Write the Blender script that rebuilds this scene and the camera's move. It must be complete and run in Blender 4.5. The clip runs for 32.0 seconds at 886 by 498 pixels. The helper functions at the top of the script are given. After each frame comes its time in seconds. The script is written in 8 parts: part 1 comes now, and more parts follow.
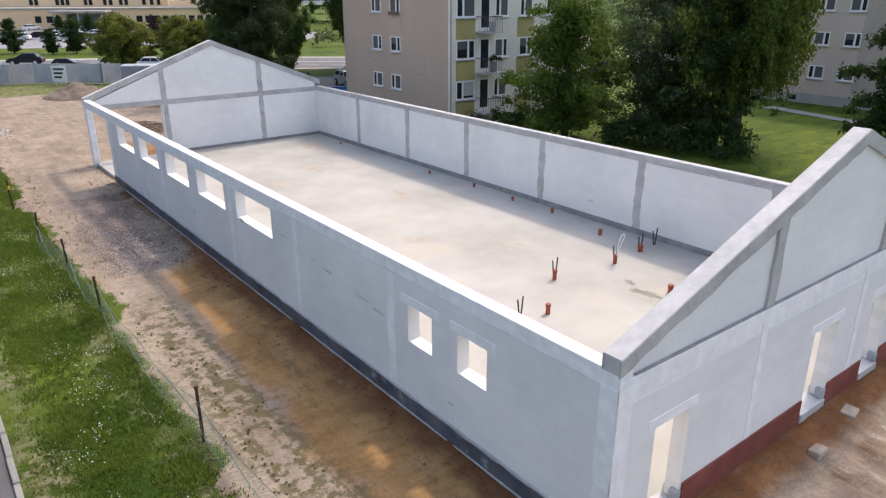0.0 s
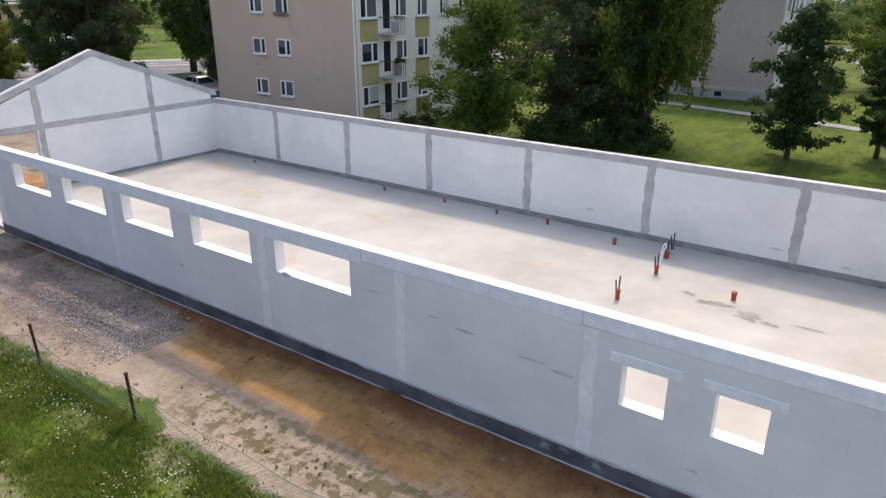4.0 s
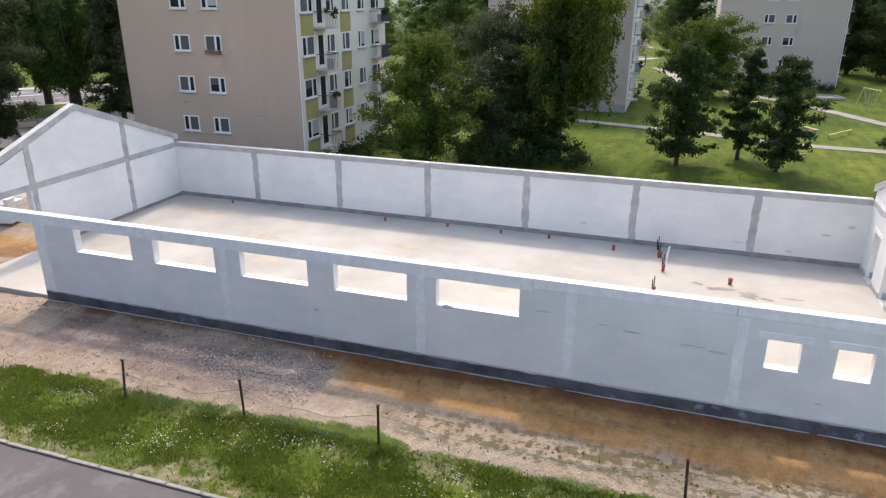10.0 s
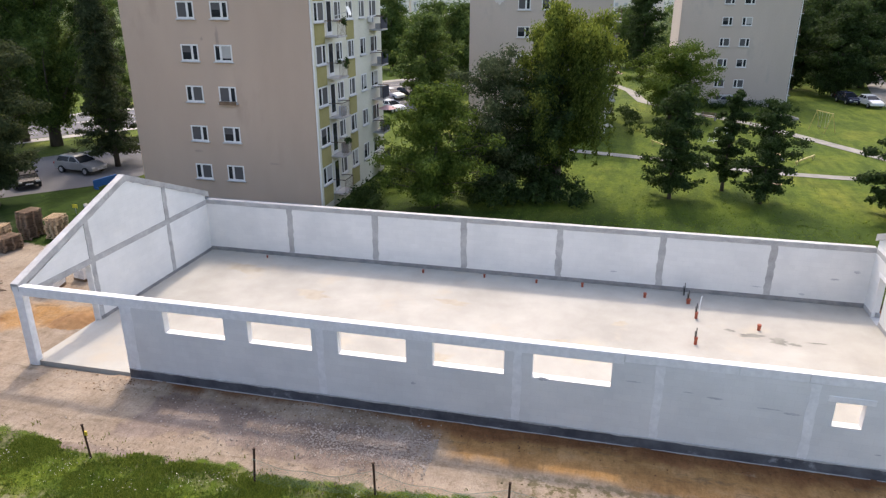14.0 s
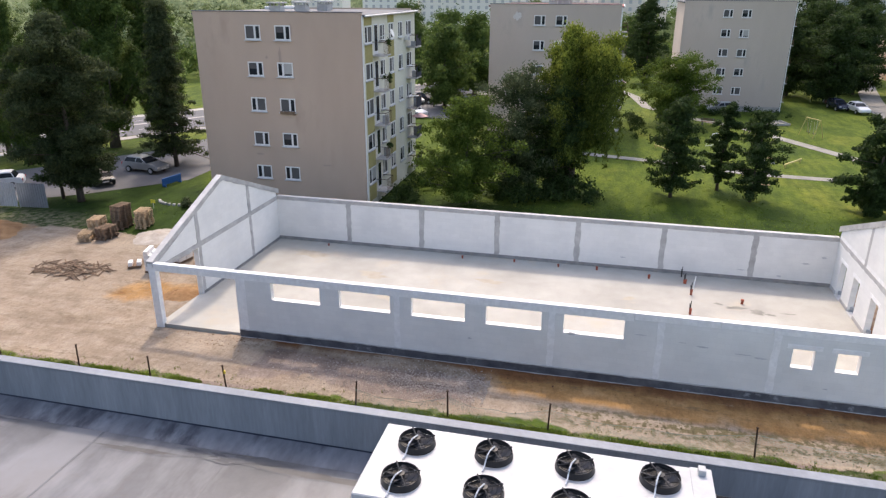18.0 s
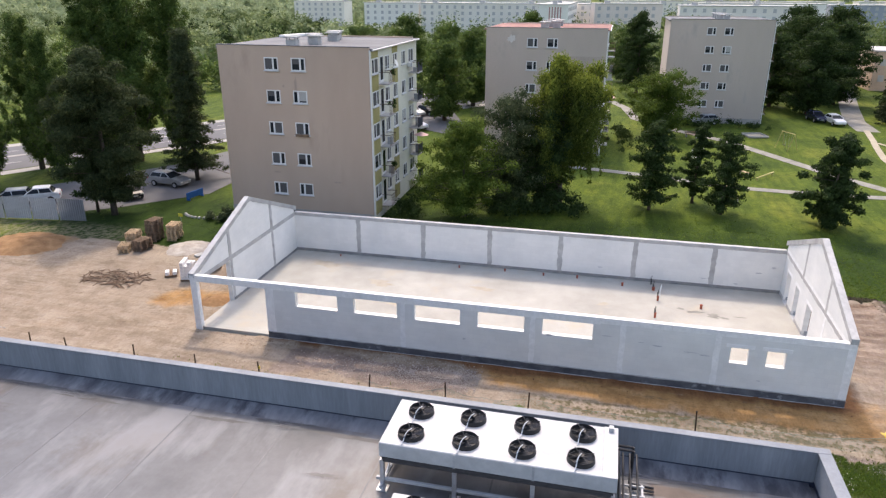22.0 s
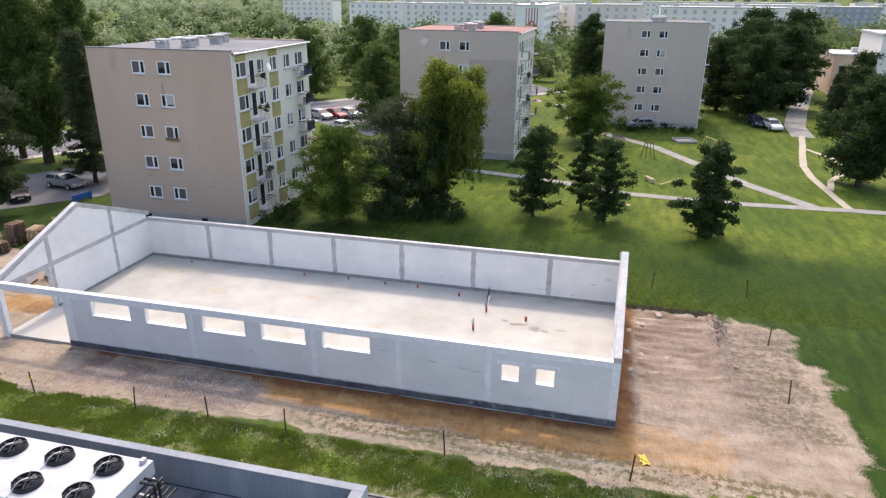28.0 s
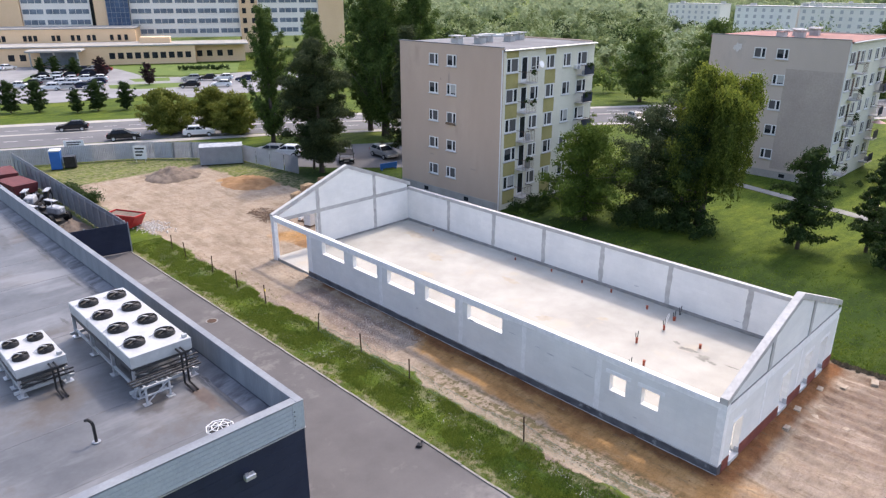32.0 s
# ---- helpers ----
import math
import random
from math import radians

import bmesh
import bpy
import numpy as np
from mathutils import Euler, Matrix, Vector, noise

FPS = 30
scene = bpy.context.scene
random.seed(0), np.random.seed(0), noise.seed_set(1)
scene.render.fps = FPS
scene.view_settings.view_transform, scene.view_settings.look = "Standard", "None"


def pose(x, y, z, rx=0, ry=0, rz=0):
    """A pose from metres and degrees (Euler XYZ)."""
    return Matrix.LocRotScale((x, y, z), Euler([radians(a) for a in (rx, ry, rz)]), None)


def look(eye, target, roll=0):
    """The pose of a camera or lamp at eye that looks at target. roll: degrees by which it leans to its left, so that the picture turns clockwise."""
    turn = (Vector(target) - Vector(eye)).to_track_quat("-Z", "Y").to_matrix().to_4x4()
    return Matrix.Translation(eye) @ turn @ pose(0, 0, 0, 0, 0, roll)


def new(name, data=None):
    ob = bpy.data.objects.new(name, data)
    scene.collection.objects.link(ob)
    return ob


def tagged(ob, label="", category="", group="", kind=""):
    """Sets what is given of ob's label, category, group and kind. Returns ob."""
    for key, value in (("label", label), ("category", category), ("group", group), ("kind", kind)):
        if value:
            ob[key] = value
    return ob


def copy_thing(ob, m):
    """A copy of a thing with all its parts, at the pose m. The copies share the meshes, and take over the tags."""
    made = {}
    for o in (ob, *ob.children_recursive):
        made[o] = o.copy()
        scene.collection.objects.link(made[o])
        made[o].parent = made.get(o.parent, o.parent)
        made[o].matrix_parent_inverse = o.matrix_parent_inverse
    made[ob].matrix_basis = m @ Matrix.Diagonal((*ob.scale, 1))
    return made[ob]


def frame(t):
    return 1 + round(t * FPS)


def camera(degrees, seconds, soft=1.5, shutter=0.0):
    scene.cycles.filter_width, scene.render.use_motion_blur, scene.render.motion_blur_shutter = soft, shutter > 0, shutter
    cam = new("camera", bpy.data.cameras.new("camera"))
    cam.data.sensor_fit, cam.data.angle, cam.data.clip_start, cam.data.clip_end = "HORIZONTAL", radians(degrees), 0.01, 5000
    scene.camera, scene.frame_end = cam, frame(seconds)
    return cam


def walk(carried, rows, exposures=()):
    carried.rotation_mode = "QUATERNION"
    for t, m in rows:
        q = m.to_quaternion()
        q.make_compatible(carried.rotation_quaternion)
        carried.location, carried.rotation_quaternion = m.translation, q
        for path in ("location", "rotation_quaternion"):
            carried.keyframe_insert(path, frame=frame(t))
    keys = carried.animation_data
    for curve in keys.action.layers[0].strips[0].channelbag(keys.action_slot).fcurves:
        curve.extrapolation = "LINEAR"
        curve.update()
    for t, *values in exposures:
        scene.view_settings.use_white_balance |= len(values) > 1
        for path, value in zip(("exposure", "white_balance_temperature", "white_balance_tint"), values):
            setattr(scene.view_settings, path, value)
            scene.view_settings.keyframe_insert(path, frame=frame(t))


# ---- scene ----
cam = camera(65.4, 32.0, soft=1.3)
SKY_STRENGTH, SUN_STRENGTH = 0.16, 1.12
EXPOSURES = [(0.0, 1.15, 6950.0, 16.5), (3.0, 1.15, 6950.0, 16.5), (7.0, 1.34, 7080.0, 16.0), (14.0, 1.29, 7080.0, 16.5), (20.0, 1.25, 7060.0, 17.0), (23.5, 1.27, 7060.0, 17.0), (27.0, 1.32, 7000.0, 17.0), (30.0, 1.42, 6780.0, 17.5), (32.0, 1.36, 6720.0, 17.5)]
PATH = [
    (0, (-7.43, -5.363, 8.742), (-6.283, -3.88, 8.043), -0.1),
    (0.5, (-7.995, -4.459, 8.766), (-6.757, -3.052, 8.066), 0.1),
    (1, (-8.54, -3.624, 8.807), (-7.204, -2.312, 8.105), -0.0),
    (1.5, (-8.974, -2.693, 8.861), (-7.554, -1.475, 8.154), 0.2),
    (2, (-9.466, -1.742, 8.855), (-7.974, -0.612, 8.15), -0.0),
    (2.5, (-9.793, -0.899, 8.857), (-8.271, 0.189, 8.15), -0.1),
    (3, (-10.089, 0.074, 8.861), (-8.568, 1.165, 8.155), -0.1),
    (3.5, (-10.382, 1.004, 8.941), (-8.858, 2.086, 8.228), 0.1),
    (5.5, (-12.746, 3.523, 9.28), (-11.226, 4.61, 8.567), -0.1),
    (6, (-13.481, 4.023, 9.42), (-11.964, 5.115, 8.708), -0.2),
    (6.5, (-14.168, 4.438, 9.575), (-12.652, 5.533, 8.866), -0.1),
    (7, (-14.837, 4.952, 9.755), (-13.323, 6.052, 9.049), -0.2),
    (7.5, (-15.446, 5.456, 9.968), (-13.931, 6.555, 9.263), -0.1),
    (8, (-16.086, 6.048, 10.23), (-14.567, 7.141, 9.525), -0.2),
    (8.5, (-16.567, 6.564, 10.467), (-14.998, 7.584, 9.762), -0.2),
    (9, (-17.062, 7.198, 10.706), (-15.417, 8.09, 10.001), -0.1),
    (9.5, (-17.572, 7.794, 10.911), (-15.859, 8.549, 10.208), 0.3),
    (10, (-17.979, 8.42, 11.152), (-16.203, 9.016, 10.45), 0.2),
    (10.5, (-18.322, 8.933, 11.379), (-16.51, 9.407, 10.677), 0.2),
    (11, (-18.686, 9.558, 11.63), (-16.862, 9.984, 10.929), 0.1),
    (11.5, (-18.961, 10.083, 11.999), (-17.137, 10.509, 11.298), 0.1),
    (12, (-19.277, 10.673, 12.438), (-17.453, 11.1, 11.736), 0.2),
    (12.5, (-19.518, 11.214, 12.844), (-17.695, 11.642, 12.14), 0.1),
    (13, (-19.744, 11.777, 13.317), (-17.92, 12.207, 12.617), 0.1),
    (13.5, (-19.988, 12.289, 13.796), (-18.166, 12.719, 13.093), 0.1),
    (14, (-20.226, 12.913, 14.304), (-18.404, 13.346, 13.603), 0.0),
    (14.5, (-20.465, 13.325, 14.699), (-18.641, 13.759, 14.004), 0.1),
    (16.5, (-23.418, 13.946, 15.854), (-21.595, 14.385, 15.159), 0.1),
    (17, (-24.696, 13.825, 15.867), (-22.874, 14.265, 15.169), 0.1),
    (17.5, (-26.004, 13.673, 16.003), (-24.184, 14.112, 15.302), 0.2),
    (18, (-27.34, 13.472, 16.177), (-25.52, 13.91, 15.473), 0.2),
    (18.5, (-28.541, 13.234, 16.473), (-26.722, 13.672, 15.767), 0.2),
    (19, (-29.677, 13.018, 16.855), (-27.858, 13.456, 16.149), 0.2),
    (19.5, (-30.571, 12.773, 17.294), (-28.752, 13.213, 16.588), 0.2),
    (20, (-31.383, 12.557, 17.751), (-29.563, 12.998, 17.047), 0.0),
    (20.5, (-32.102, 12.372, 18.288), (-30.284, 12.811, 17.578), 0.1),
    (21, (-32.404, 12.272, 18.711), (-30.586, 12.712, 18.004), 0.1),
    (21.5, (-32.386, 12.236, 18.983), (-30.567, 12.677, 18.277), 0.1),
    (22, (-32.329, 12.148, 19.016), (-30.51, 12.588, 18.309), 0.1),
    (22.5, (-32.217, 11.913, 19.049), (-30.399, 12.353, 18.342), 0.0),
    (23, (-32.074, 11.49, 19.038), (-30.256, 11.928, 18.331), 0.1),
    (23.5, (-31.829, 10.911, 19.066), (-30.011, 11.35, 18.357), 0.1),
    (24, (-31.551, 10.071, 19.09), (-29.732, 10.507, 18.382), 0.2),
    (24.5, (-31.247, 9.221, 19.161), (-29.428, 9.658, 18.453), 0.2),
    (25, (-30.81, 8.068, 19.232), (-28.991, 8.501, 18.522), 0.2),
    (25.5, (-30.426, 7.013, 19.274), (-28.607, 7.447, 18.565), 0.3),
    (26, (-30.024, 5.825, 19.287), (-28.205, 6.257, 18.578), 0.3),
    (26.5, (-29.647, 4.683, 19.303), (-27.828, 5.115, 18.595), 0.3),
    (28.5, (-28.213, -0.39, 19.388), (-26.417, 0.129, 18.679), 0.3),
    (29, (-27.918, -1.742, 19.419), (-26.174, -1.071, 18.708), 0.2),
    (29.5, (-27.669, -2.965, 19.432), (-25.978, -2.166, 18.722), 0.2),
    (30, (-27.216, -4.309, 19.412), (-25.598, -3.371, 18.704), 0.2),
    (30.5, (-26.809, -5.537, 19.418), (-25.266, -4.481, 18.71), -0.0),
    (31, (-26.271, -6.746, 19.359), (-24.804, -5.586, 18.653), 0.2),
    (31.5, (-25.768, -7.974, 19.343), (-24.374, -6.726, 18.638), -0.1),
    (32, (-25.088, -9.087, 19.321), (-23.78, -7.748, 18.616), 0.1),
]
walk(cam, [(t, look(eye, target, roll)) for t, eye, target, roll in PATH], EXPOSURES)

# ---- light ----
SUN_EL, SUN_AZ = 54.0, 15.5        # degrees; azimuth from +x towards +y, where the sun stands
world = bpy.data.worlds.new("sky")
scene.world = world
world.use_nodes = True
wn, wl = world.node_tree.nodes, world.node_tree.links
sky = wn.new("ShaderNodeTexSky")
sky.sky_type = "NISHITA"
sky.sun_disc = False
sky.sun_elevation = radians(SUN_EL)
sky.sun_rotation = radians(90.0 - SUN_AZ)
sky.air_density, sky.dust_density, sky.ozone_density = 1.2, 3.0, 1.0
wl.new(sky.outputs[0], wn["Background"].inputs["Color"])
wn["Background"].inputs["Strength"].default_value = SKY_STRENGTH
sun_data = bpy.data.lights.new("sun", "SUN")
sun_data.energy, sun_data.angle, sun_data.color = SUN_STRENGTH, radians(3.6), (1.0, 0.94, 0.84)
sun_ob = new("sun", sun_data)
sd = Vector((math.cos(radians(SUN_EL)) * math.cos(radians(SUN_AZ)), math.cos(radians(SUN_EL)) * math.sin(radians(SUN_AZ)), math.sin(radians(SUN_EL))))
sun_ob.matrix_world = look(sd * 200, (0, 0, 0))


# ---- materials ----
def nodes_of(name, rough=0.9, metal=0.0, spec=0.3):
    m = bpy.data.materials.new(name)
    m.use_nodes = True
    n, l = m.node_tree.nodes, m.node_tree.links
    b = n["Principled BSDF"]
    b.inputs["Roughness"].default_value, b.inputs["Metallic"].default_value = rough, metal
    b.inputs["Specular IOR Level"].default_value = spec
    return m, n, l, b


def coords(n, l, scale=(1, 1, 1)):
    tc, mp = n.new("ShaderNodeTexCoord"), n.new("ShaderNodeMapping")
    mp.inputs["Scale"].default_value = scale
    l.new(tc.outputs["Object"], mp.inputs["Vector"])
    return mp.outputs["Vector"]


def noise_of(n, l, vec, scale, detail=4.0, rough=0.55):
    t = n.new("ShaderNodeTexNoise")
    t.inputs["Scale"].default_value, t.inputs["Detail"].default_value, t.inputs["Roughness"].default_value = scale, detail, rough
    l.new(vec, t.inputs["Vector"])
    return t.outputs["Fac"]


def ramp_of(n, l, fac, stops):
    r = n.new("ShaderNodeValToRGB")
    e = r.color_ramp.elements
    while len(e) < len(stops):
        e.new(0.5)
    for k, (p, c) in enumerate(stops):
        e[k].position, e[k].color = p, (*c, 1)
    l.new(fac, r.inputs["Fac"])
    return r.outputs["Color"]


def mix_of(n, l, fac, a, b, mode="MIX"):
    m = n.new("ShaderNodeMix")
    m.data_type, m.blend_type = "RGBA", mode
    for sock, v in ((m.inputs[0], fac), (m.inputs[6], a), (m.inputs[7], b)):
        if isinstance(v, (int, float)):
            sock.default_value = v
        elif isinstance(v, tuple):
            sock.default_value = (*v, 1)
        else:
            l.new(v, sock)
    return m.outputs[2]


def bump_of(n, l, b, height, strength=0.3, dist=0.02):
    u = n.new("ShaderNodeBump")
    u.inputs["Strength"].default_value, u.inputs["Distance"].default_value = strength, dist
    l.new(height, u.inputs["Height"])
    l.new(u.outputs["Normal"], b.inputs["Normal"])


def mottled(name, dark, light, s1=0.7, s2=12.0, rough=0.9, bump=0.2, metal=0.0, spec=0.3, vary=0.0, scale=(1, 1, 1), stain=None):
    """Two scales of variation between two tones, with fine relief."""
    m, n, l, b = nodes_of(name, rough, metal, spec)
    v = coords(n, l, scale)
    big, small = noise_of(n, l, v, s1, 5, 0.6), noise_of(n, l, v, s2, 4, 0.6)
    c1 = ramp_of(n, l, big, [(0.32, dark), (0.68, light)])
    c2 = ramp_of(n, l, small, [(0.3, (0.84, 0.84, 0.84)), (0.7, (1, 1, 1))])
    c = mix_of(n, l, 1.0, c1, c2, "MULTIPLY")
    if stain:
        s = noise_of(n, l, v, stain[1], 6, 0.65)
        f = ramp_of(n, l, s, [(stain[2], (0, 0, 0)), (stain[2] + 0.12, (1, 1, 1))])
        c = mix_of(n, l, f, c, stain[0])
    if vary:
        oi = n.new("ShaderNodeObjectInfo")
        r = ramp_of(n, l, oi.outputs["Random"], [(0, (1 - vary,) * 3), (1, (1 + vary * 0.3,) * 3)])
        c = mix_of(n, l, 1.0, c, r, "MULTIPLY")
    l.new(c, b.inputs["Base Color"])
    if bump:
        bump_of(n, l, b, small, bump, 0.02)
    return m


def plain(name, colour, rough=0.5, metal=0.0, spec=0.4):
    return mottled(name, tuple(v * 0.88 for v in colour), colour, 1.5, 20, rough, 0.05, metal, spec)


def block_wall(name, tone, axis):
    """Thin-jointed aerated concrete blocks, with faint joints, chips and stains; axis: the wall's long direction."""
    m, n, l, b = nodes_of(name, 0.95, 0, 0.2)
    tc = n.new("ShaderNodeTexCoord")
    sp, cb = n.new("ShaderNodeSeparateXYZ"), n.new("ShaderNodeCombineXYZ")
    l.new(tc.outputs["Object"], sp.inputs[0])
    l.new(sp.outputs[axis], cb.inputs[0])
    l.new(sp.outputs[2], cb.inputs[1])
    br = n.new("ShaderNodeTexBrick")
    br.inputs["Scale"].default_value = 1.0
    br.inputs["Brick Width"].default_value, br.inputs["Row Height"].default_value = 0.6, 0.25
    br.inputs["Mortar Size"].default_value, br.inputs["Mortar Smooth"].default_value = 0.006, 0.4
    br.inputs["Color1"].default_value = (*tone, 1)
    br.inputs["Color2"].default_value = (*(v * 0.96 for v in tone), 1)
    br.inputs["Mortar"].default_value = (*(v * 0.92 for v in tone), 1)
    l.new(cb.outputs[0], br.inputs["Vector"])
    v = tc.outputs["Object"]
    big, fine = noise_of(n, l, v, 0.45, 6, 0.62), noise_of(n, l, v, 18, 4)
    c = mix_of(n, l, 1.0, br.outputs["Color"], ramp_of(n, l, big, [(0.3, (0.86, 0.87, 0.88)), (0.65, (1, 1, 1))]), "MULTIPLY")
    c = mix_of(n, l, 1.0, c, ramp_of(n, l, fine, [(0.25, (0.965, 0.965, 0.965)), (0.6, (1, 1, 1))]), "MULTIPLY")
    l.new(c, b.inputs["Base Color"])
    bump_of(n, l, b, fine, 0.1, 0.01)
    return m


M_BLOCK_Y = block_wall("aerated_block_long", (0.76, 0.748, 0.72), 1)
M_BLOCK_X = block_wall("aerated_block_gable", (0.765, 0.752, 0.72), 0)
M_MORTAR = mottled("pale_mortar", (0.80, 0.79, 0.775), (0.87, 0.86, 0.845), 1.2, 4, 0.95, 0.1)
M_CONC = mottled("raw_concrete", (0.36, 0.35, 0.34), (0.52, 0.51, 0.49), 1.4, 16, 0.95, 0.35, stain=((0.30, 0.29, 0.28), 0.9, 0.62))
M_CONC_LIGHT = mottled("pale_concrete_top", (0.41, 0.405, 0.395), (0.53, 0.52, 0.505), 1.0, 4, 0.95, 0.12)
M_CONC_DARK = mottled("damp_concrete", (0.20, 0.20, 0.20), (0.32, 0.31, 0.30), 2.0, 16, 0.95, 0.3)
M_BITUMEN = mottled("bitumen_coat", (0.055, 0.06, 0.075), (0.14, 0.145, 0.16), 1.1, 9, 0.55, 0.3, spec=0.4, stain=((0.28, 0.29, 0.31), 1.7, 0.60))
M_BOARD = mottled("brown_board", (0.16, 0.045, 0.035), (0.26, 0.08, 0.06), 1.2, 12, 0.7, 0.2)
M_FOAM = mottled("grey_foam_board", (0.30, 0.31, 0.32), (0.42, 0.43, 0.44), 2, 14, 0.9, 0.2)
M_PIPE = mottled("orange_pipe", (0.27, 0.06, 0.035), (0.38, 0.095, 0.05), 4, 30, 0.45, 0.05)
M_BLACK = mottled("black_plastic", (0.012, 0.012, 0.014), (0.028, 0.028, 0.03), 4, 30, 0.45, 0.05)
M_WHITEP = plain("white_plastic", (0.78, 0.78, 0.77), 0.4)
M_RUST = mottled("rusty_steel", (0.05, 0.032, 0.022), (0.12, 0.07, 0.045), 5, 40, 0.85, 0.2, 0.3)
M_WIRE = plain("fence_wire", (0.25, 0.36, 0.30), 0.5, 0.2)
M_STEEL = mottled("galvanised_steel", (0.48, 0.49, 0.51), (0.62, 0.63, 0.65), 2, 16, 0.45, 0.05, 0.7)
M_UNIT = mottled("white_coated_sheet", (0.37, 0.38, 0.39), (0.45, 0.46, 0.47), 1.5, 4, 0.45, 0.03, stain=((0.55, 0.55, 0.54), 1.4, 0.66))
M_FIN = mottled("dark_cooler_fins", (0.05, 0.05, 0.055), (0.09, 0.09, 0.095), 5, 60, 0.5, 0.1, 0.4, scale=(1, 1, 4))
M_ASPHALT = mottled("asphalt_drive", (0.088, 0.083, 0.084), (0.128, 0.122, 0.122), 0.25, 40, 0.92, 0.25, stain=((0.175, 0.165, 0.16), 0.3, 0.55))
M_STREET = mottled("street_asphalt", (0.105, 0.106, 0.112), (0.155, 0.154, 0.158), 0.12, 20, 0.92, 0.15)
M_KERB = mottled("kerb_concrete", (0.22, 0.21, 0.19), (0.33, 0.32, 0.295), 2, 20, 0.95, 0.3, vary=0.25)
M_OLDPAVE = mottled("worn_grey_paving", (0.20, 0.195, 0.175), (0.31, 0.30, 0.27), 0.8, 9, 0.95, 0.3)
M_PAVE = mottled("pale_paving", (0.29, 0.28, 0.26), (0.40, 0.385, 0.355), 0.5, 9, 0.95, 0.2)
M_MARK = mottled("road_paint", (0.55, 0.55, 0.54), (0.72, 0.72, 0.70), 1.5, 20, 0.8, 0.05)
M_TRUNK = mottled("bark", (0.05, 0.04, 0.032), (0.12, 0.10, 0.08), 2, 14, 0.95, 0.6, scale=(1, 1, 0.25))
M_PANEL = mottled("grey_panel", (0.25, 0.27, 0.30), (0.32, 0.34, 0.37), 0.8, 14, 0.5, 0.05, 0.2)
M_NAVY = mottled("dark_cladding", (0.014, 0.020, 0.042), (0.024, 0.032, 0.060), 0.8, 12, 0.5, 0.05, 0.1)
M_RENDER_GREY = mottled("grey_brown_render", (0.43, 0.325, 0.255), (0.515, 0.395, 0.312), 0.14, 40, 0.95, 0.03, scale=(1, 1, 0.35), stain=((0.40, 0.30, 0.235), 0.3, 0.62))
M_RENDER_LILAC = mottled("lilac_grey_render", (0.47, 0.39, 0.335), (0.54, 0.45, 0.39), 0.14, 40, 0.95, 0.03, scale=(1, 1, 0.35), stain=((0.40, 0.345, 0.31), 0.3, 0.62))
M_RENDER_ASH = mottled("ash_grey_render", (0.47, 0.395, 0.34), (0.54, 0.455, 0.395), 0.14, 40, 0.95, 0.03, scale=(1, 1, 0.35), stain=((0.39, 0.345, 0.315), 0.3, 0.62))
M_RENDER_PALE = mottled("pale_render", (0.62, 0.59, 0.49), (0.72, 0.69, 0.585), 0.3, 8, 0.95, 0.2)
M_RENDER_OLIVE = mottled("olive_render", (0.315, 0.275, 0.105), (0.395, 0.345, 0.15), 0.6, 8, 0.95, 0.2)
M_SOCKLE = mottled("sockle_render", (0.30, 0.28, 0.26), (0.38, 0.36, 0.34), 0.6, 9, 0.95, 0.3)
M_ROOF_FELT = mottled("roof_felt", (0.10, 0.105, 0.115), (0.17, 0.175, 0.185), 0.3, 10, 0.85, 0.2)
M_ROOF_RED = mottled("red_roof_felt", (0.22, 0.10, 0.085), (0.30, 0.14, 0.12), 0.3, 10, 0.85, 0.2)
M_FRAME = plain("white_window_frame", (0.76, 0.755, 0.74), 0.4)
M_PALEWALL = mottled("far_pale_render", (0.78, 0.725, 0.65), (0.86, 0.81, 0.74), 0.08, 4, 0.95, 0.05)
M_SAND = mottled("ochre_render", (0.74, 0.50, 0.30), (0.82, 0.58, 0.37), 0.08, 4, 0.95, 0.05)
M_BLUEGLASS = mottled("blue_curtain_wall", (0.03, 0.06, 0.13), (0.07, 0.12, 0.22), 0.4, 6, 0.15, 0.0, 0, 0.6)
M_TIMBER = mottled("pallet_timber", (0.42, 0.29, 0.17), (0.60, 0.44, 0.28), 3, 25, 0.9, 0.3, vary=0.25, scale=(1, 1, 1))
M_OLDWOOD = mottled("weathered_timber", (0.17, 0.11, 0.07), (0.29, 0.20, 0.135), 3, 25, 0.9, 0.3, vary=0.3)
M_RED = mottled("red_paint", (0.38, 0.02, 0.02), (0.5, 0.035, 0.03), 1.5, 14, 0.45, 0.05)
M_BLUE = plain("blue_plastic", (0.02, 0.13, 0.42), 0.4)
M_RUBBER = plain("tyre_rubber", (0.02, 0.02, 0.02), 0.85)
M_BRICKROOF = mottled("concrete_chunks", (0.40, 0.38, 0.35), (0.60, 0.58, 0.54), 2, 14, 0.95, 0.4, vary=0.2)


def glass_mat(name, tint):
    m, n, l, b = nodes_of(name, 0.08, 0, 0.15)
    v = coords(n, l)
    l.new(ramp_of(n, l, noise_of(n, l, v, 0.9, 3), [(0.35, tuple(x * 0.5 for x in tint)), (0.65, tint)]), b.inputs["Base Color"])
    return m


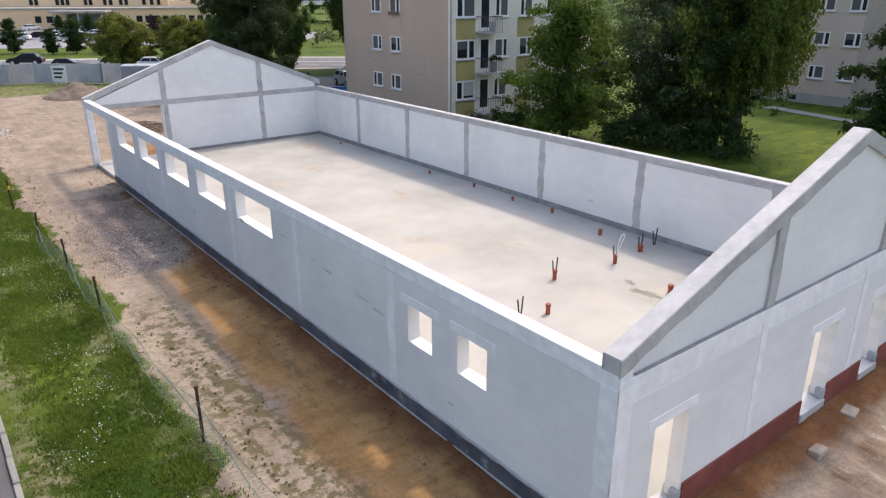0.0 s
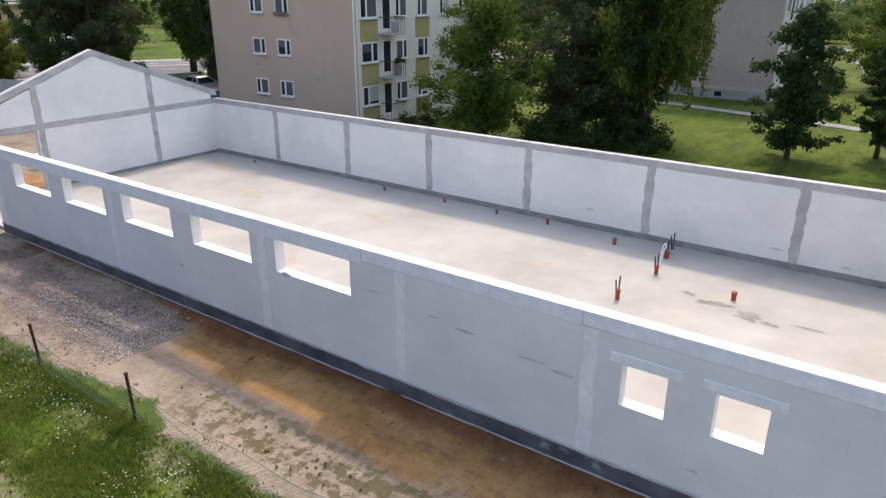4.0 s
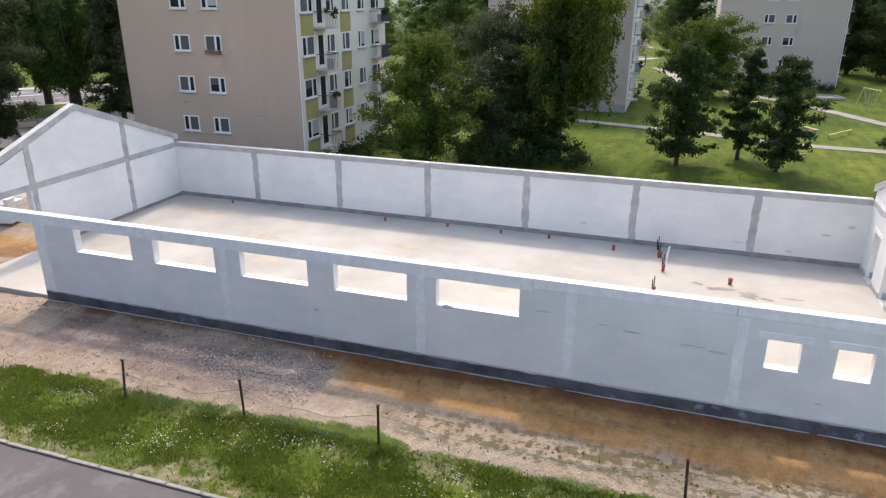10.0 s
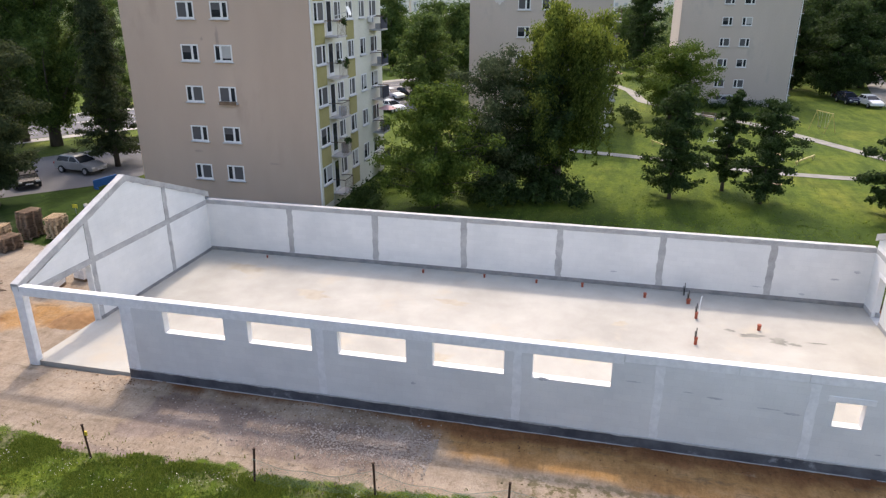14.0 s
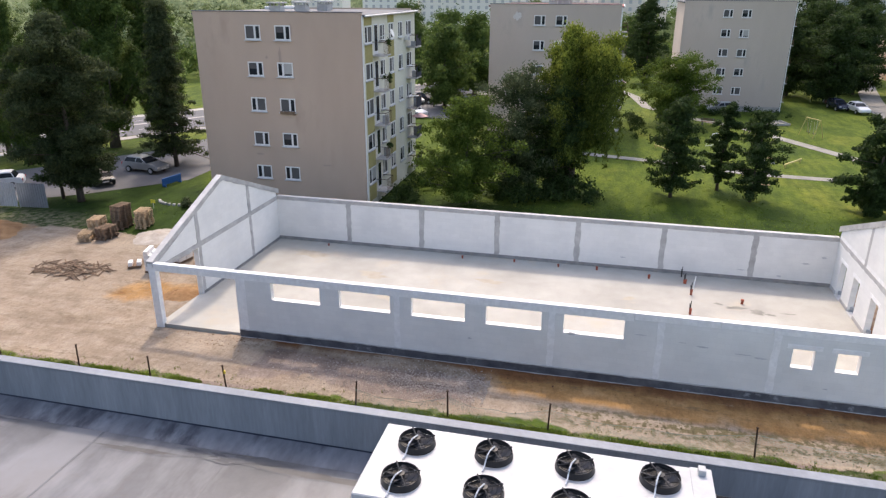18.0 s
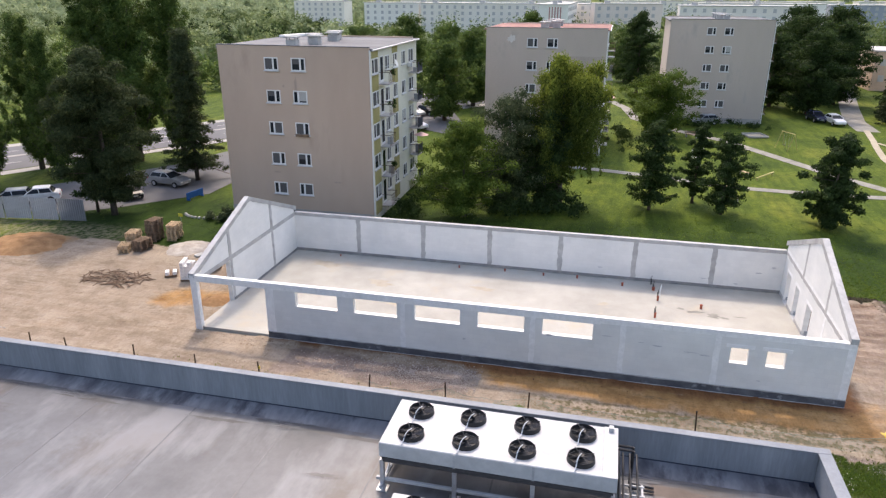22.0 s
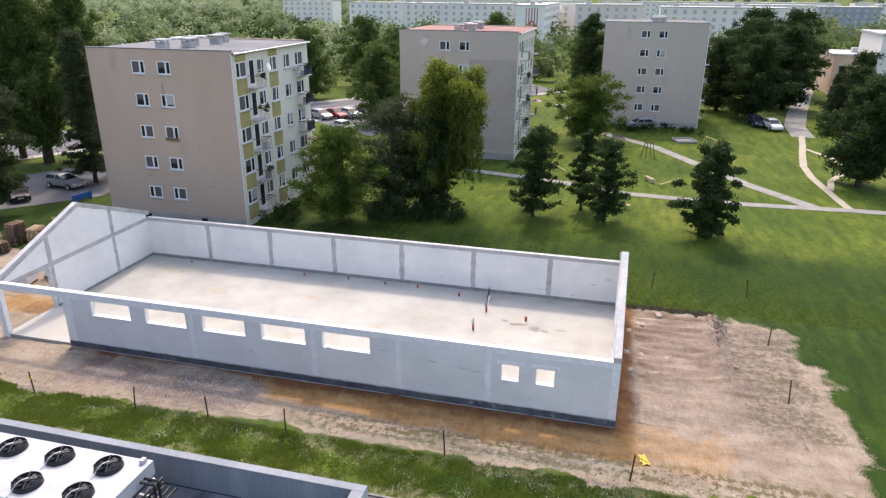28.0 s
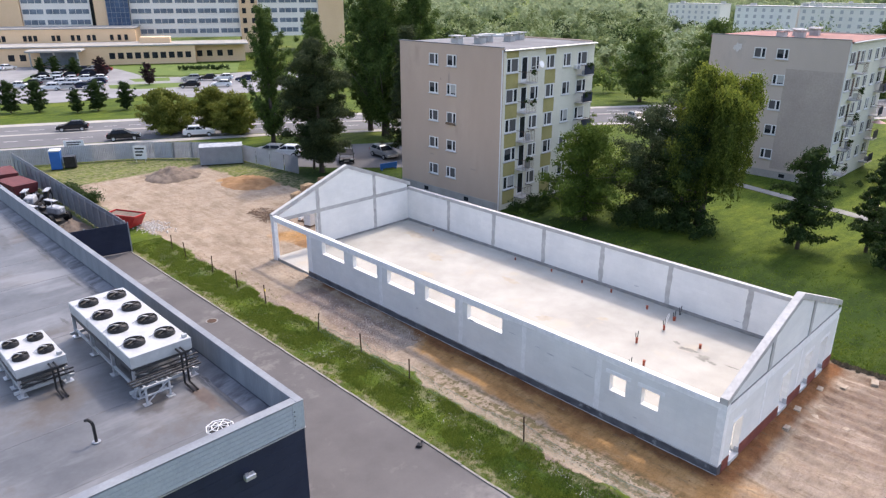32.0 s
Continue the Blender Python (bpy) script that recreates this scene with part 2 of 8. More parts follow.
M_GLASS = glass_mat("dark_window_glass", (0.03, 0.034, 0.04))
# panes paled to low contrast: haze over the distance is in the colour
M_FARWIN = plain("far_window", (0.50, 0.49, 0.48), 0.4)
M_CARGLASS = glass_mat("car_glass", (0.02, 0.024, 0.03))
M_NET = plain("grey_net_curtain", (0.085, 0.083, 0.085), 0.6)
M_CURTAIN = plain("net_curtain", (0.42, 0.41, 0.39), 0.8)


def leaf_mat(name, a, b_, c):
    m, n, l, b = nodes_of(name, 0.75, 0, 0.12)
    g = n.new("ShaderNodeNewGeometry")
    l.new(ramp_of(n, l, g.outputs["Random Per Island"], [(0.0, a), (0.55, b_), (1.0, c)]), b.inputs["Base Color"])
    tr = n.new("ShaderNodeBsdfTranslucent")
    tr.inputs["Color"].default_value = (*(v * 1.3 for v in c), 1)
    mx = n.new("ShaderNodeMixShader")
    mx.inputs[0].default_value = 0.28
    l.new(b.outputs[0], mx.inputs[1])
    l.new(tr.outputs[0], mx.inputs[2])
    l.new(mx.outputs[0], n["Material Output"].inputs["Surface"])
    return m


L_DARK = leaf_mat("dark_leaves", (0.010, 0.021, 0.008), (0.023, 0.044, 0.013), (0.050, 0.083, 0.022))
L_MID = leaf_mat("green_leaves", (0.019, 0.040, 0.012), (0.052, 0.092, 0.022), (0.125, 0.18, 0.042))
L_BRIGHT = leaf_mat("bright_leaves", (0.019, 0.038, 0.007), (0.052, 0.090, 0.015), (0.125, 0.178, 0.03))
L_SILVER = leaf_mat("silvery_leaves", (0.015, 0.027, 0.011), (0.040, 0.059, 0.025), (0.095, 0.122, 0.060))
L_YELLOW = leaf_mat("yellowing_leaves", (0.048, 0.064, 0.012), (0.105, 0.125, 0.022), (0.18, 0.195, 0.038))
L_WINE = leaf_mat("wine_leaves", (0.014, 0.012, 0.014), (0.034, 0.02, 0.024), (0.055, 0.032, 0.032))
L_PINE = leaf_mat("needle_sprays", (0.015, 0.026, 0.012), (0.032, 0.049, 0.021), (0.072, 0.092, 0.035))
# far foliage: distance haze put into these two paler leaf colours
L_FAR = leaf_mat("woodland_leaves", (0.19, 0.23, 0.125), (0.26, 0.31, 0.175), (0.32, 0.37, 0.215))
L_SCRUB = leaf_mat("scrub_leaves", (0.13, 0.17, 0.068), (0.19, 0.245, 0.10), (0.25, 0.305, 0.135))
L_LIME = leaf_mat("pale_grass_blades", (0.066, 0.118, 0.015), (0.125, 0.185, 0.026), (0.21, 0.255, 0.048))
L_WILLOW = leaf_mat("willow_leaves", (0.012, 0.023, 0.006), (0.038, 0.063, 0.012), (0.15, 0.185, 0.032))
# yellow-green tips, with the sun on the crown top put into their colour
L_SUNTOP = leaf_mat("willow_shoots", (0.085, 0.115, 0.018), (0.15, 0.19, 0.028), (0.24, 0.275, 0.045))
L_GRASS = leaf_mat("grass_blades", (0.026, 0.060, 0.008), (0.064, 0.120, 0.016), (0.135, 0.19, 0.034))


# ---- building blocks ----
def link_mesh(name, verts, faces, mats, parent=None, label="", loc=(0, 0, 0), smooth=False, idx=None):
    me = bpy.data.meshes.new(name)
    me.from_pydata(verts, [], faces)
    for m in (mats if isinstance(mats, (list, tuple)) else [mats]):
        me.materials.append(m)
    if idx is not None:
        me.polygons.foreach_set("material_index", idx)
    if smooth:
        me.polygons.foreach_set("use_smooth", [True] * len(me.polygons))
    me.update()
    ob = new(name, me)
    ob.location = loc
    ob.parent = parent
    if label:
        ob["label"] = label
    return ob


def part(name, bm, material, parent=None, label="", loc=(0, 0, 0), smooth=False):
    me = bpy.data.meshes.new(name)
    bm.normal_update()
    bm.to_mesh(me)
    bm.free()
    me.materials.append(material)
    if smooth:
        me.polygons.foreach_set("use_smooth", [True] * len(me.polygons))
    ob = new(name, me)
    ob.location = loc
    ob.parent = parent
    if label:
        ob["label"] = label
    return ob


def twin(ob, loc, rz=0.0, parent=None):
    """Another object on the same mesh."""
    o = new(ob.name.split(".")[0], ob.data)
    o.location, o.rotation_euler = loc, (0, 0, radians(rz))
    o.parent = parent or ob.parent
    if "label" in ob:
        o["label"] = ob["label"]
    return o


def thing(name, loc=(0, 0, 0), label="", category="", group="", kind="", rz=0.0):
    e = new(name)
    e.empty_display_size = 0.3
    e.location, e.rotation_euler = loc, (0, 0, radians(rz))
    return tagged(e, label, category, group, kind)


def add_box(bm, x0, x1, y0, y1, z0, z1, bevel=0.0):
    r = bmesh.ops.create_cube(bm, size=1.0, matrix=Matrix.LocRotScale(((x0 + x1) / 2, (y0 + y1) / 2, (z0 + z1) / 2), None, (abs(x1 - x0), abs(y1 - y0), abs(z1 - z0))))
    if bevel:
        ed = list({e for v in r["verts"] for e in v.link_edges})
        bmesh.ops.bevel(bm, geom=ed, offset=bevel, segments=1, affect="EDGES")
    return r["verts"]


def box(x0, x1, y0, y1, z0, z1, bevel=0.0):
    bm = bmesh.new()
    add_box(bm, x0, x1, y0, y1, z0, z1, bevel)
    return bm


def add_rod(bm, a, b, r0, r1=None, seg=8):
    """A tapered rod between two points."""
    a, b = Vector(a), Vector(b)
    d = b - a
    m = Matrix.Translation((a + b) / 2) @ d.to_track_quat("Z", "Y").to_matrix().to_4x4()
    return bmesh.ops.create_cone(bm, cap_ends=True, segments=seg, radius1=r0, radius2=r1 if r1 is not None else r0, depth=d.length, matrix=m)["verts"]


def rod(a, b, r0, r1=None, seg=8):
    bm = bmesh.new()
    add_rod(bm, a, b, r0, r1, seg)
    return bm


def holed_wall(cuts_u, cuts_z, is_open, axis, t0, t1):
    """A wall of thickness t0..t1 along axis 'x' or 'y', with openings right through it. Returns verts, faces."""
    vid, verts, faces = {}, [], []

    def vert(u, z, t):
        k = (round(u, 4), round(z, 4), round(t, 4))
        if k not in vid:
            vid[k] = len(verts)
            verts.append((u, t, z) if axis == "x" else (t, u, z))
        return vid[k]

    nu, nz = len(cuts_u) - 1, len(cuts_z) - 1
    solid = [[not is_open((cuts_u[i] + cuts_u[i + 1]) / 2, (cuts_z[j] + cuts_z[j + 1]) / 2) for j in range(nz)] for i in range(nu)]
    flip = axis == "y"

    def face(*p):
        f = [vert(*q) for q in p]
        faces.append(f[::-1] if flip else f)

    for i in range(nu):
        for j in range(nz):
            if not solid[i][j]:
                continue
            a, b, c, d = cuts_u[i], cuts_u[i + 1], cuts_z[j], cuts_z[j + 1]
            face((a, c, t0), (b, c, t0), (b, d, t0), (a, d, t0))
            face((a, d, t1), (b, d, t1), (b, c, t1), (a, c, t1))
            if i == 0 or not solid[i - 1][j]:
                face((a, c, t1), (a, c, t0), (a, d, t0), (a, d, t1))
            if i == nu - 1 or not solid[i + 1][j]:
                face((b, c, t0), (b, c, t1), (b, d, t1), (b, d, t0))
            if j == 0 or not solid[i][j - 1]:
                face((a, c, t1), (b, c, t1), (b, c, t0), (a, c, t0))
            if j == nz - 1 or not solid[i][j + 1]:
                face((a, d, t0), (b, d, t0), (b, d, t1), (a, d, t1))
    return verts, faces


def slab_of(poly, axis, t0, t1):
    """A polygon (u, z) in the plane across axis 'x' or 'y' given thickness t0..t1."""
    p = lambda u, z, t: (u, t, z) if axis == "x" else (t, u, z)
    n = len(poly)
    verts = [p(u, z, t0) for u, z in poly] + [p(u, z, t1) for u, z in poly]
    faces = [list(range(n)), list(range(2 * n - 1, n - 1, -1))] + [[i, i + n, (i + 1) % n + n, (i + 1) % n] for i in range(n)]
    bm = bmesh.new()
    vs = [bm.verts.new(v) for v in verts]
    for f in faces:
        bm.faces.new([vs[k] for k in f])
    bmesh.ops.recalc_face_normals(bm, faces=bm.faces)
    return bm


def ragged(u0, u1, z0, z1, axis, t0, t1, rng, jit=0.03, step=0.22, upright=True):
    """A cast strip with uneven edges, upright or lying."""
    lo, hi = (z0, z1) if upright else (u0, u1)
    n = max(2, int((hi - lo) / step))
    ks = [lo + (hi - lo) * k / n for k in range(n + 1)]
    if upright:
        poly = [(u0 + rng.uniform(-jit, jit), k) for k in ks] + [(u1 + rng.uniform(-jit, jit), k) for k in reversed(ks)]
    else:
        poly = [(k, z0 + rng.uniform(-jit, jit)) for k in ks] + [(k, z1 + rng.uniform(-jit, jit) * 0.3) for k in reversed(ks)]
    return slab_of(poly, axis, t0, t1)


RNG = random.Random(7)

# ---- ground: one sheet to the horizon ----
def spaced(lo, hi, step, far):
    a = list(np.arange(lo, hi + 1e-6, step))
    s, v = step, hi
    up = []
    while v < far:
        s *= 1.35
        v += s
        up.append(v)
    s, v = step, lo
    dn = []
    while v > -far:
        s *= 1.35
        v -= s
        dn.append(v)
    return np.array(dn[::-1] + a + up)


def fbm(x, y, s, o=0.0, octaves=3):
    v, amp, tot = 0.0, 1.0, 0.0
    for k in range(octaves):
        v += amp * noise.noise(Vector((x * s, y * s, o + k * 7.3)))
        tot += amp
        amp *= 0.55
        s *= 2.1
    return v / tot


def sstep(a, b, v):
    t = min(1.0, max(0.0, (v - a) / (b - a)))
    return t * t * (3 - 2 * t)


def in_box(x, y, x0, x1, y0, y1):
    """Signed distance to a box: negative inside."""
    dx, dy = max(x0 - x, x - x1), max(y0 - y, y - y1)
    return max(dx, dy) if max(dx, dy) < 0 else math.hypot(max(dx, 0), max(dy, 0))


def dirt_mask(x, y):
    """1 on bare soil, 0 on grass."""
    w = fbm(x, y, 0.35, 3.0) * 1.1 + fbm(x, y, 1.3, 9.0) * 0.6
    if y < -4:
        w += 1.2 * fbm(x, y, 0.8, 15.0)
    d = min(in_box(x, y, -4.0, 14.0, -1.0, 36.0), in_box(x, y, -4.2, 12.0, 35.0, 58.0), in_box(x, y, -3.9, 13.9, -5.8, 0.0), in_box(x, y, -3.6, 13.2, -9.8, 0.0),
            in_box(x, y, -3.2, 8.5, -10.6, -6.0), in_box(x, y, -5.0, 10.5, 50.0, 68.0) + 0.6, in_box(x, y, -7.3, -6.85, -25.0, 44.5) + 0.5 + 0.7 * fbm(x, y, 0.3, 71.0))
    soft = 0.5 + 0.9 * sstep(-5.5, -8.0, y)
    return sstep(soft, -soft, d + w)


RELIEF = []


def ground_z(x, y):
    gx, gy, h = RELIEF[0]
    return float(h[min(len(gy) - 1, int(np.searchsorted(gy, y))), min(len(gx) - 1, int(np.searchsorted(gx, x)))])


def site_ground():
    gx, gy = spaced(-9.0, 17.0, 0.2, 3500.0), spaced(-13.0, 62.0, 0.24, 3500.0)
    nx, ny = len(gx), len(gy)
    names = ("dirt", "orange", "rust", "stony", "pale", "weed", "dry", "rough", "clay")
    layers = {a: [] for a in names}
    verts = []
    for y in gy:
        for x in gx:
            z = -0.02
            v = dict.fromkeys(names, 0.0)
            if 0 < x < 70 and -60 < y < 60:
                v["rough"] = sstep(2.5, -2.5, in_box(x, y, 11.0, 26.0, -45.0, 62.0) + 3.0 * fbm(x, y, 0.12, 51.0))
            if -40 < x < 26 and -45 < y < -4:
                v["rough"] = max(v["rough"], sstep(2.0, -2.0, in_box(x, y, -6.0, 26.0, -45.0, -6.0) + 2.0 * fbm(x, y, 0.2, 57.0)))
            # long verge grass darker at its near end, duller light put into the tone
            if -7.3 < x < -4.0 and -20 < y < 46:
                v["rough"] = 1.0 * sstep(13.0, 3.0, y + 4.0 * fbm(x, y, 0.4, 53.0))
            if -14 < x < 40 and -30 < y < 100:
                dm = v["dirt"] = dirt_mask(x, y)
                w = fbm(x, y, 0.45, 21.0)
                q = fbm(x, y, 1.4, 27.0)
                # along the long wall: rusty foot, ochre band, weedy strip, pale wheel track
                foot = 0.62 - 0.4 * sstep(17.5, 21.0, y)
                v["rust"] = max(sstep(0.35, -0.35, -x - foot + 0.7 * w + 0.35 * q) * sstep(31.5, 29.0, y) * sstep(-1.2, -0.2, y) * sstep(1.2, 0.4, x), sstep(0.4, -0.4, in_box(x, y, -0.3, 13.8, -0.85, 0.2) + 0.6 * w))
                band = 2.0 + 0.035 * (14.0 - y) + 0.5 * w + 0.4 * q
                v["orange"] = max(sstep(0.45, -0.45, -x - band) * sstep(1.5, 0.2, x + 0.6 * w) * sstep(-2.5, 0.0, y + w) * sstep(0.9, -0.9, y - 17.2 - 0.5 * (x + 1.5) + 1.3 * w + 0.7 * q), sstep(0.9, -0.9, in_box(x, y, 8.2, 11.8, 53.5, 59.5) + 1.6 * w), 0.8 * sstep(0.6, -0.6, in_box(x, y, 2.6, 5.0, 35.4, 40.0) + 1.2 * w), 0.5 * sstep(0.8, -0.8, in_box(x, y, -2.4, 0.6, -5.0, 0.0) + 1.8 * w))
                v["weed"] = sstep(0.4, -0.4, abs(x + 2.9 + 0.3 * w) - 0.75) * sstep(16.5, 13.5, y + 1.5 * w)
                v["pale"] = max(sstep(0.35, -0.35, abs(x + 3.72 + 0.35 * w) - 0.3) * sstep(18.5, 15.0, y), 0.8 * sstep(0.7, -0.7, abs(x + 2.2 + 1.2 * w) - 0.35) * sstep(10.0, 13.0, y) * sstep(17.5, 15.0, y), 0.7 * sstep(1.2, -1.2, in_box(x, y, 9.0, 14.0, 40.0, 46.0) + 2 * w))
                # grey gravel tongue, and the dark crumbled bank under the fence
                v["stony"] = max(sstep(0.4, -0.4, in_box(x, y, -3.1, -0.75, 18.0, 28.5) + 1.1 * w + 0.5 * q), 0.7 * sstep(0.25, -0.25, abs(x + 4.25 + 0.25 * w) - 0.24 + 0.2 * q) * sstep(44.0, 40.0, y), 0.85 * sstep(0.8, -0.8, in_box(x, y, 2.0, 12.8, -9.8, -5.2) + 1.4 * w + 0.6 * q))
                v["stony"] = max(v["stony"], 0.5 * sstep(1.2, -1.2, in_box(x, y, 0.3, 13.5, -10.0, -0.8) + 1.6 * w))
                v["clay"] = sstep(0.5, -0.5, in_box(x, y, 5.2, 13.6, -5.6, -0.9) + 0.8 * w)
                v["dry"] = max(0.75 * sstep(0.5, -0.5, in_box(x, y, -4.9, -4.2, -14, 46) + 0.9 * w), sstep(0.5, -0.5, in_box(x, y, -7.2, -6.55, -20, 45) + 1.3 * w), 0.9 * sstep(1.5, -1.5, in_box(x, y, -8, 15, 50, 80) + 1.5 * w))
                z += dm * (0.05 * fbm(x, y, 0.6, 1.0) + 0.03 * fbm(x, y, 2.4, 2.0, 2)) + 0.04 * (1 - dm) * fbm(x, y, 0.7, 4.0)
                if -3.9 < x < 0.0 and -2 < y < 31:
                    rut = math.sin((x + 0.25 * fbm(x, y, 0.25, 5.0)) * 5.2) * 0.5 + 0.5
                    z += -0.03 * rut * sstep(-3.7, -2.7, x) * sstep(-0.2, -0.8, x) + 0.075 * math.exp(x / 0.55)
                    z += 0.03 * v["weed"] * max(0.0, fbm(x, y, 2.0, 41.0))
                z += 0.10 * math.exp(-((x + 4.3) / 0.3) ** 2) * (1 if -10 < y < 42 else 0) * (0.6 + fbm(x, y, 1.5, 43.0))
                if -11 < y < -0.3 and -1 < x < 14.2:
                    pit = sstep(0.3, -0.9, in_box(x, y, 3.5, 13.9, -5.4, -0.4))
                    ridge = math.exp(-((y + 5.75 + 0.35 * fbm(x, y, 0.5, 37.0)) / 0.4) ** 2) * sstep(4.5, 7.5, x) * sstep(14.2, 13.6, x)
                    z += pit * (-0.20 + 0.05 * fbm(x, y, 1.1, 31.0) + 0.045 * math.sin(x * 7.5 + 2.5 * fbm(x, y, 0.5, 35.0))) + ridge * (0.16 + 0.3 * max(0.0, fbm(x, y, 1.6, 39.0)))
                    z += (1 - pit) * dm * (0.16 * fbm(x, y, 1.3, 33.0) + 0.07 * fbm(x, y, 3.4, 34.0, 2))
                    v["stony"] = max(v["stony"], 0.9 * ridge)
                    v["weed"] = max(v["weed"], 0.7 * ridge, 0.75 * sstep(0.8, -0.8, in_box(x, y, 1.5, 13.0, -10.2, -6.2) + 1.5 * w))
                if 0.05 < x < 13.7 and 0.0 < y < 35.1:
                    z = -0.1
            else:
                z += -0.02
            verts.append((x, y, z))
            for a in names:
                layers[a].append(v[a])
    faces = [(j * nx + i, j * nx + i + 1, (j + 1) * nx + i + 1, (j + 1) * nx + i) for j in range(ny - 1) for i in range(nx - 1)]
    m, n, l, b = nodes_of("ground_cover", 0.95, 0, 0.15)
    v = coords(n, l)

    def attr(a):
        t = n.new("ShaderNodeAttribute")
        t.attribute_name = a
        return t.outputs["Fac"]

    def part_of(a, noise_fac, soft=0.18):
        """The layer with its edge broken up by noise."""
        mx = n.new("ShaderNodeMath")
        mx.operation = "MULTIPLY_ADD"
        l.new(noise_fac, mx.inputs[0])
        mx.inputs[1].default_value, mx.inputs[2].default_value = 0.9, -0.45
        ad = n.new("ShaderNodeMath")
        l.new(mx.outputs[0], ad.inputs[0])
        l.new(attr(a), ad.inputs[1])
        return ramp_of(n, l, ad.outputs[0], [(0.5 - soft, (0, 0, 0)), (0.5 + soft, (1, 1, 1))])

    g1, g2, g3 = noise_of(n, l, v, 0.09, 5, 0.6), noise_of(n, l, v, 1.6, 5, 0.65), noise_of(n, l, v, 14, 5, 0.7)
    mid = noise_of(n, l, v, 3.2, 6, 0.7)
    grass = ramp_of(n, l, g1, [(0.3, (0.032, 0.072, 0.009)), (0.55, (0.058, 0.106, 0.013)), (0.75, (0.115, 0.155, 0.03))])
    grass = mix_of(n, l, 1.0, grass, ramp_of(n, l, g2, [(0.3, (0.68, 0.74, 0.66)), (0.62, (1.04, 1.04, 1.0))]), "MULTIPLY")
    grass = mix_of(n, l, 1.0, grass, ramp_of(n, l, g3, [(0.3, (0.66, 0.70, 0.66)), (0.65, (1.1, 1.08, 1.03))]), "MULTIPLY")
    mown = noise_of(n, l, coords(n, l, (0.55, 2.2, 1.0)), 0.5, 5, 0.65)
    grass = mix_of(n, l, 1.0, grass, ramp_of(n, l, mown, [(0.36, (0.60, 0.68, 0.55)), (0.5, (0.92, 0.94, 0.88)), (0.64, (1.22, 1.14, 1.05))]), "MULTIPLY")
    grass = mix_of(n, l, 1.0, grass, mix_of(n, l, attr("rough"), (1.45, 1.13, 1.0), (0.47, 0.52, 0.39)), "MULTIPLY")
    vs = coords(n, l, (1.0, 0.16, 1.0))
    streak = mix_of(n, l, 0.62, noise_of(n, l, vs, 1.3, 6, 0.7), noise_of(n, l, v, 0.7, 8, 0.7))
    sand = ramp_of(n, l, streak, [(0.30, (0.185, 0.138, 0.098)), (0.48, (0.275, 0.22, 0.165)), (0.68, (0.365, 0.308, 0.245))])
    ochre = ramp_of(n, l, streak, [(0.30, (0.19, 0.10, 0.038)), (0.5, (0.335, 0.192, 0.078)), (0.70, (0.44, 0.285, 0.145))])
    wet = ramp_of(n, l, streak, [(0.30, (0.085, 0.038, 0.018)), (0.5, (0.175, 0.08, 0.034)), (0.72, (0.29, 0.155, 0.068))])
    gravel = ramp_of(n, l, streak, [(0.3, (0.125, 0.094, 0.077)), (0.5, (0.22, 0.174, 0.145)), (0.7, (0.345, 0.288, 0.245))])
    clay = ramp_of(n, l, noise_of(n, l, coords(n, l, (1.9, 0.45, 1.0)), 0.9, 7, 0.70), [(0.36, (0.10, 0.066, 0.046)), (0.46, (0.185, 0.13, 0.093)), (0.55, (0.235, 0.178, 0.132)), (0.64, (0.37, 0.305, 0.238))])
    soil = mix_of(n, l, part_of("clay", g2), sand, clay)
    soil = mix_of(n, l, part_of("stony", mid), soil, gravel)
    soil = mix_of(n, l, part_of("orange", g2, 0.35), soil, ochre)
    soil = mix_of(n, l, part_of("pale", g2, 0.3), soil, (0.32, 0.265, 0.2))
    soil = mix_of(n, l, part_of("rust", g2, 0.4), soil, wet)
    soil = mix_of(n, l, 1.0, soil, ramp_of(n, l, noise_of(n, l, coords(n, l, (1.0, 0.5, 1.0)), 0.42, 6, 0.7), [(0.34, (0.74, 0.71, 0.68)), (0.5, (0.98, 0.98, 0.98)), (0.66, (1.08, 1.06, 1.04))]), "MULTIPLY")
    tracks = noise_of(n, l, coords(n, l, (1.0, 0.10, 1.0)), 1.9, 7, 0.68)
    fine = noise_of(n, l, coords(n, l, (1.0, 0.55, 1.0)), 4.5, 7, 0.75)
    tread = noise_of(n, l, coords(n, l, (0.7, 2.1, 1.0)), 2.6, 6, 0.72)
    rutted = ramp_of(n, l, attr("clay"), [(0.1, (1, 1, 1)), (0.8, (0.15, 0.15, 0.15))])
    dark_rut = ramp_of(n, l, mix_of(n, l, 0.45, tracks, fine), [(0.54, (0, 0, 0)), (0.61, (0.55, 0.55, 0.55))])
    soil = mix_of(n, l, mix_of(n, l, 1.0, dark_rut, rutted, "MULTIPLY"), soil, (0.125, 0.092, 0.058))
    soil = mix_of(n, l, ramp_of(n, l, mix_of(n, l, 0.4, tracks, fine), [(0.35, (0.45, 0.45, 0.45)), (0.43, (0, 0, 0))]), soil, (0.36, 0.295, 0.22))
    # ripples: shade of their hollows is put into the soil colour
    soil = mix_of(n, l, 1.0, soil, ramp_of(n, l, tread, [(0.34, (0.78, 0.77, 0.76)), (0.46, (0.98, 0.98, 0.98)), (0.66, (1.07, 1.06, 1.05))]), "MULTIPLY")
    scrub = mix_of(n, l, 1.0, attr("weed"), ramp_of(n, l, mix_of(n, l, 0.6, tracks, mid), [(0.48, (0, 0, 0)), (0.53, (0.9, 0.9, 0.9))]), "MULTIPLY")
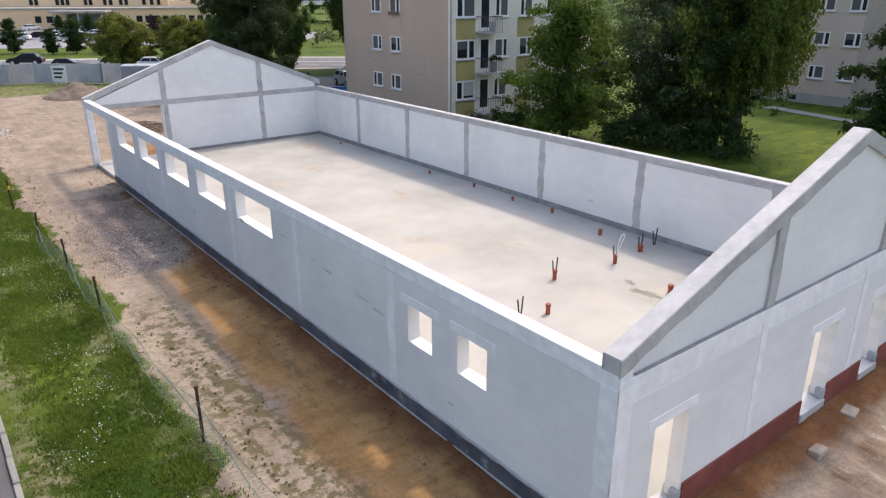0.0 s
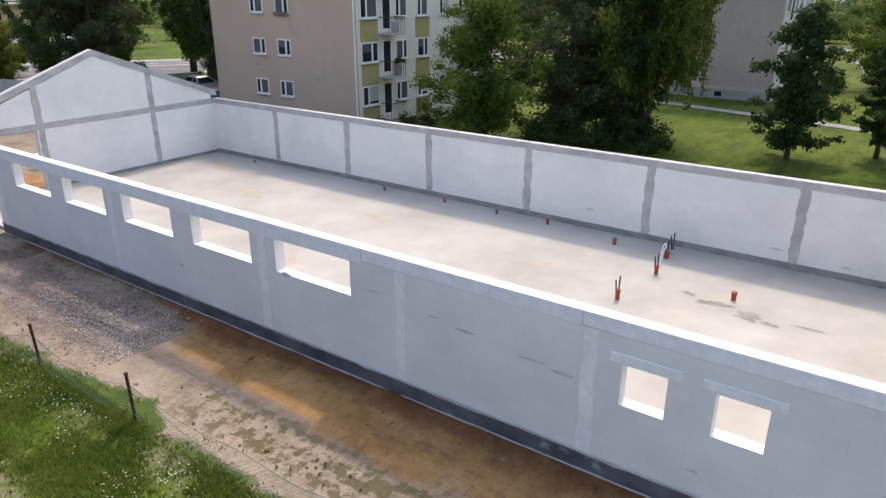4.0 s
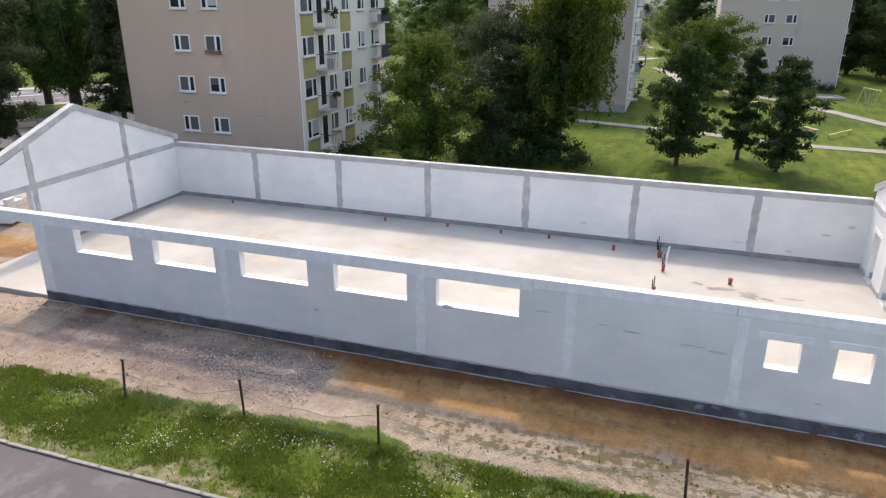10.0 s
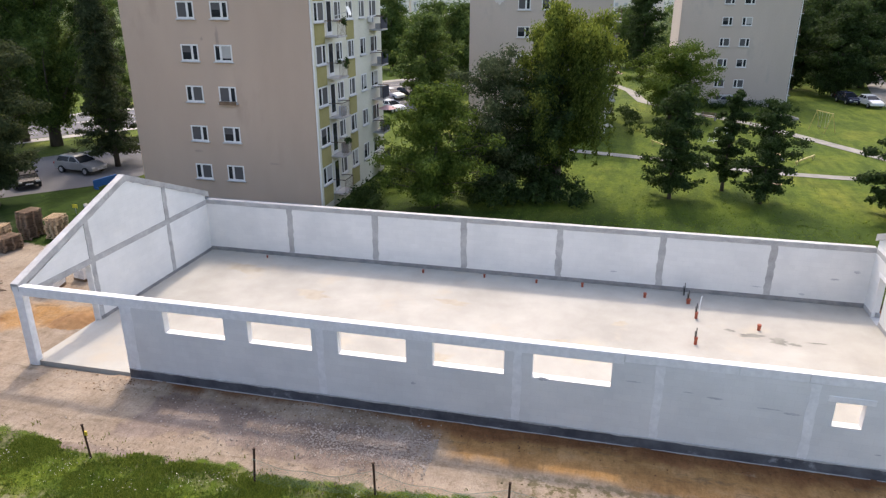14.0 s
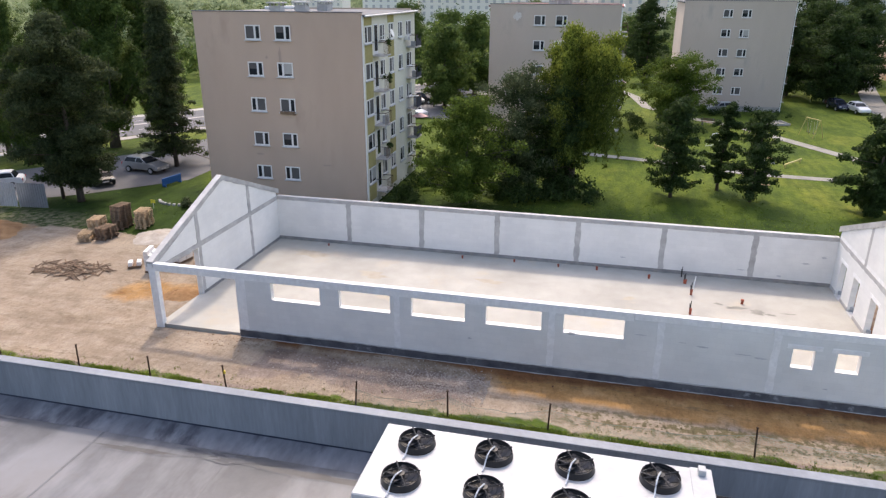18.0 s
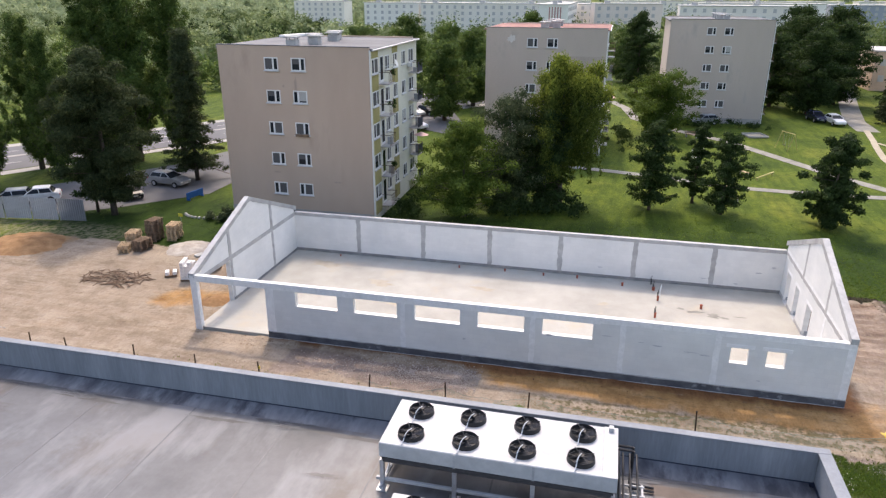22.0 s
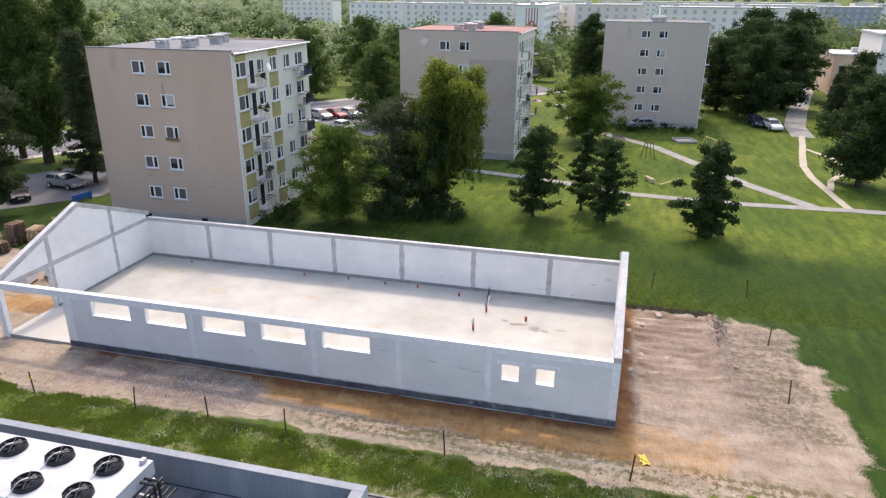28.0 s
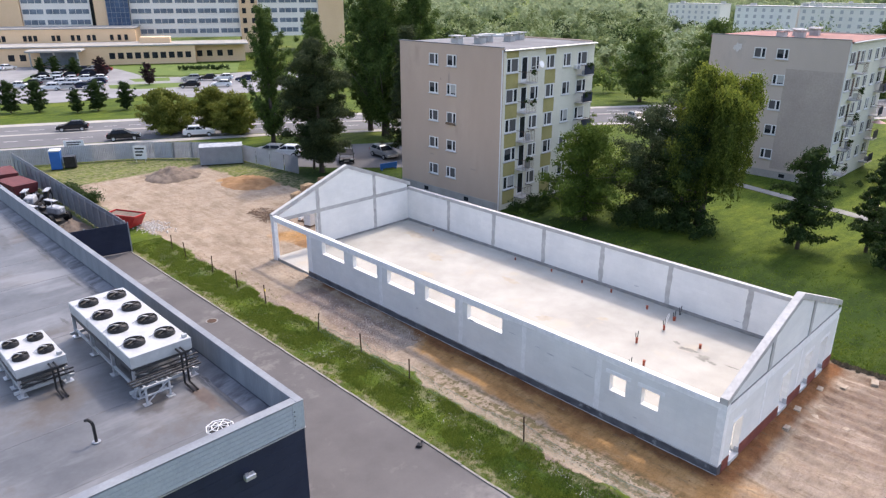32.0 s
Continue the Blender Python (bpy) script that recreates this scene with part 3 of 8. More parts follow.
    soil = mix_of(n, l, scrub, soil, mix_of(n, l, fine, (0.055, 0.052, 0.022), (0.15, 0.125, 0.062)))
    # grain: its hollows are shaded by colour in the same way
    soil = mix_of(n, l, 1.0, soil, ramp_of(n, l, g3, [(0.30, (0.80, 0.79, 0.78)), (0.6, (1.04, 1.04, 1.04))]), "MULTIPLY")
    dryg = ramp_of(n, l, noise_of(n, l, v, 2.2, 5, 0.7), [(0.42, (0.0, 0.0, 0.0)), (0.58, (0.7, 0.7, 0.7))])
    drym = mix_of(n, l, 1.0, attr("dry"), dryg, "MULTIPLY")
    grass = mix_of(n, l, drym, grass, (0.235, 0.20, 0.135))
    l.new(mix_of(n, l, part_of("dirt", g3, 0.12), grass, soil), b.inputs["Base Color"])
    bump_of(n, l, b, mix_of(n, l, 0.5, mix_of(n, l, 0.5, g3, fine), tread), 0.7, 0.10)
    ob = link_mesh("ground", verts, faces, m, smooth=True)
    RELIEF.append((gx, gy, np.array([p[2] for p in verts]).reshape(ny, nx)))
    for a in names:
        at = ob.data.attributes.new(a, "FLOAT", "POINT")
        at.data.foreach_set("value", layers[a])
    return tagged(ob, "rough site ground of sandy soil, ruts and mown grass", "ground", kind="structure")



site_ground()


def sheet(name, pts, z, mat, label, category="road"):
    bm = bmesh.new()
    vs = [bm.verts.new((x, y, z)) for x, y in pts]
    f = bm.faces.new(vs)
    if f.normal.z < 0:
        f.normal_flip()
    bm.normal_update()
    ob = part(name, bm, mat)
    return tagged(ob, label, category, kind="structure")


def ribbon(pts, w):
    """The outline of a band of width w along a line of points."""
    left, right = [], []
    for i, p in enumerate(pts):
        a, b = pts[max(0, i - 1)], pts[min(len(pts) - 1, i + 1)]
        d = Vector((b[0] - a[0], b[1] - a[1])).normalized()
        nx, ny = -d.y * w / 2, d.x * w / 2
        left.append((p[0] + nx, p[1] + ny)), right.append((p[0] - nx, p[1] - ny))
    return left + right[::-1]


def band(name, pts, w, z, mat, label, category="path"):
    """A band of quads along a line, wavering a little in width."""
    o = ribbon(pts, w)
    n = len(pts)
    verts = [(x, y, z) for x, y in o]
    faces = [(i, i + 1, 2 * n - 2 - i, 2 * n - 1 - i) for i in range(n - 1)]
    me_ob = link_mesh(name, verts, [f[::-1] for f in faces], mat)
    return tagged(me_ob, label, category, kind="structure")


# ---- the hall shell ----
FLOOR = 0.15
TOP_F, TOP_B = 3.48, 3.18       # wall tops, street side and garden side
hall = thing("building_shell", (0, 0, 0), "unroofed building shell of white aerated concrete blocks, concrete frame", "building")
WIN = [(26.0, 28.5), (22.55, 25.04), (19.04, 21.55), (15.62, 18.1), (12.11, 14.67)]
SMALL = [(4.62, 5.46), (2.94, 3.8)]


def front_open(u, z):
    return (any(a < u < b for a, b in WIN) and 2.2 < z < 3.09) or (any(a < u < b for a, b in SMALL) and 1.77 < z < 2.62)


M_FLOOR = mottled("screed_floor", (0.335, 0.323, 0.286), (0.45, 0.436, 0.392), 0.30, 45, 0.85, 0.02, stain=((0.40, 0.36, 0.295), 0.24, 0.56))
part("floor_slab", box(0.12, 13.6, 0.12, 35.0, -0.12, FLOOR), M_FLOOR, hall, "pale concrete floor slab with damp stains")
us = sorted({0.0, 30.33, *[v for w in WIN + SMALL for v in w]})
v, f = holed_wall(us, [0.46, 1.77, 2.2, 2.62, 3.09, 3.17], front_open, "y", 0.0, 0.3)
link_mesh("front_wall", v, f, M_BLOCK_Y, hall)
v, f = holed_wall([0.3, 34.8], [0.36, 2.91], lambda u, z: False, "y", 13.45, 13.75)
link_mesh("rear_wall", v, f, M_BLOCK_Y, hall)
# ring beams, laid in lengths
for a, b in ((0.0, 6.3), (6.3, 8.3), (8.3, 11.75), (11.75, 35.1)):
    part("ring_beam", box(0.0, 0.3, a + 0.004, b - 0.004, 3.17, TOP_F, 0.012), M_MORTAR, hall)
part("ring_beam", box(13.45, 13.75, 0.3, 34.8, 2.912, TOP_B, 0.015), M_CONC_LIGHT, hall, "grey concrete ring beam")
part("beam_face", ragged(0.3, 34.8, 2.97, TOP_B - 0.03, "y", 13.438, 13.456, RNG, 0.025, 0.3, False), M_CONC, hall)
part("beam_face", box(-0.007, 0.0, 11.754, 35.1, 3.1, 3.45, 0.002), M_MORTAR, hall)
# plinth and the felt strips under the walls
part("plinth", box(-0.03, 0.32, -0.03, 30.35, -0.12, 0.45, 0.015), M_BITUMEN, hall, "dark bitumen-coated plinth")
part("plinth_flashing", ragged(-0.02, 30.33, -0.02, 0.07, "y", -0.062, -0.034, RNG, 0.025, 0.3, False), M_CONC_LIGHT, hall)
part("damp_course", ragged(-0.02, 30.33, 0.42, 0.475, "y", -0.04, -0.004, RNG, 0.022, 0.3, False), M_CONC_LIGHT, hall, "pale mortar line above the plinth")
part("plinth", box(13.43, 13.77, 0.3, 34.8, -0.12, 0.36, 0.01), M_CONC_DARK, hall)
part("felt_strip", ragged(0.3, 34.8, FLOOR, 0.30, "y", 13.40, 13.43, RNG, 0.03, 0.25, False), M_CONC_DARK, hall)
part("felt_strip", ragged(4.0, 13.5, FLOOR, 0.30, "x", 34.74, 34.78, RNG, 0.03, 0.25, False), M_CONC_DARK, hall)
# concrete columns in the long walls
for y in (22.22, 15.17, 10.62, 6.1):
    part("column", ragged(y - 0.14, y + 0.14, 0.46, 3.17, "y", -0.008, 0.31, RNG, 0.03), M_MORTAR, hall, "pale mortared column strip")
for y in (29.71, 24.71, 19.78, 14.78, 9.75, 4.66):
    part("column", ragged(y - 0.16, y + 0.16, 0.33, 2.98, "y", 13.436, 13.76, RNG, 0.035), M_CONC, hall, "raw concrete column strip")
for a, b in ((29.85, 30.35),):
    part("column", ragged(a, b, 0.1, 3.17, "y", -0.01, 0.312, RNG, 0.015), M_MORTAR, hall)
part("corner_post", box(0.0, 0.32, 34.7, 35.1, -0.05, 3.17, 0.02), M_MORTAR, hall, "free-standing white concrete corner post")
for a, b in SMALL:
    part("lintel", box(-0.012, 0.31, a - 0.24, b + 0.24, 2.625, 2.83, 0.01), M_MORTAR, hall)
for y0, y1 in WIN:
    part("sill_mortar", box(-0.006, 0.306, y0 + 0.01, y1 - 0.01, 2.195, 2.21, 0.003), M_MORTAR, hall)


def gable(inner, outer, ydoors, west):
    """A gable wall with ring beam, columns, block triangle and sloping concrete cap."""
    t0, t1 = min(inner, outer), max(inner, outer)
    name = "west_gable" if west else "east_gable"
    xs = sorted({0.3 if west else 0.0, 13.75, *[v for d in ydoors for v in d]})
    top_l = 2.88
    v, f = holed_wall(xs, [0.05, 2.12, top_l], lambda u, z: any(a < u < b and z < (top_l if west else 2.12) for a, b in ydoors), "x", t0, t1)
    link_mesh("gable_wall", v, f, M_BLOCK_X, hall)
    part("ring_beam", box(0.304, 13.446, t0 + 0.004, t1 - 0.004, top_l, 3.16 if west else 3.35), M_CONC if west else M_MORTAR, hall)
    ax, az = 7.05, 6.21 if west else 6.28
    el, er = (3.57, 3.57) if west else (3.74, 3.76)
    cap = 0.30
    sx = 0.0 if west else -0.02
    i0, i1 = (t0 + 0.02, t1 - 0.02) if west else (t0 + 0.05, t1)
    zl = lambda x: el + (az - el) * x / ax if x < ax else az + (er - az) * (x - ax) / (13.75 - ax)
    zb = 3.16 if west else 3.35
    tri = [(0.32, zb), (13.4, zb), (13.4, zl(13.4) - 0.25), (ax, az - cap), (0.32, zb + 0.15)]
    part("gable_triangle", slab_of(tri, "x", i0, i1), M_BLOCK_X, hall)
    # sloping cap in two runs
    part("gable_cap", slab_of([(sx, el - cap + 0.02), (ax, az - cap), (ax, az), (sx, el)], "x", t0, t1 + 0.03), M_CONC_LIGHT, hall, "sloping raw concrete gable cap")
    part("gable_cap", slab_of([(ax, az - cap), (13.75, er - cap + 0.02), (13.75, er), (ax, az)], "x", t0, t1 + 0.03), M_CONC_LIGHT, hall, "sloping raw concrete gable cap")
    for face in ((t0 - 0.012, t0 + 0.02), (t1 + 0.0, t1 + 0.042)):
        fa, fb = face
        n = 26
        for (xa, za), (xb, zb) in (((sx - 0.008, el), (ax, az)), ((ax, az), (13.74, er))):
            lo = [(xa + (xb - xa) * k / n, za + (zb - za) * k / n - 0.27 - RNG.uniform(0, 0.06)) for k in range(n + 1)]
            hi = [(xb, zb - 0.015), (xa, za - 0.015)]
            part("cap_face", slab_of(lo + hi, "x", fa, fb), M_CONC, hall)
    for x in ((4.1, 9.75) if west else (4.25, 9.1)):
        part("column", ragged(x - 0.14, x + 0.14, 3.14, zl(x) - 0.25, "x", t0 - 0.008, t1 + 0.008, RNG, 0.03), M_CONC, hall)
        if west:
            part("column", ragged(x - 0.14, x + 0.14, 0.3 if x > 5 else 0.05, 2.9, "x", t0 - 0.008, t1 + 0.008, RNG, 0.03), M_CONC, hall)
    if west:
        part("beam_face", ragged(0.3, 13.43, 2.90, 3.13, "x", t0 - 0.01, t0 + 0.02, RNG, 0.03, 0.25, False), M_CONC, hall)


gable(34.8, 35.1, [(0.3, 3.9)], True)
DOORS = [(1.05, 2.03), (6.42, 7.5), (9.25, 10.2), (11.45, 12.4)]
gable(0.3, 0.0, DOORS, False)
part("beam_face", ragged(0.35, 13.43, 2.92, 3.15, "x", 0.296, 0.312, RNG, 0.03, 0.25, False), M_CONC, hall)
part("column", ragged(4.0, 4.28, 0.3, 2.9, "x", 0.29, 0.308, RNG, 0.03), M_MORTAR, hall)
for x in (4.1, 8.4, 13.4):
    part("column", ragged(x, x + 0.22, 0.45, 3.06, "x", -0.008, 0.02, RNG, 0.03), M_MORTAR, hall, "pale mortared column strip")
part("beam_ledge", box(-0.012, 13.76, -0.014, 0.0, 3.06, 3.352, 0.004), M_MORTAR, hall)
part("felt_joint", ragged(0.36, 13.7, 3.354, 3.38, "x", -0.01, 0.04, RNG, 0.006, 0.2, False), M_CONC_DARK, hall)
part("corner_column", ragged(0.0, 0.34, 0.46, 3.2, "y", -0.01, 0.02, RNG, 0.02), M_MORTAR, hall)
part("corner_column", box(-0.012, 0.34, -0.016, 0.0, 0.46, 3.2, 0.004), M_MORTAR, hall)
ex = [0.3] + [v for d in DOORS for v in d] + [13.75]
for a, b in zip(ex[::2], ex[1::2]):
    part("base_strip", box(a, b, 0.302, 0.33, FLOOR, FLOOR + 0.2, 0.005), M_CONC, hall)
    part("plinth_board", box(a + 0.04, b - 0.04, -0.035, -0.004, -0.28, 0.55, 0.004), M_BOARD, hall, "brown boarded plinth")
for a, b in DOORS:
    part("door_threshold", box(a, b, -0.06, 0.36, -0.25, FLOOR + 0.02, 0.01), M_CONC_LIGHT, hall)
    part("jamb_block", box(b - 0.1, b + 0.02, -0.03, 0.16, FLOOR + 0.03, 0.40, 0.01), M_FOAM, hall, "grey foam block at the door jamb")
    part("lintel", box(a - 0.2, b + 0.2, -0.008, 0.308, 2.125, 2.33, 0.008), M_MORTAR, hall)

# ---- the store with the flat roof in front ----
ROOF_Z, PAR_Z = 7.1, 8.15
store = thing("store_building", (-15.97, 6.1, 0.0), "flat-roofed store with dark cladding and grey parapet", "building")
SX, SY = -34.0, 58.0            # extent from its corner post, along x and y


def store_part(name, x0, x1, y0, y1, z0, z1, mat, label="", bevel=0.0):
    return part(name, box(x0, x1, y0, y1, z0, z1, bevel), mat, store, label)


M_ROOFMEMB = mottled("roof_membrane", (0.072, 0.076, 0.084), (0.138, 0.141, 0.15), 0.28, 5, 0.5, 0.08, spec=0.4, stain=((0.085, 0.075, 0.068), 0.30, 0.53))
nt = M_ROOFMEMB.node_tree
coat = nt.nodes["Principled BSDF"].inputs["Base Color"]
scuff = noise_of(nt.nodes, nt.links, coords(nt.nodes, nt.links, (0.30, 0.9, 1.0)), 0.8, 5, 0.6)
pale = ramp_of(nt.nodes, nt.links, scuff, [(0.50, (0, 0, 0)), (0.66, (0.55, 0.55, 0.55))])
nt.links.new(mix_of(nt.nodes, nt.links, pale, coat.links[0].from_socket, (0.215, 0.22, 0.232)), coat)
store_part("roof", SX, -0.17, 0.2, SY, ROOF_Z - 0.3, ROOF_Z, M_ROOFMEMB, "grey weathered roof membrane with puddle stains")
store_part("wall", -0.2, -0.02, 0.0, SY, 0.0, 7.25, M_NAVY)
store_part("wall", SX, -0.2, 0.02, 0.2, 0.0, 7.25, M_NAVY)
M_PARA = mottled("parapet_membrane", (0.15, 0.17, 0.198), (0.225, 0.248, 0.278), 0.5, 8, 0.6, 0.1, scale=(1, 2.2, 0.25))
store_part("parapet", -0.16, -0.02, 0.0, SY, 7.25, PAR_Z - 0.03, M_PARA, "blue-grey membrane-covered parapet")
store_part("parapet_inner", -0.195, -0.162, 0.26, SY, ROOF_Z, PAR_Z - 0.04, M_PARA)
store_part("parapet", SX, -0.16, 0.02, 0.22, 7.25, PAR_Z - 0.03, M_PANEL)
M_COPING = mottled("coping_sheet", (0.16, 0.178, 0.205), (0.23, 0.25, 0.275), 0.6, 10, 0.6, 0.05)
store_part("coping", -0.21, 0.03, -0.03, SY, PAR_Z - 0.03, PAR_Z + 0.01, M_COPING, "pale sheet-metal coping", 0.008)
store_part("coping", SX, -0.21, -0.03, 0.29, PAR_Z - 0.03, PAR_Z + 0.01, M_COPING, "pale sheet-metal coping", 0.008)
M_FASCIA = mottled("pale_fascia_sheet", (0.33, 0.37, 0.41), (0.41, 0.45, 0.49), 0.7, 14, 0.5, 0.05, 0.1)
for k in range(6):
    z = 7.25 + k * 0.143
    store_part("fascia_board", SX, -0.36, -0.024, 0.0, z, z + 0.132, M_FASCIA, "", 0.01)
store_part("corner_trim", -0.355, 0.02, -0.026, 0.0, 7.23, PAR_Z - 0.03, M_FASCIA, "plain pale sheet-metal corner trim", 0.006)
store_part("drip_edge", SX, 0.03, -0.04, 0.0, 7.2, 7.235, M_STEEL)
for k in range(4):
    part("bolt", rod((-0.3, -0.03, 7.42 + 0.15 * k), (-0.3, -0.026, 7.42 + 0.15 * k), 0.022, seg=8), M_BLACK, store)
for k in range(16):
    z = 7.19 - k * 0.36
    store_part("cladding_panel", SX, -0.004, -0.006, 0.02, z - 0.352, z, M_NAVY, "", 0.004)
    store_part("cladding_panel", -0.02, 0.004, 0.0, SY, z - 0.352, z, M_NAVY, "", 0.004)


# ---- blocks of flats ----
def leaf_cloud(rng, clumps, size, count, flat=0.0, droop=0.0):
    """Leaf sprays: folded quads scattered through the shells of many clumps. Returns verts, faces."""
    verts, faces = [], []
    area = [c[3] ** 2 for c in clumps]
    tot = sum(area)
    for (cx, cy, cz, r, sq), a in zip(clumps, area):
        for _ in range(max(4, int(count * a / tot))):
            th, ph = rng.uniform(0, math.tau), math.acos(rng.uniform(-0.75, 1.0))
            rr = r * (0.2 + 1.1 * rng.random() ** 0.9) * (1.0 + 0.25 * math.sin(th * 3 + cx * 5) * math.sin(ph * 4 + cz * 3))
            nx, ny, nz = math.sin(ph) * math.cos(th), math.sin(ph) * math.sin(th), math.cos(ph)
            p = Vector((cx + nx * rr, cy + ny * rr, cz + nz * rr * sq))
            nrm = Vector((nx + rng.uniform(-0.7, 0.7), ny + rng.uniform(-0.7, 0.7), nz * (1 - flat) + flat + rng.uniform(-0.5, 0.7))).normalized()
            t = nrm.orthogonal().normalized()
            t = (Matrix.Rotation(rng.uniform(0, math.tau), 3, nrm) @ t)
            if droop:
                t = (t * (1 - droop) + Vector((0, 0, -droop))).normalized()
            u = nrm.cross(t).normalized()
            s = size * rng.uniform(0.6, 1.35)
            k = len(verts)
            d = nrm * s * 0.25
            verts += [tuple(p - t * s), tuple(p + u * s * 0.5 - d), tuple(p + t * s), tuple(p - u * s * 0.5 - d)]
            faces.append((k, k + 1, k + 2, k + 3))
    return verts, faces


M_CLOTH = plain("pink_cloth", (0.66, 0.42, 0.40), 0.9)


def flat_window(w, h, style=0):
    """One window: frame, a wide and a narrow sash and a sill; its outer face looks along -y."""
    g = thing("window")
    bm = bmesh.new()
    fr = 0.085
    mid = (0.14 if style % 2 else -0.14) * w
    add_box(bm, -w / 2, w / 2, -0.03, 0.06, 0, fr + 0.02)
    add_box(bm, -w / 2, w / 2, -0.03, 0.06, h - fr, h)
    for x in (-w / 2, w / 2 - fr, mid - 0.075):
        add_box(bm, x, x + (fr if abs(x) > 0.45 * w - fr else 0.15), -0.03, 0.06, fr, h - fr)
    part("frame", bm, M_FRAME, g)
    spans = ((-w / 2 + fr, mid - 0.075), (mid + 0.075, w / 2 - fr))
    for k, (p, q) in enumerate(spans):
        wide = (q - p) > 0.42 * w
        part("pane", box(p, q, -0.004, 0.04, fr + 0.02, h - fr), M_NET if (wide and style in (0, 3)) else M_GLASS, g)
        if wide and style in (1, 2):
            part("curtain", box(p, q, -0.008, -0.005, h * (0.52 if style == 1 else 0.2), h - fr), M_CURTAIN if style == 2 else M_NET, g)
    part("sill", box(-w / 2 - 0.08, w / 2 + 0.08, -0.14, 0.03, -0.07, 0.0, 0.008), M_STEEL, g)
    return g


def window_set(parent, spec, w, h, shift=0):
    """Windows as parts of a house: spec holds (x, y, z, turn)."""
    firsts = {}
    for k, (x, y, z, rz) in enumerate(spec):
        style = (0, 1, 3, 2, 1, 0, 3)[(k + shift) % 7]
        if style not in firsts:
            o = firsts[style] = flat_window(w, h, style)
            o.location, o.rotation_euler = (x, y, z), (0, 0, radians(rz))
        else:
            o = copy_thing(firsts[style], pose(x, y, z, 0, 0, rz))
        o.parent = parent


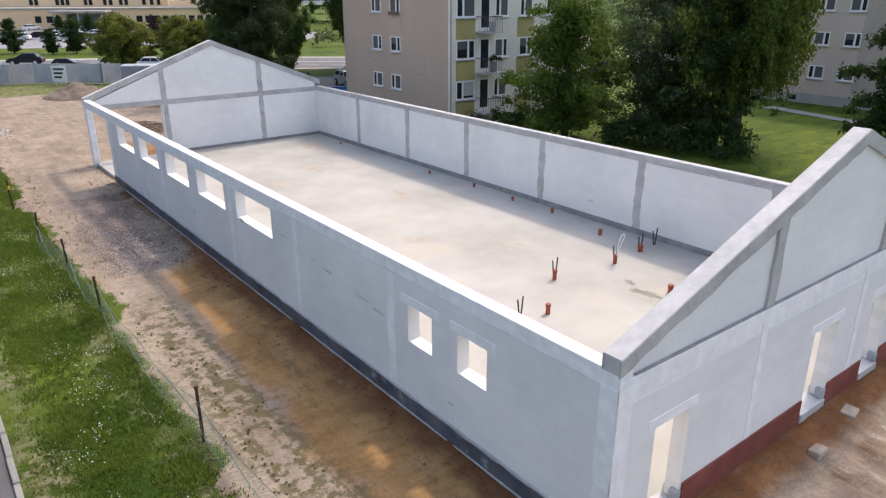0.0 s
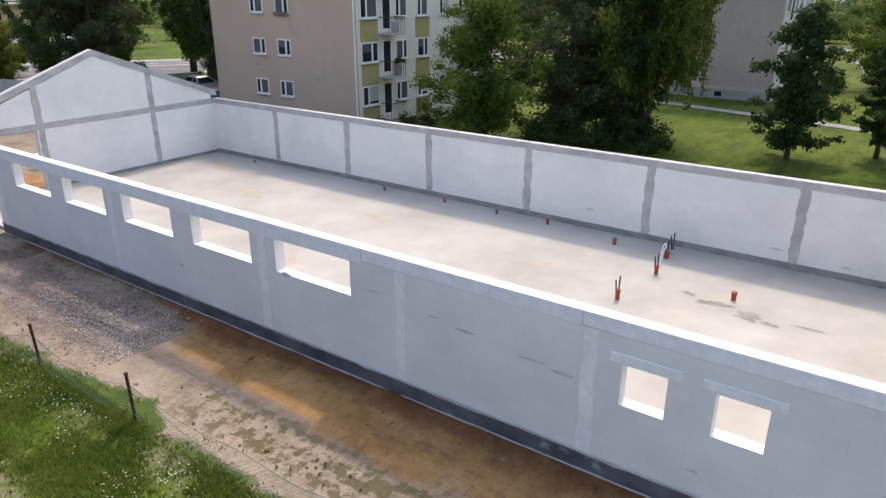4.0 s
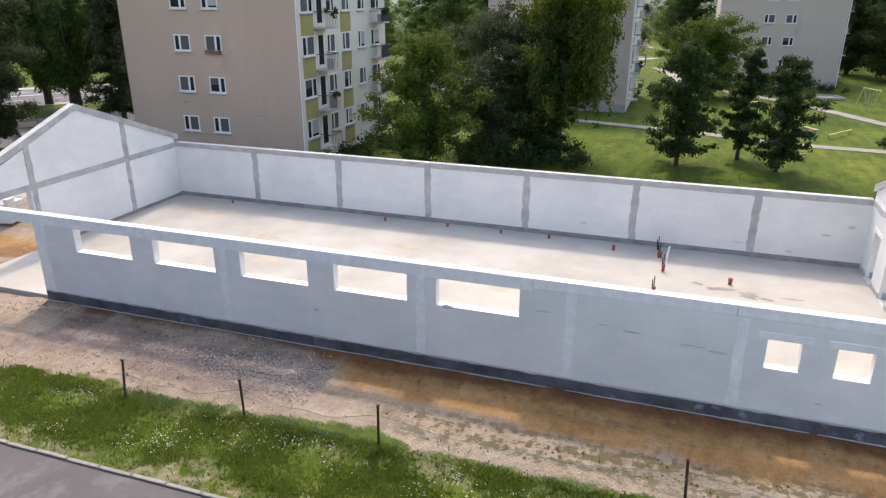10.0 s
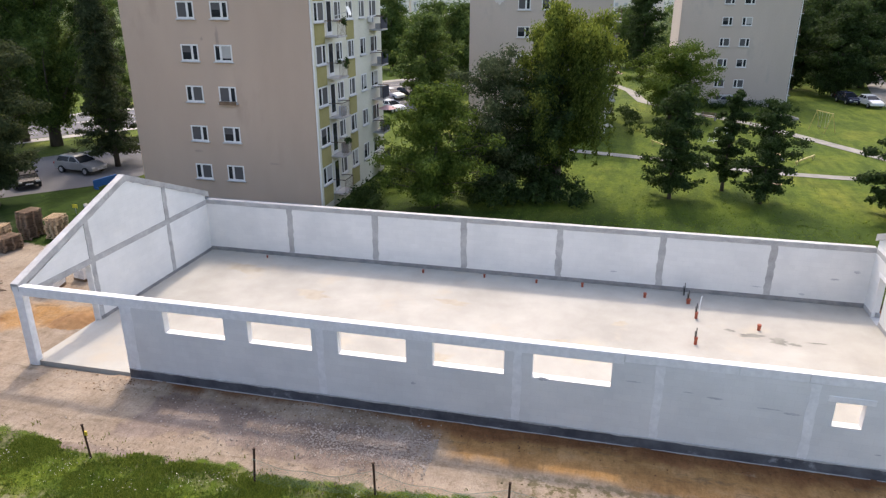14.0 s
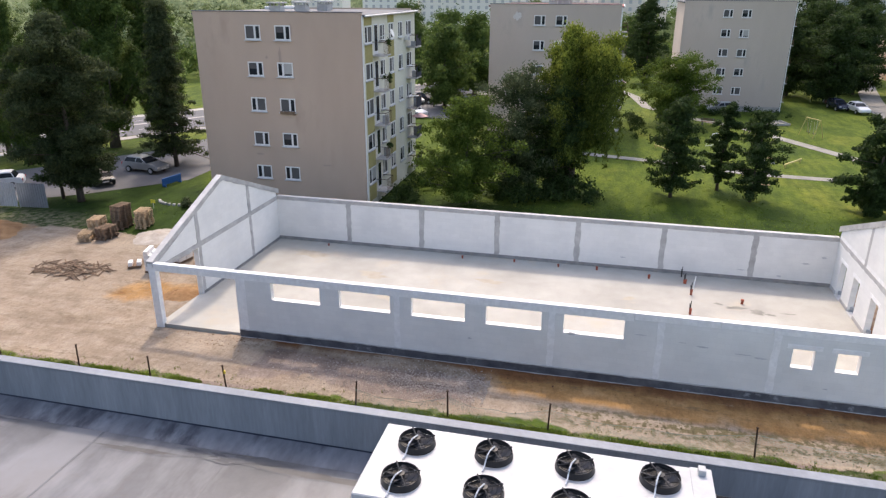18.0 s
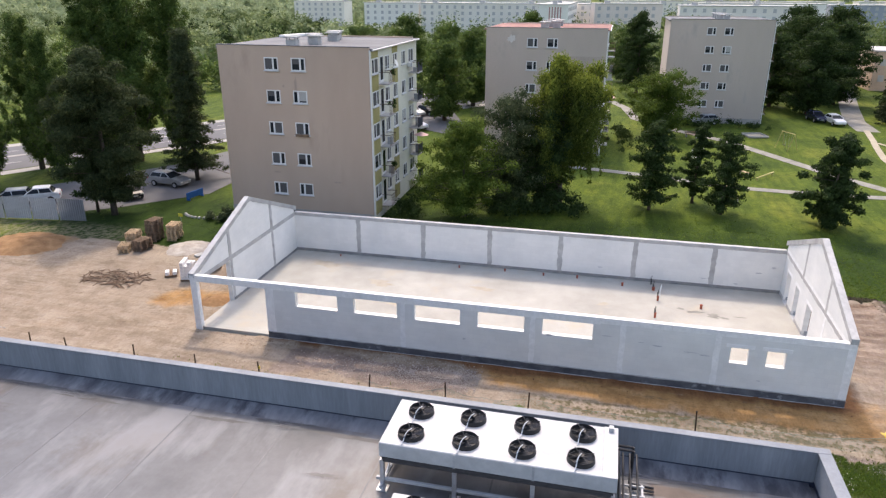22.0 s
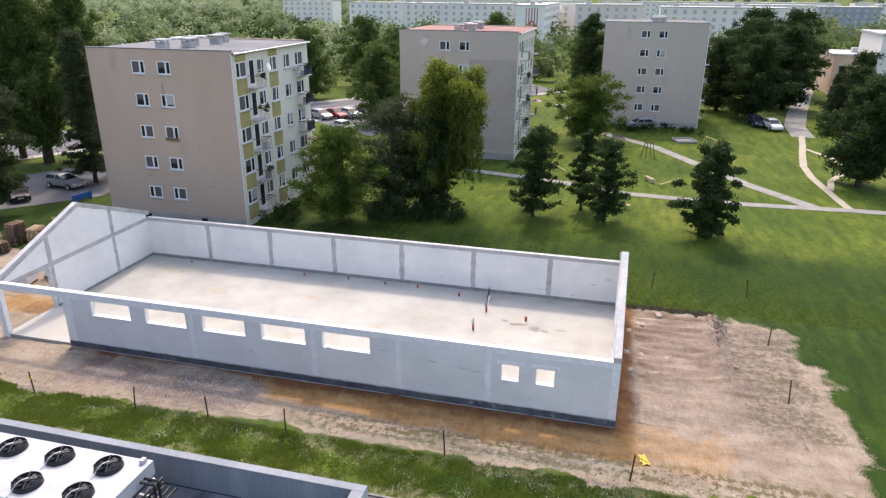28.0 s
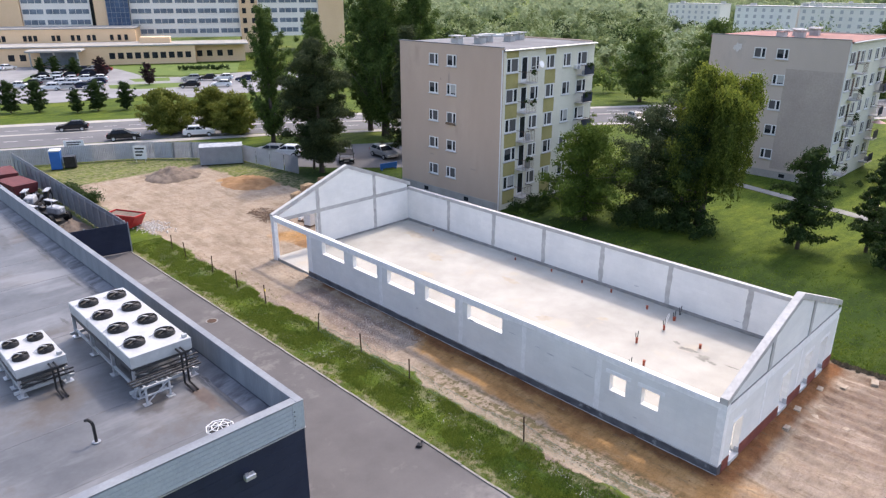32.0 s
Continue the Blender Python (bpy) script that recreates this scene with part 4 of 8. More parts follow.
def flats(loc, length, depth, height, storeys, gable_cols, olive, roof_mat, label, balconies=True, first=1.62, storey=2.635, shade=M_RENDER_GREY):
    """A panel-built block: its gable looks along -x, its long side along -y. Origin: the corner between them, at the ground."""
    h = thing("apartment_block", loc, label, "building")
    part("wall", box(0, 0.3, 0, depth, 0.0, height, 0.01), shade, h, "grey-brown rendered gable wall")
    part("wall", box(0.3, length, 0.0, 0.3, 0.0, height - 0.3), M_RENDER_PALE, h, "pale rendered long facade")
    part("wall", box(length - 0.3, length, 0.3, depth - 0.3, 0.0, height), shade, h)
    part("wall", box(0.3, length, depth - 0.3, depth, 0.0, height - 0.3), shade, h)
    part("roof", box(0.28, length - 0.02, -0.25, depth + 0.25, height - 0.3, height - 0.12), roof_mat, h, "flat felt-covered roof")
    part("roof_edge", box(-0.04, 0.3, -0.06, depth + 0.06, height, height + 0.07, 0.01), M_ROOF_FELT, h)
    part("gutter", rod((0.1, -0.3, height - 0.22), (length, -0.3, height - 0.22), 0.07, seg=6), M_STEEL, h)
    part("downpipe", rod((-0.0, -0.09, 0.1), (-0.0, -0.09, height - 0.2), 0.055, seg=6), M_FRAME, h)
    part("sockle", box(-0.03, -0.004, -0.02, depth + 0.02, -0.1, 0.75, 0.005), M_SOCKLE, h)
    spec = [(0.0, y, first + k * storey, -90) for y in gable_cols for k in range(storeys)]
    window_set(h, spec, 1.25, 1.06)
    for y in (depth * 0.3, depth * 0.72):
        part("cellar_window", box(-0.035, -0.02, y - 0.3, y + 0.3, 0.15, 0.55), M_GLASS, h)
    # long side: windows, olive fields and two stacks of balconies
    zs = [first - 0.2 + k * storey for k in range(storeys)]
    wide = [(x, 0.0, z, 0) for x in (1.45, 11.95) for z in zs]
    slim = [(x, 0.0, z, 0) for x in (4.6, 6.9, 9.45) for z in zs]
    window_set(h, wide, 1.6, 1.25, 3)
    window_set(h, slim, 1.2, 1.25, 5)
    if olive:
        for x, w in ((1.45, 0.82), (6.9, 0.8)):
            for z in zs + [zs[-1] + storey]:
                part("spandrel", box(x - w, x + w, -0.02, 0.0, z - storey + 1.27, min(z - 0.07, height - 0.32), 0.005), M_RENDER_OLIVE, h)
    for x, apron in ((3.1, False), (11.95, True)):
        proto = None
        for q, z in enumerate(zs):
            if proto is None:
                proto = thing("balcony")
                part("slab", box(-0.8, 0.8, -0.95, 0.0, 0.0, 0.1, 0.01), M_CONC, proto)
                if not apron:
                    part("door", box(-0.45, 0.45, -0.03, 0.0, 0.12, 2.3), M_FRAME, proto)
                    part("door_pane", box(-0.34, 0.34, -0.04, -0.032, 0.35, 2.22), M_GLASS, proto)
                part("rail", rod((-0.78, -0.9, 1.05), (0.78, -0.9, 1.05), 0.025, seg=6), M_RUST, proto)
                for s in (-1, 1):
                    part("rail", rod((s * 0.77, -0.9, 1.05), (s * 0.77, -0.02, 1.05), 0.025, seg=6), M_RUST, proto)
                for k in range(8):
                    part("baluster", box(-0.77 + k * 0.22 - 0.01, -0.77 + k * 0.22 + 0.01, -0.91, -0.89, 0.1, 1.05), M_OLDWOOD, proto)
                if apron:
                    part("apron", box(-0.79, 0.79, -0.94, -0.92, 0.15, 1.02), M_NAVY, proto, "dark sheet balcony front")
                proto.parent = h
                proto.location = (x, 0, z - 1.0)
            else:
                copy_thing(proto, pose(x, 0, z - 1.0)).parent = h
            rp = random.Random(31 + q + 7 * int(apron) + int(10 * loc[0]))
            if rp.random() < (0.45 if apron else 0.85):
                clumps = [(x + rp.uniform(-0.65, 0.65), -0.98 + rp.uniform(-0.1, 0.15), z - 0.05 + rp.uniform(-0.25, 0.25), rp.uniform(0.1, 0.2), 1.0) for _ in range(7)]
                link_mesh("planter", *leaf_cloud(rp, clumps, 0.06, 420), L_DARK, h)
            if rp.random() < 0.7:
                u = x + rp.uniform(-0.5, 0.3)
                part("storage_box", box(u, u + rp.uniform(0.25, 0.45), -0.8, -0.35, z - 0.9, z - 0.9 + rp.uniform(0.4, 0.95), 0.02), rp.choice((M_OLDWOOD, M_FOAM, M_CONC_DARK, M_BRICKROOF)), h)
            if apron and q == 1:
                bm = bmesh.new()
                bmesh.ops.create_cone(bm, cap_ends=True, segments=12, radius1=0.75, radius2=0.05, depth=0.3, matrix=Matrix.Translation((x + 0.3, -0.9, z + 1.0)))
                part("parasol", bm, M_CLOTH, h, "pale pink balcony parasol")
    ac = part("air_conditioner", box(10.6, 11.3, -0.36, -0.05, zs[-1] - 0.35, zs[-1] + 0.05, 0.03), M_WHITEP, h) if olive else None
    if ac:
        part("grille", rod((10.9, -0.37, zs[-1] - 0.17), (10.9, -0.362, zs[-1] - 0.17), 0.2, seg=16), M_FOAM, ac)
        dish = bmesh.new()
        bmesh.ops.create_cone(dish, cap_ends=True, segments=16, radius1=0.08, radius2=0.32, depth=0.1, matrix=Matrix.Translation((4.4, -0.9, zs[-1] + 0.6)) @ Matrix.Rotation(radians(70), 4, "X"))
        add_rod(dish, (4.4, -0.9, zs[-1] + 0.6), (4.2, 0.0, zs[-1] + 0.3), 0.03, seg=6)
        part("satellite_dish", dish, M_WHITEP, h)
        part("flower_box", box(-0.22, 0.0, gable_cols[0] - 0.6, gable_cols[0] + 0.6, first + 2 * storey - 0.12, first + 2 * storey + 0.1, 0.02), M_OLDWOOD, h)
    for k, (cx, cy) in enumerate(((2.0, 7.4), (3.9, 6.2), (6.0, 7.2), (8.2, 6.2), (10.6, 7.0))):
        c = part("chimney", box(cx - 0.38, cx + 0.38, cy - 0.45, cy + 0.45, height - 0.15, height + 0.38, 0.01), M_CONC, h)
        part("chimney_cap", box(-0.55, 0.55, -0.62, 0.62, height + 0.56, height + 0.66, 0.01), M_CONC_LIGHT, c, loc=(cx, cy, 0))
        bm = bmesh.new()
        for sx, sy in ((-0.3, -0.37), (0.3, -0.37), (-0.3, 0.37), (0.3, 0.37)):
            add_box(bm, sx - 0.05, sx + 0.05, sy - 0.05, sy + 0.05, height + 0.38, height + 0.56)
        part("cap_foot", bm, M_CONC, c, loc=(cx, cy, 0))
    return h


flats((21.35, 31.25, 0.0), 13.95, 13.35, 14.6, 5, (6.1, 8.51), True, M_ROOF_FELT, "five-storey block of flats, grey-brown gable, olive and cream facade", first=2.07, storey=2.64)
slab = thing("roof_panel", (34.2, 43.4, 14.48), "long white panel lying on the flat roof", "panel", rz=-20)
part("sheet", box(-1.9, 1.9, -0.4, 0.4, 0.0, 0.25, 0.03), M_FRAME, slab)
flats((52.3, 13.25, 0.0), 13.95, 14.1, 14.7, 5, (6.25, 8.6), False, M_ROOF_RED, "five-storey grey block of flats with reddish roof", first=2.0, storey=2.63, shade=M_RENDER_LILAC)
flats((79.2, -9.6, 0.0), 13.95, 14.3, 14.85, 5, (6.1, 8.5), False, M_ROOF_FELT, "five-storey grey block of flats beyond the lawn", first=2.3, storey=2.6, shade=M_RENDER_ASH)


# ---- trees ----
def tree_thing(name, seed, height, radius, base, leaf, label, shape="round", count=6000, size=0.24, trunk_r=0.2):
    """A tree with tapered trunk, limbs and a crown of many leaf clumps."""
    rng = random.Random(seed)
    tr = thing(name, (0, 0, 0), label, "tree")
    bm = bmesh.new()
    lean = (rng.uniform(-0.3, 0.3), rng.uniform(-0.3, 0.3))
    pts = [(lean[0] * k * k, lean[1] * k * k, height * 0.92 * k) for k in (0, 0.15, 0.4, 0.7, 1.0)]
    rad = [trunk_r * 1.25, trunk_r, trunk_r * 0.75, trunk_r * 0.45, trunk_r * 0.12]
    for a, b, r0, r1 in zip(pts, pts[1:], rad, rad[1:]):
        add_rod(bm, a, b, r0, r1, 8)
    clumps = []
    limbs = {"round": 34, "tall": 32, "poplar": 62, "weeping": 34, "conifer": 56, "bush": 12}[shape]
    rise = {"round": 0.45, "tall": 0.42, "poplar": 1.5, "weeping": 0.5, "conifer": -0.12, "bush": 0.5}[shape]
    droop = {"tall": 0.25, "weeping": 0.3, "conifer": 0.3}.get(shape, 0.15)
    for k in range(limbs):
        f = (k + 0.5) / limbs
        z = base + (height - base) * f
        if shape == "conifer":
            env = radius * (1 - f) ** 0.8 + 0.25
        elif shape == "poplar":
            env = radius * (0.25 + math.sin(math.pi * (0.14 + 0.84 * f)) * (1.15 - 0.45 * f))
        elif shape == "weeping":
            env = radius * math.sin(math.pi * (0.30 + f * 0.5)) ** 0.7 * rng.uniform(0.75, 1.15)
        elif shape == "tall":
            env = radius * 1.2 * math.sin(math.pi * (0.20 + 0.74 * f)) ** 0.75
        else:
            env = radius * math.sin(math.pi * (0.14 + 0.78 * f)) ** 0.8
        env *= rng.uniform(0.72, 1.12) if shape == "tall" else rng.uniform(0.55, 1.2)
        th = k * 2.4 + rng.uniform(-0.5, 0.5)
        cx, cy = lean[0] * f * f, lean[1] * f * f
        z0 = max(base * 0.55, z - env * max(0.1, rise) * 0.9)
        tip = None
        for q in (0.22, 0.48, 0.74, 1.0):
            x, y = cx + env * q * math.cos(th + 0.25 * q), cy + env * q * math.sin(th + 0.25 * q)
            zz = min(z0 + env * rise * q - droop * env * q * q + rng.uniform(-0.12, 0.12) * radius, height)
            r = max(0.22, radius * rng.uniform(0.15, 0.29) * (1.08 - 0.42 * q)) * (1.18 if shape == "tall" else 1.0)
            tip = (x, y, zz)
            if rng.random() < 0.9:
                clumps.append((x, y, max(zz, base * 0.5 + r * 0.5), r, {"weeping": 1.0, "conifer": 0.5, "poplar": 1.3}.get(shape, 0.75)))
            if shape == "weeping" and q > 0.4:
                hang, d = zz - max(base * rng.uniform(0.45, 1.3), 0.35 * zz), 0.35
                while d < hang:
                    clumps.append((x + rng.uniform(-0.2, 0.2), y + rng.uniform(-0.2, 0.2), zz - d, r * (0.62 - 0.3 * d / hang), 1.9))
                    d += r * 0.95
        if shape != "bush":
            add_rod(bm, (cx, cy, z0), tip, trunk_r * 0.34 * (1.1 - f), 0.012, 5)
    part("trunk", bm, M_TRUNK, tr, smooth=True)
    v, fc = leaf_cloud(rng, clumps, size * (0.44 if size < 0.38 else 0.5), int(count * (4.0 if size < 0.38 else 2.9)), flat=0.35 if shape == "conifer" else 0.0, droop=0.55 if shape == "weeping" else 0.0)
    link_mesh("crown", v, fc, leaf, tr)
    if shape == "weeping":
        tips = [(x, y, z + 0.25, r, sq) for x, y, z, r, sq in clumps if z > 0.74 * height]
        link_mesh("crown_top", *leaf_cloud(rng, tips, size * 0.44, count, droop=0.55), L_SUNTOP, tr)
    return tr


def plant(tr, spots):
    """Set a tree at the first spot and copies at the others: (x, y, turn, scale)."""
    for k, (x, y, rz, s) in enumerate(spots):
        o = tr if k == 0 else copy_thing(tr, Matrix())
        o.location, o.rotation_euler, o.scale = (x, y, -0.05), (0, 0, radians(rz)), (s, s, s)


# behind the long wall: bright round tree, grey-green one, weeping willow, then the young row on the lawn
plant(tree_thing("deciduous_tree", 11, 8.4, 4.0, 1.2, L_BRIGHT, "broad leafy tree with bright green crown", "round", 7000, 0.26), [(25.09, 24.17, 0, 1)])
plant(tree_thing("deciduous_tree", 12, 10.2, 3.7, 1.6, L_SILVER, "slender grey-green leafy tree", "tall", 7500, 0.24), [(29.9, 20.9, 0, 1)])
plant(tree_thing("willow_tree", 13, 13.3, 4.0, 4.4, L_WILLOW, "tall weeping willow with yellow-green drooping top", "weeping", 15000, 0.25, 0.4), [(31.2, 16.4, 40, 1)])
plant(tree_thing("deciduous_tree", 30, 9.6, 2.7, 1.0, L_DARK, "dark leafy tree in front of the willow", "tall", 6000, 0.25, 0.2), [(29.9, 17.6, 0, 1)])
lawn_tree = tree_thing("young_tree", 14, 7.6, 2.05, 1.2, L_DARK, "young dark-leaved tree standing on the lawn", "tall", 2900, 0.29, 0.13)
plant(lawn_tree, [(31.1, 8.05, 0, 1.06), (31.3, 1.78, 130, 0.95)])
plant(tree_thing("young_tree", 15, 7.4, 1.15, 1.1, L_DARK, "slim young tree standing on the lawn", "tall", 2600, 0.29, 0.12), [(34.2, 4.0, 0, 1)])
plant(tree_thing("chestnut_tree", 16, 7.9, 2.2, 0.7, L_DARK, "dense dark tree with tiered branches on the lawn", "tall", 6000, 0.31, 0.16), [(29.42, -6.58, 0, 1)])
# by the street: poplars, pines and a larch
poplar = tree_thing("poplar_tree", 17, 22.5, 3.3, 3.4, L_MID, "tall poplar with airy dark green crown", "poplar", 12500, 0.36, 0.35)
plant(poplar, [(22.72, 72.4, 0, 0.76), (39.2, 61.2, 200, 0.9), (30.6, 73.6, 310, 0.72), (27.6, 68.3, 140, 0.66), (37.4, 70.0, 40, 0.98)])
plant(tree_thing("poplar_tree", 37, 21.5, 4.6, 3.4, L_MID, "huge old poplar with a broad airy crown", "poplar", 17000, 0.34, 0.5), [(36.6, 65.6, 80, 1.0)])
plant(tree_thing("pine_tree", 18, 14.0, 4.3, 2.0, L_PINE, "bushy dark pine beside the car park", "round", 24000, 0.25, 0.26), [(18.09, 54.61, 0, 1)])
plant(tree_thing("birch_tree", 27, 9.5, 2.0, 2.2, L_DARK, "thin birch beside the pine", "tall", 2400, 0.3, 0.12), [(18.43, 56.6, 0, 1)])
plant(tree_thing("larch_tree", 19, 15.2, 3.4, 1.8, L_PINE, "slim ragged larch beside the flats", "conifer", 10000, 0.26, 0.2), [(30.4, 54.0, 0, 1)])
# trees between and behind the flats
elm = tree_thing("broadleaf_tree", 20, 11.0, 5.0, 1.6, L_MID, "broad green tree among the blocks of flats", "round", 6000, 0.42, 0.3)
plant(elm, [(71.03, 36.96, 0, 1.0), (85.5, 35.37, 70, 1.1), (96.89, 42.12, 30, 1.1), (111.5, 54.38, 200, 1.2), (90.5, 57.6, 250, 1.1), (125.85, 9.97, 10, 1.0), (90.78, 25.96, 300, 1.0), (144.05, 32.56, 100, 1.2), (46.32, 40.63, 220, 0.6)])
plant(tree_thing("acacia_tree", 29, 8.6, 5.2, 1.4, L_BRIGHT, "broad light green tree with spreading crown", "round", 6500, 0.33, 0.2), [(66.4, 5.7, 0, 1.0)])
plant(tree_thing("lime_tree", 21, 15.0, 3.6, 2.2, L_DARK, "tall dark egg-shaped lime tree", "tall", 6000, 0.4, 0.3), [(109.07, 7.81, 0, 1.0)])
bigdark = tree_thing("maple_tree", 22, 13.0, 6.0, 1.5, L_DARK, "large dark maple by the lane", "round", 8000, 0.42, 0.35)
plant(bigdark, [(90.5, -18.6, 0, 0.98), (98.0, -14.2, 60, 0.9), (103.04, -25.55, 90, 1.05), (111.4, -21.28, 200, 1.1), (120.77, -29.53, 40, 1.2), (126.73, -23.23, 10, 1.2), (50.5, -23.6, 280, 0.86), (84.5, -31.5, 150, 0.7), (94.5, -35.0, 230, 0.8)])
thuja = tree_thing("thuja_tree", 28, 7.5, 1.5, 0.3, L_PINE, "slim dark thuja beside the lane", "conifer", 2600, 0.32, 0.12)
plant(thuja, [(83.65, -28.36, 0, 0.9), (88.61, -29.47, 70, 1.0), (93.61, -31.1, 140, 0.85), (98.65, -32.94, 210, 1.05), (79.91, -29.35, 280, 0.7), (90.49, -33.55, 20, 1.0), (85.01, -33.09, 120, 1.0)])
# clipped round trees and yellowing bushes along the street
ball = tree_thing("street_tree", 23, 7.2, 2.9, 1.0, L_DARK, "compact dark street tree on the verge", "round", 2600, 0.42, 0.15)
plant(ball, [(4.0, 123.1, 0, 0.7), (7.7, 121.1, 60, 0.68), (12.1, 116.1, 120, 0.5), (15.4, 116.0, 180, 0.68), (19.3, 113.9, 250, 0.62), (23.7, 113.9, 40, 0.36), (-6.25, 127.0, 10, 0.7), (-15.9, 131.5, 80, 0.75), (24.9, 180.7, 30, 0.52), (27.7, 179.7, 140, 0.55), (28.3, 167.5, 200, 0.6)])
plant(tree_thing("copper_beech", 24, 7.6, 3.0, 1.2, L_WINE, "dark wine-red tree in the car park", "round", 2600, 0.42, 0.15), [(32.3, 162.6, 0, 0.62), (35.3, 143.0, 50, 0.6)])
plant(tree_thing("yellowing_bush", 25, 6.2, 3.9, 0.6, L_YELLOW, "broad yellowing shrub beside the street", "round", 5200, 0.37, 0.14), [(15.3, 88.0, 0, 1.0), (22.6, 88.6, 90, 0.95), (22.4, 81.6, 170, 0.9)])


# ---- fence posts, service road, kerb ----
sheet("road", [(-15.88, -40), (-7.35, -40), (-7.35, 46.0), (-13.0, 46.0), (-15.88, 46.0)], 0.015, M_ASPHALT, "grey patched asphalt service road")
post = thing("fence_post", (0, 0, 0), "thin rusty steel fence post in the verge", "fence post", "posts of the site fence")
part("pole", rod((0, 0, -0.2), (0, 0, 1.25), 0.035, seg=8), M_RUST, post)
part("cap", box(-0.04, 0.04, -0.04, 0.04, 1.25, 1.28, 0.005), M_RUST, post)
POSTS = [(-4.77, 42.3, 2), (-4.75, 39.9, -3), (-4.65, 35.8, 2), (-4.72, 32.1, -2), (-4.65, 28.45, 3), (-4.57, 22.63, -4), (-4.28, 18.8, 2), (-4.2, 14.8, 3), (-4.0, 7.2, -3), (-3.6, -0.75, 4)]
for k, (x, y, a) in enumerate(POSTS):
    o = post if k == 0 else copy_thing(post, Matrix())
    o.matrix_basis = pose(x, y, 0, a, a * 0.5, k * 40)

# ---- roof machines ----
def fan(parent, x, y, z, r):
    bm = bmesh.new()
    bmesh.ops.create_cone(bm, cap_ends=False, segments=24, radius1=r * 1.02, radius2=r * 0.96, depth=0.12, matrix=Matrix.Translation((0, 0, 0.06)))
    g = part("fan", bm, M_BLACK, parent, "black axial fan with guard", (x, y, z), True)
    bm = bmesh.new()
    bmesh.ops.create_circle(bm, cap_ends=True, segments=24, radius=r * 0.97, matrix=Matrix.Translation((0, 0, 0.012)))
    part("well", bm, M_BLACK, g)
    for q in range(5):
        bm = bmesh.new()
        m = Matrix.Rotation(q * math.tau / 5, 4, "Z") @ Matrix.Translation((r * 0.52, 0, 0.05)) @ Matrix.Rotation(0.5, 4, "X")
        bmesh.ops.create_cube(bm, size=1, matrix=m @ Matrix.Diagonal((r * 0.75, r * 0.42, 0.012, 1)))
        part("blade", bm, M_FIN, g)
    bm = bmesh.new()
    add_rod(bm, (0, 0, 0.03), (0, 0, 0.14), r * 0.2, seg=12)
    for q in range(4):
        a = q * math.tau / 4 + 0.5
        add_rod(bm, (0, 0, 0.125), (r * math.cos(a), r * math.sin(a), 0.125), 0.015, seg=5)
    for k in (0.45, 0.7, 0.9):
        n = 20
        for q in range(n):
            a, b = q * math.tau / n, (q + 1) * math.tau / n
            add_rod(bm, (r * k * math.cos(a), r * k * math.sin(a), 0.13), (r * k * math.cos(b), r * k * math.sin(b), 0.13), 0.006, seg=3)
    part("guard", bm, M_BLACK, g)
    bm = bmesh.new()
    pts = [(0.05, 0, 0.15), (-r * 0.35, 0.05, 0.19), (-r * 0.7, 0.08, 0.16), (-r * 1.1, 0.1, 0.05), (-r * 1.45, 0.12, 0.02)]
    for a, b in zip(pts, pts[1:]):
        add_rod(bm, a, b, 0.014, seg=5)
    part("cable", bm, M_STEEL, g)


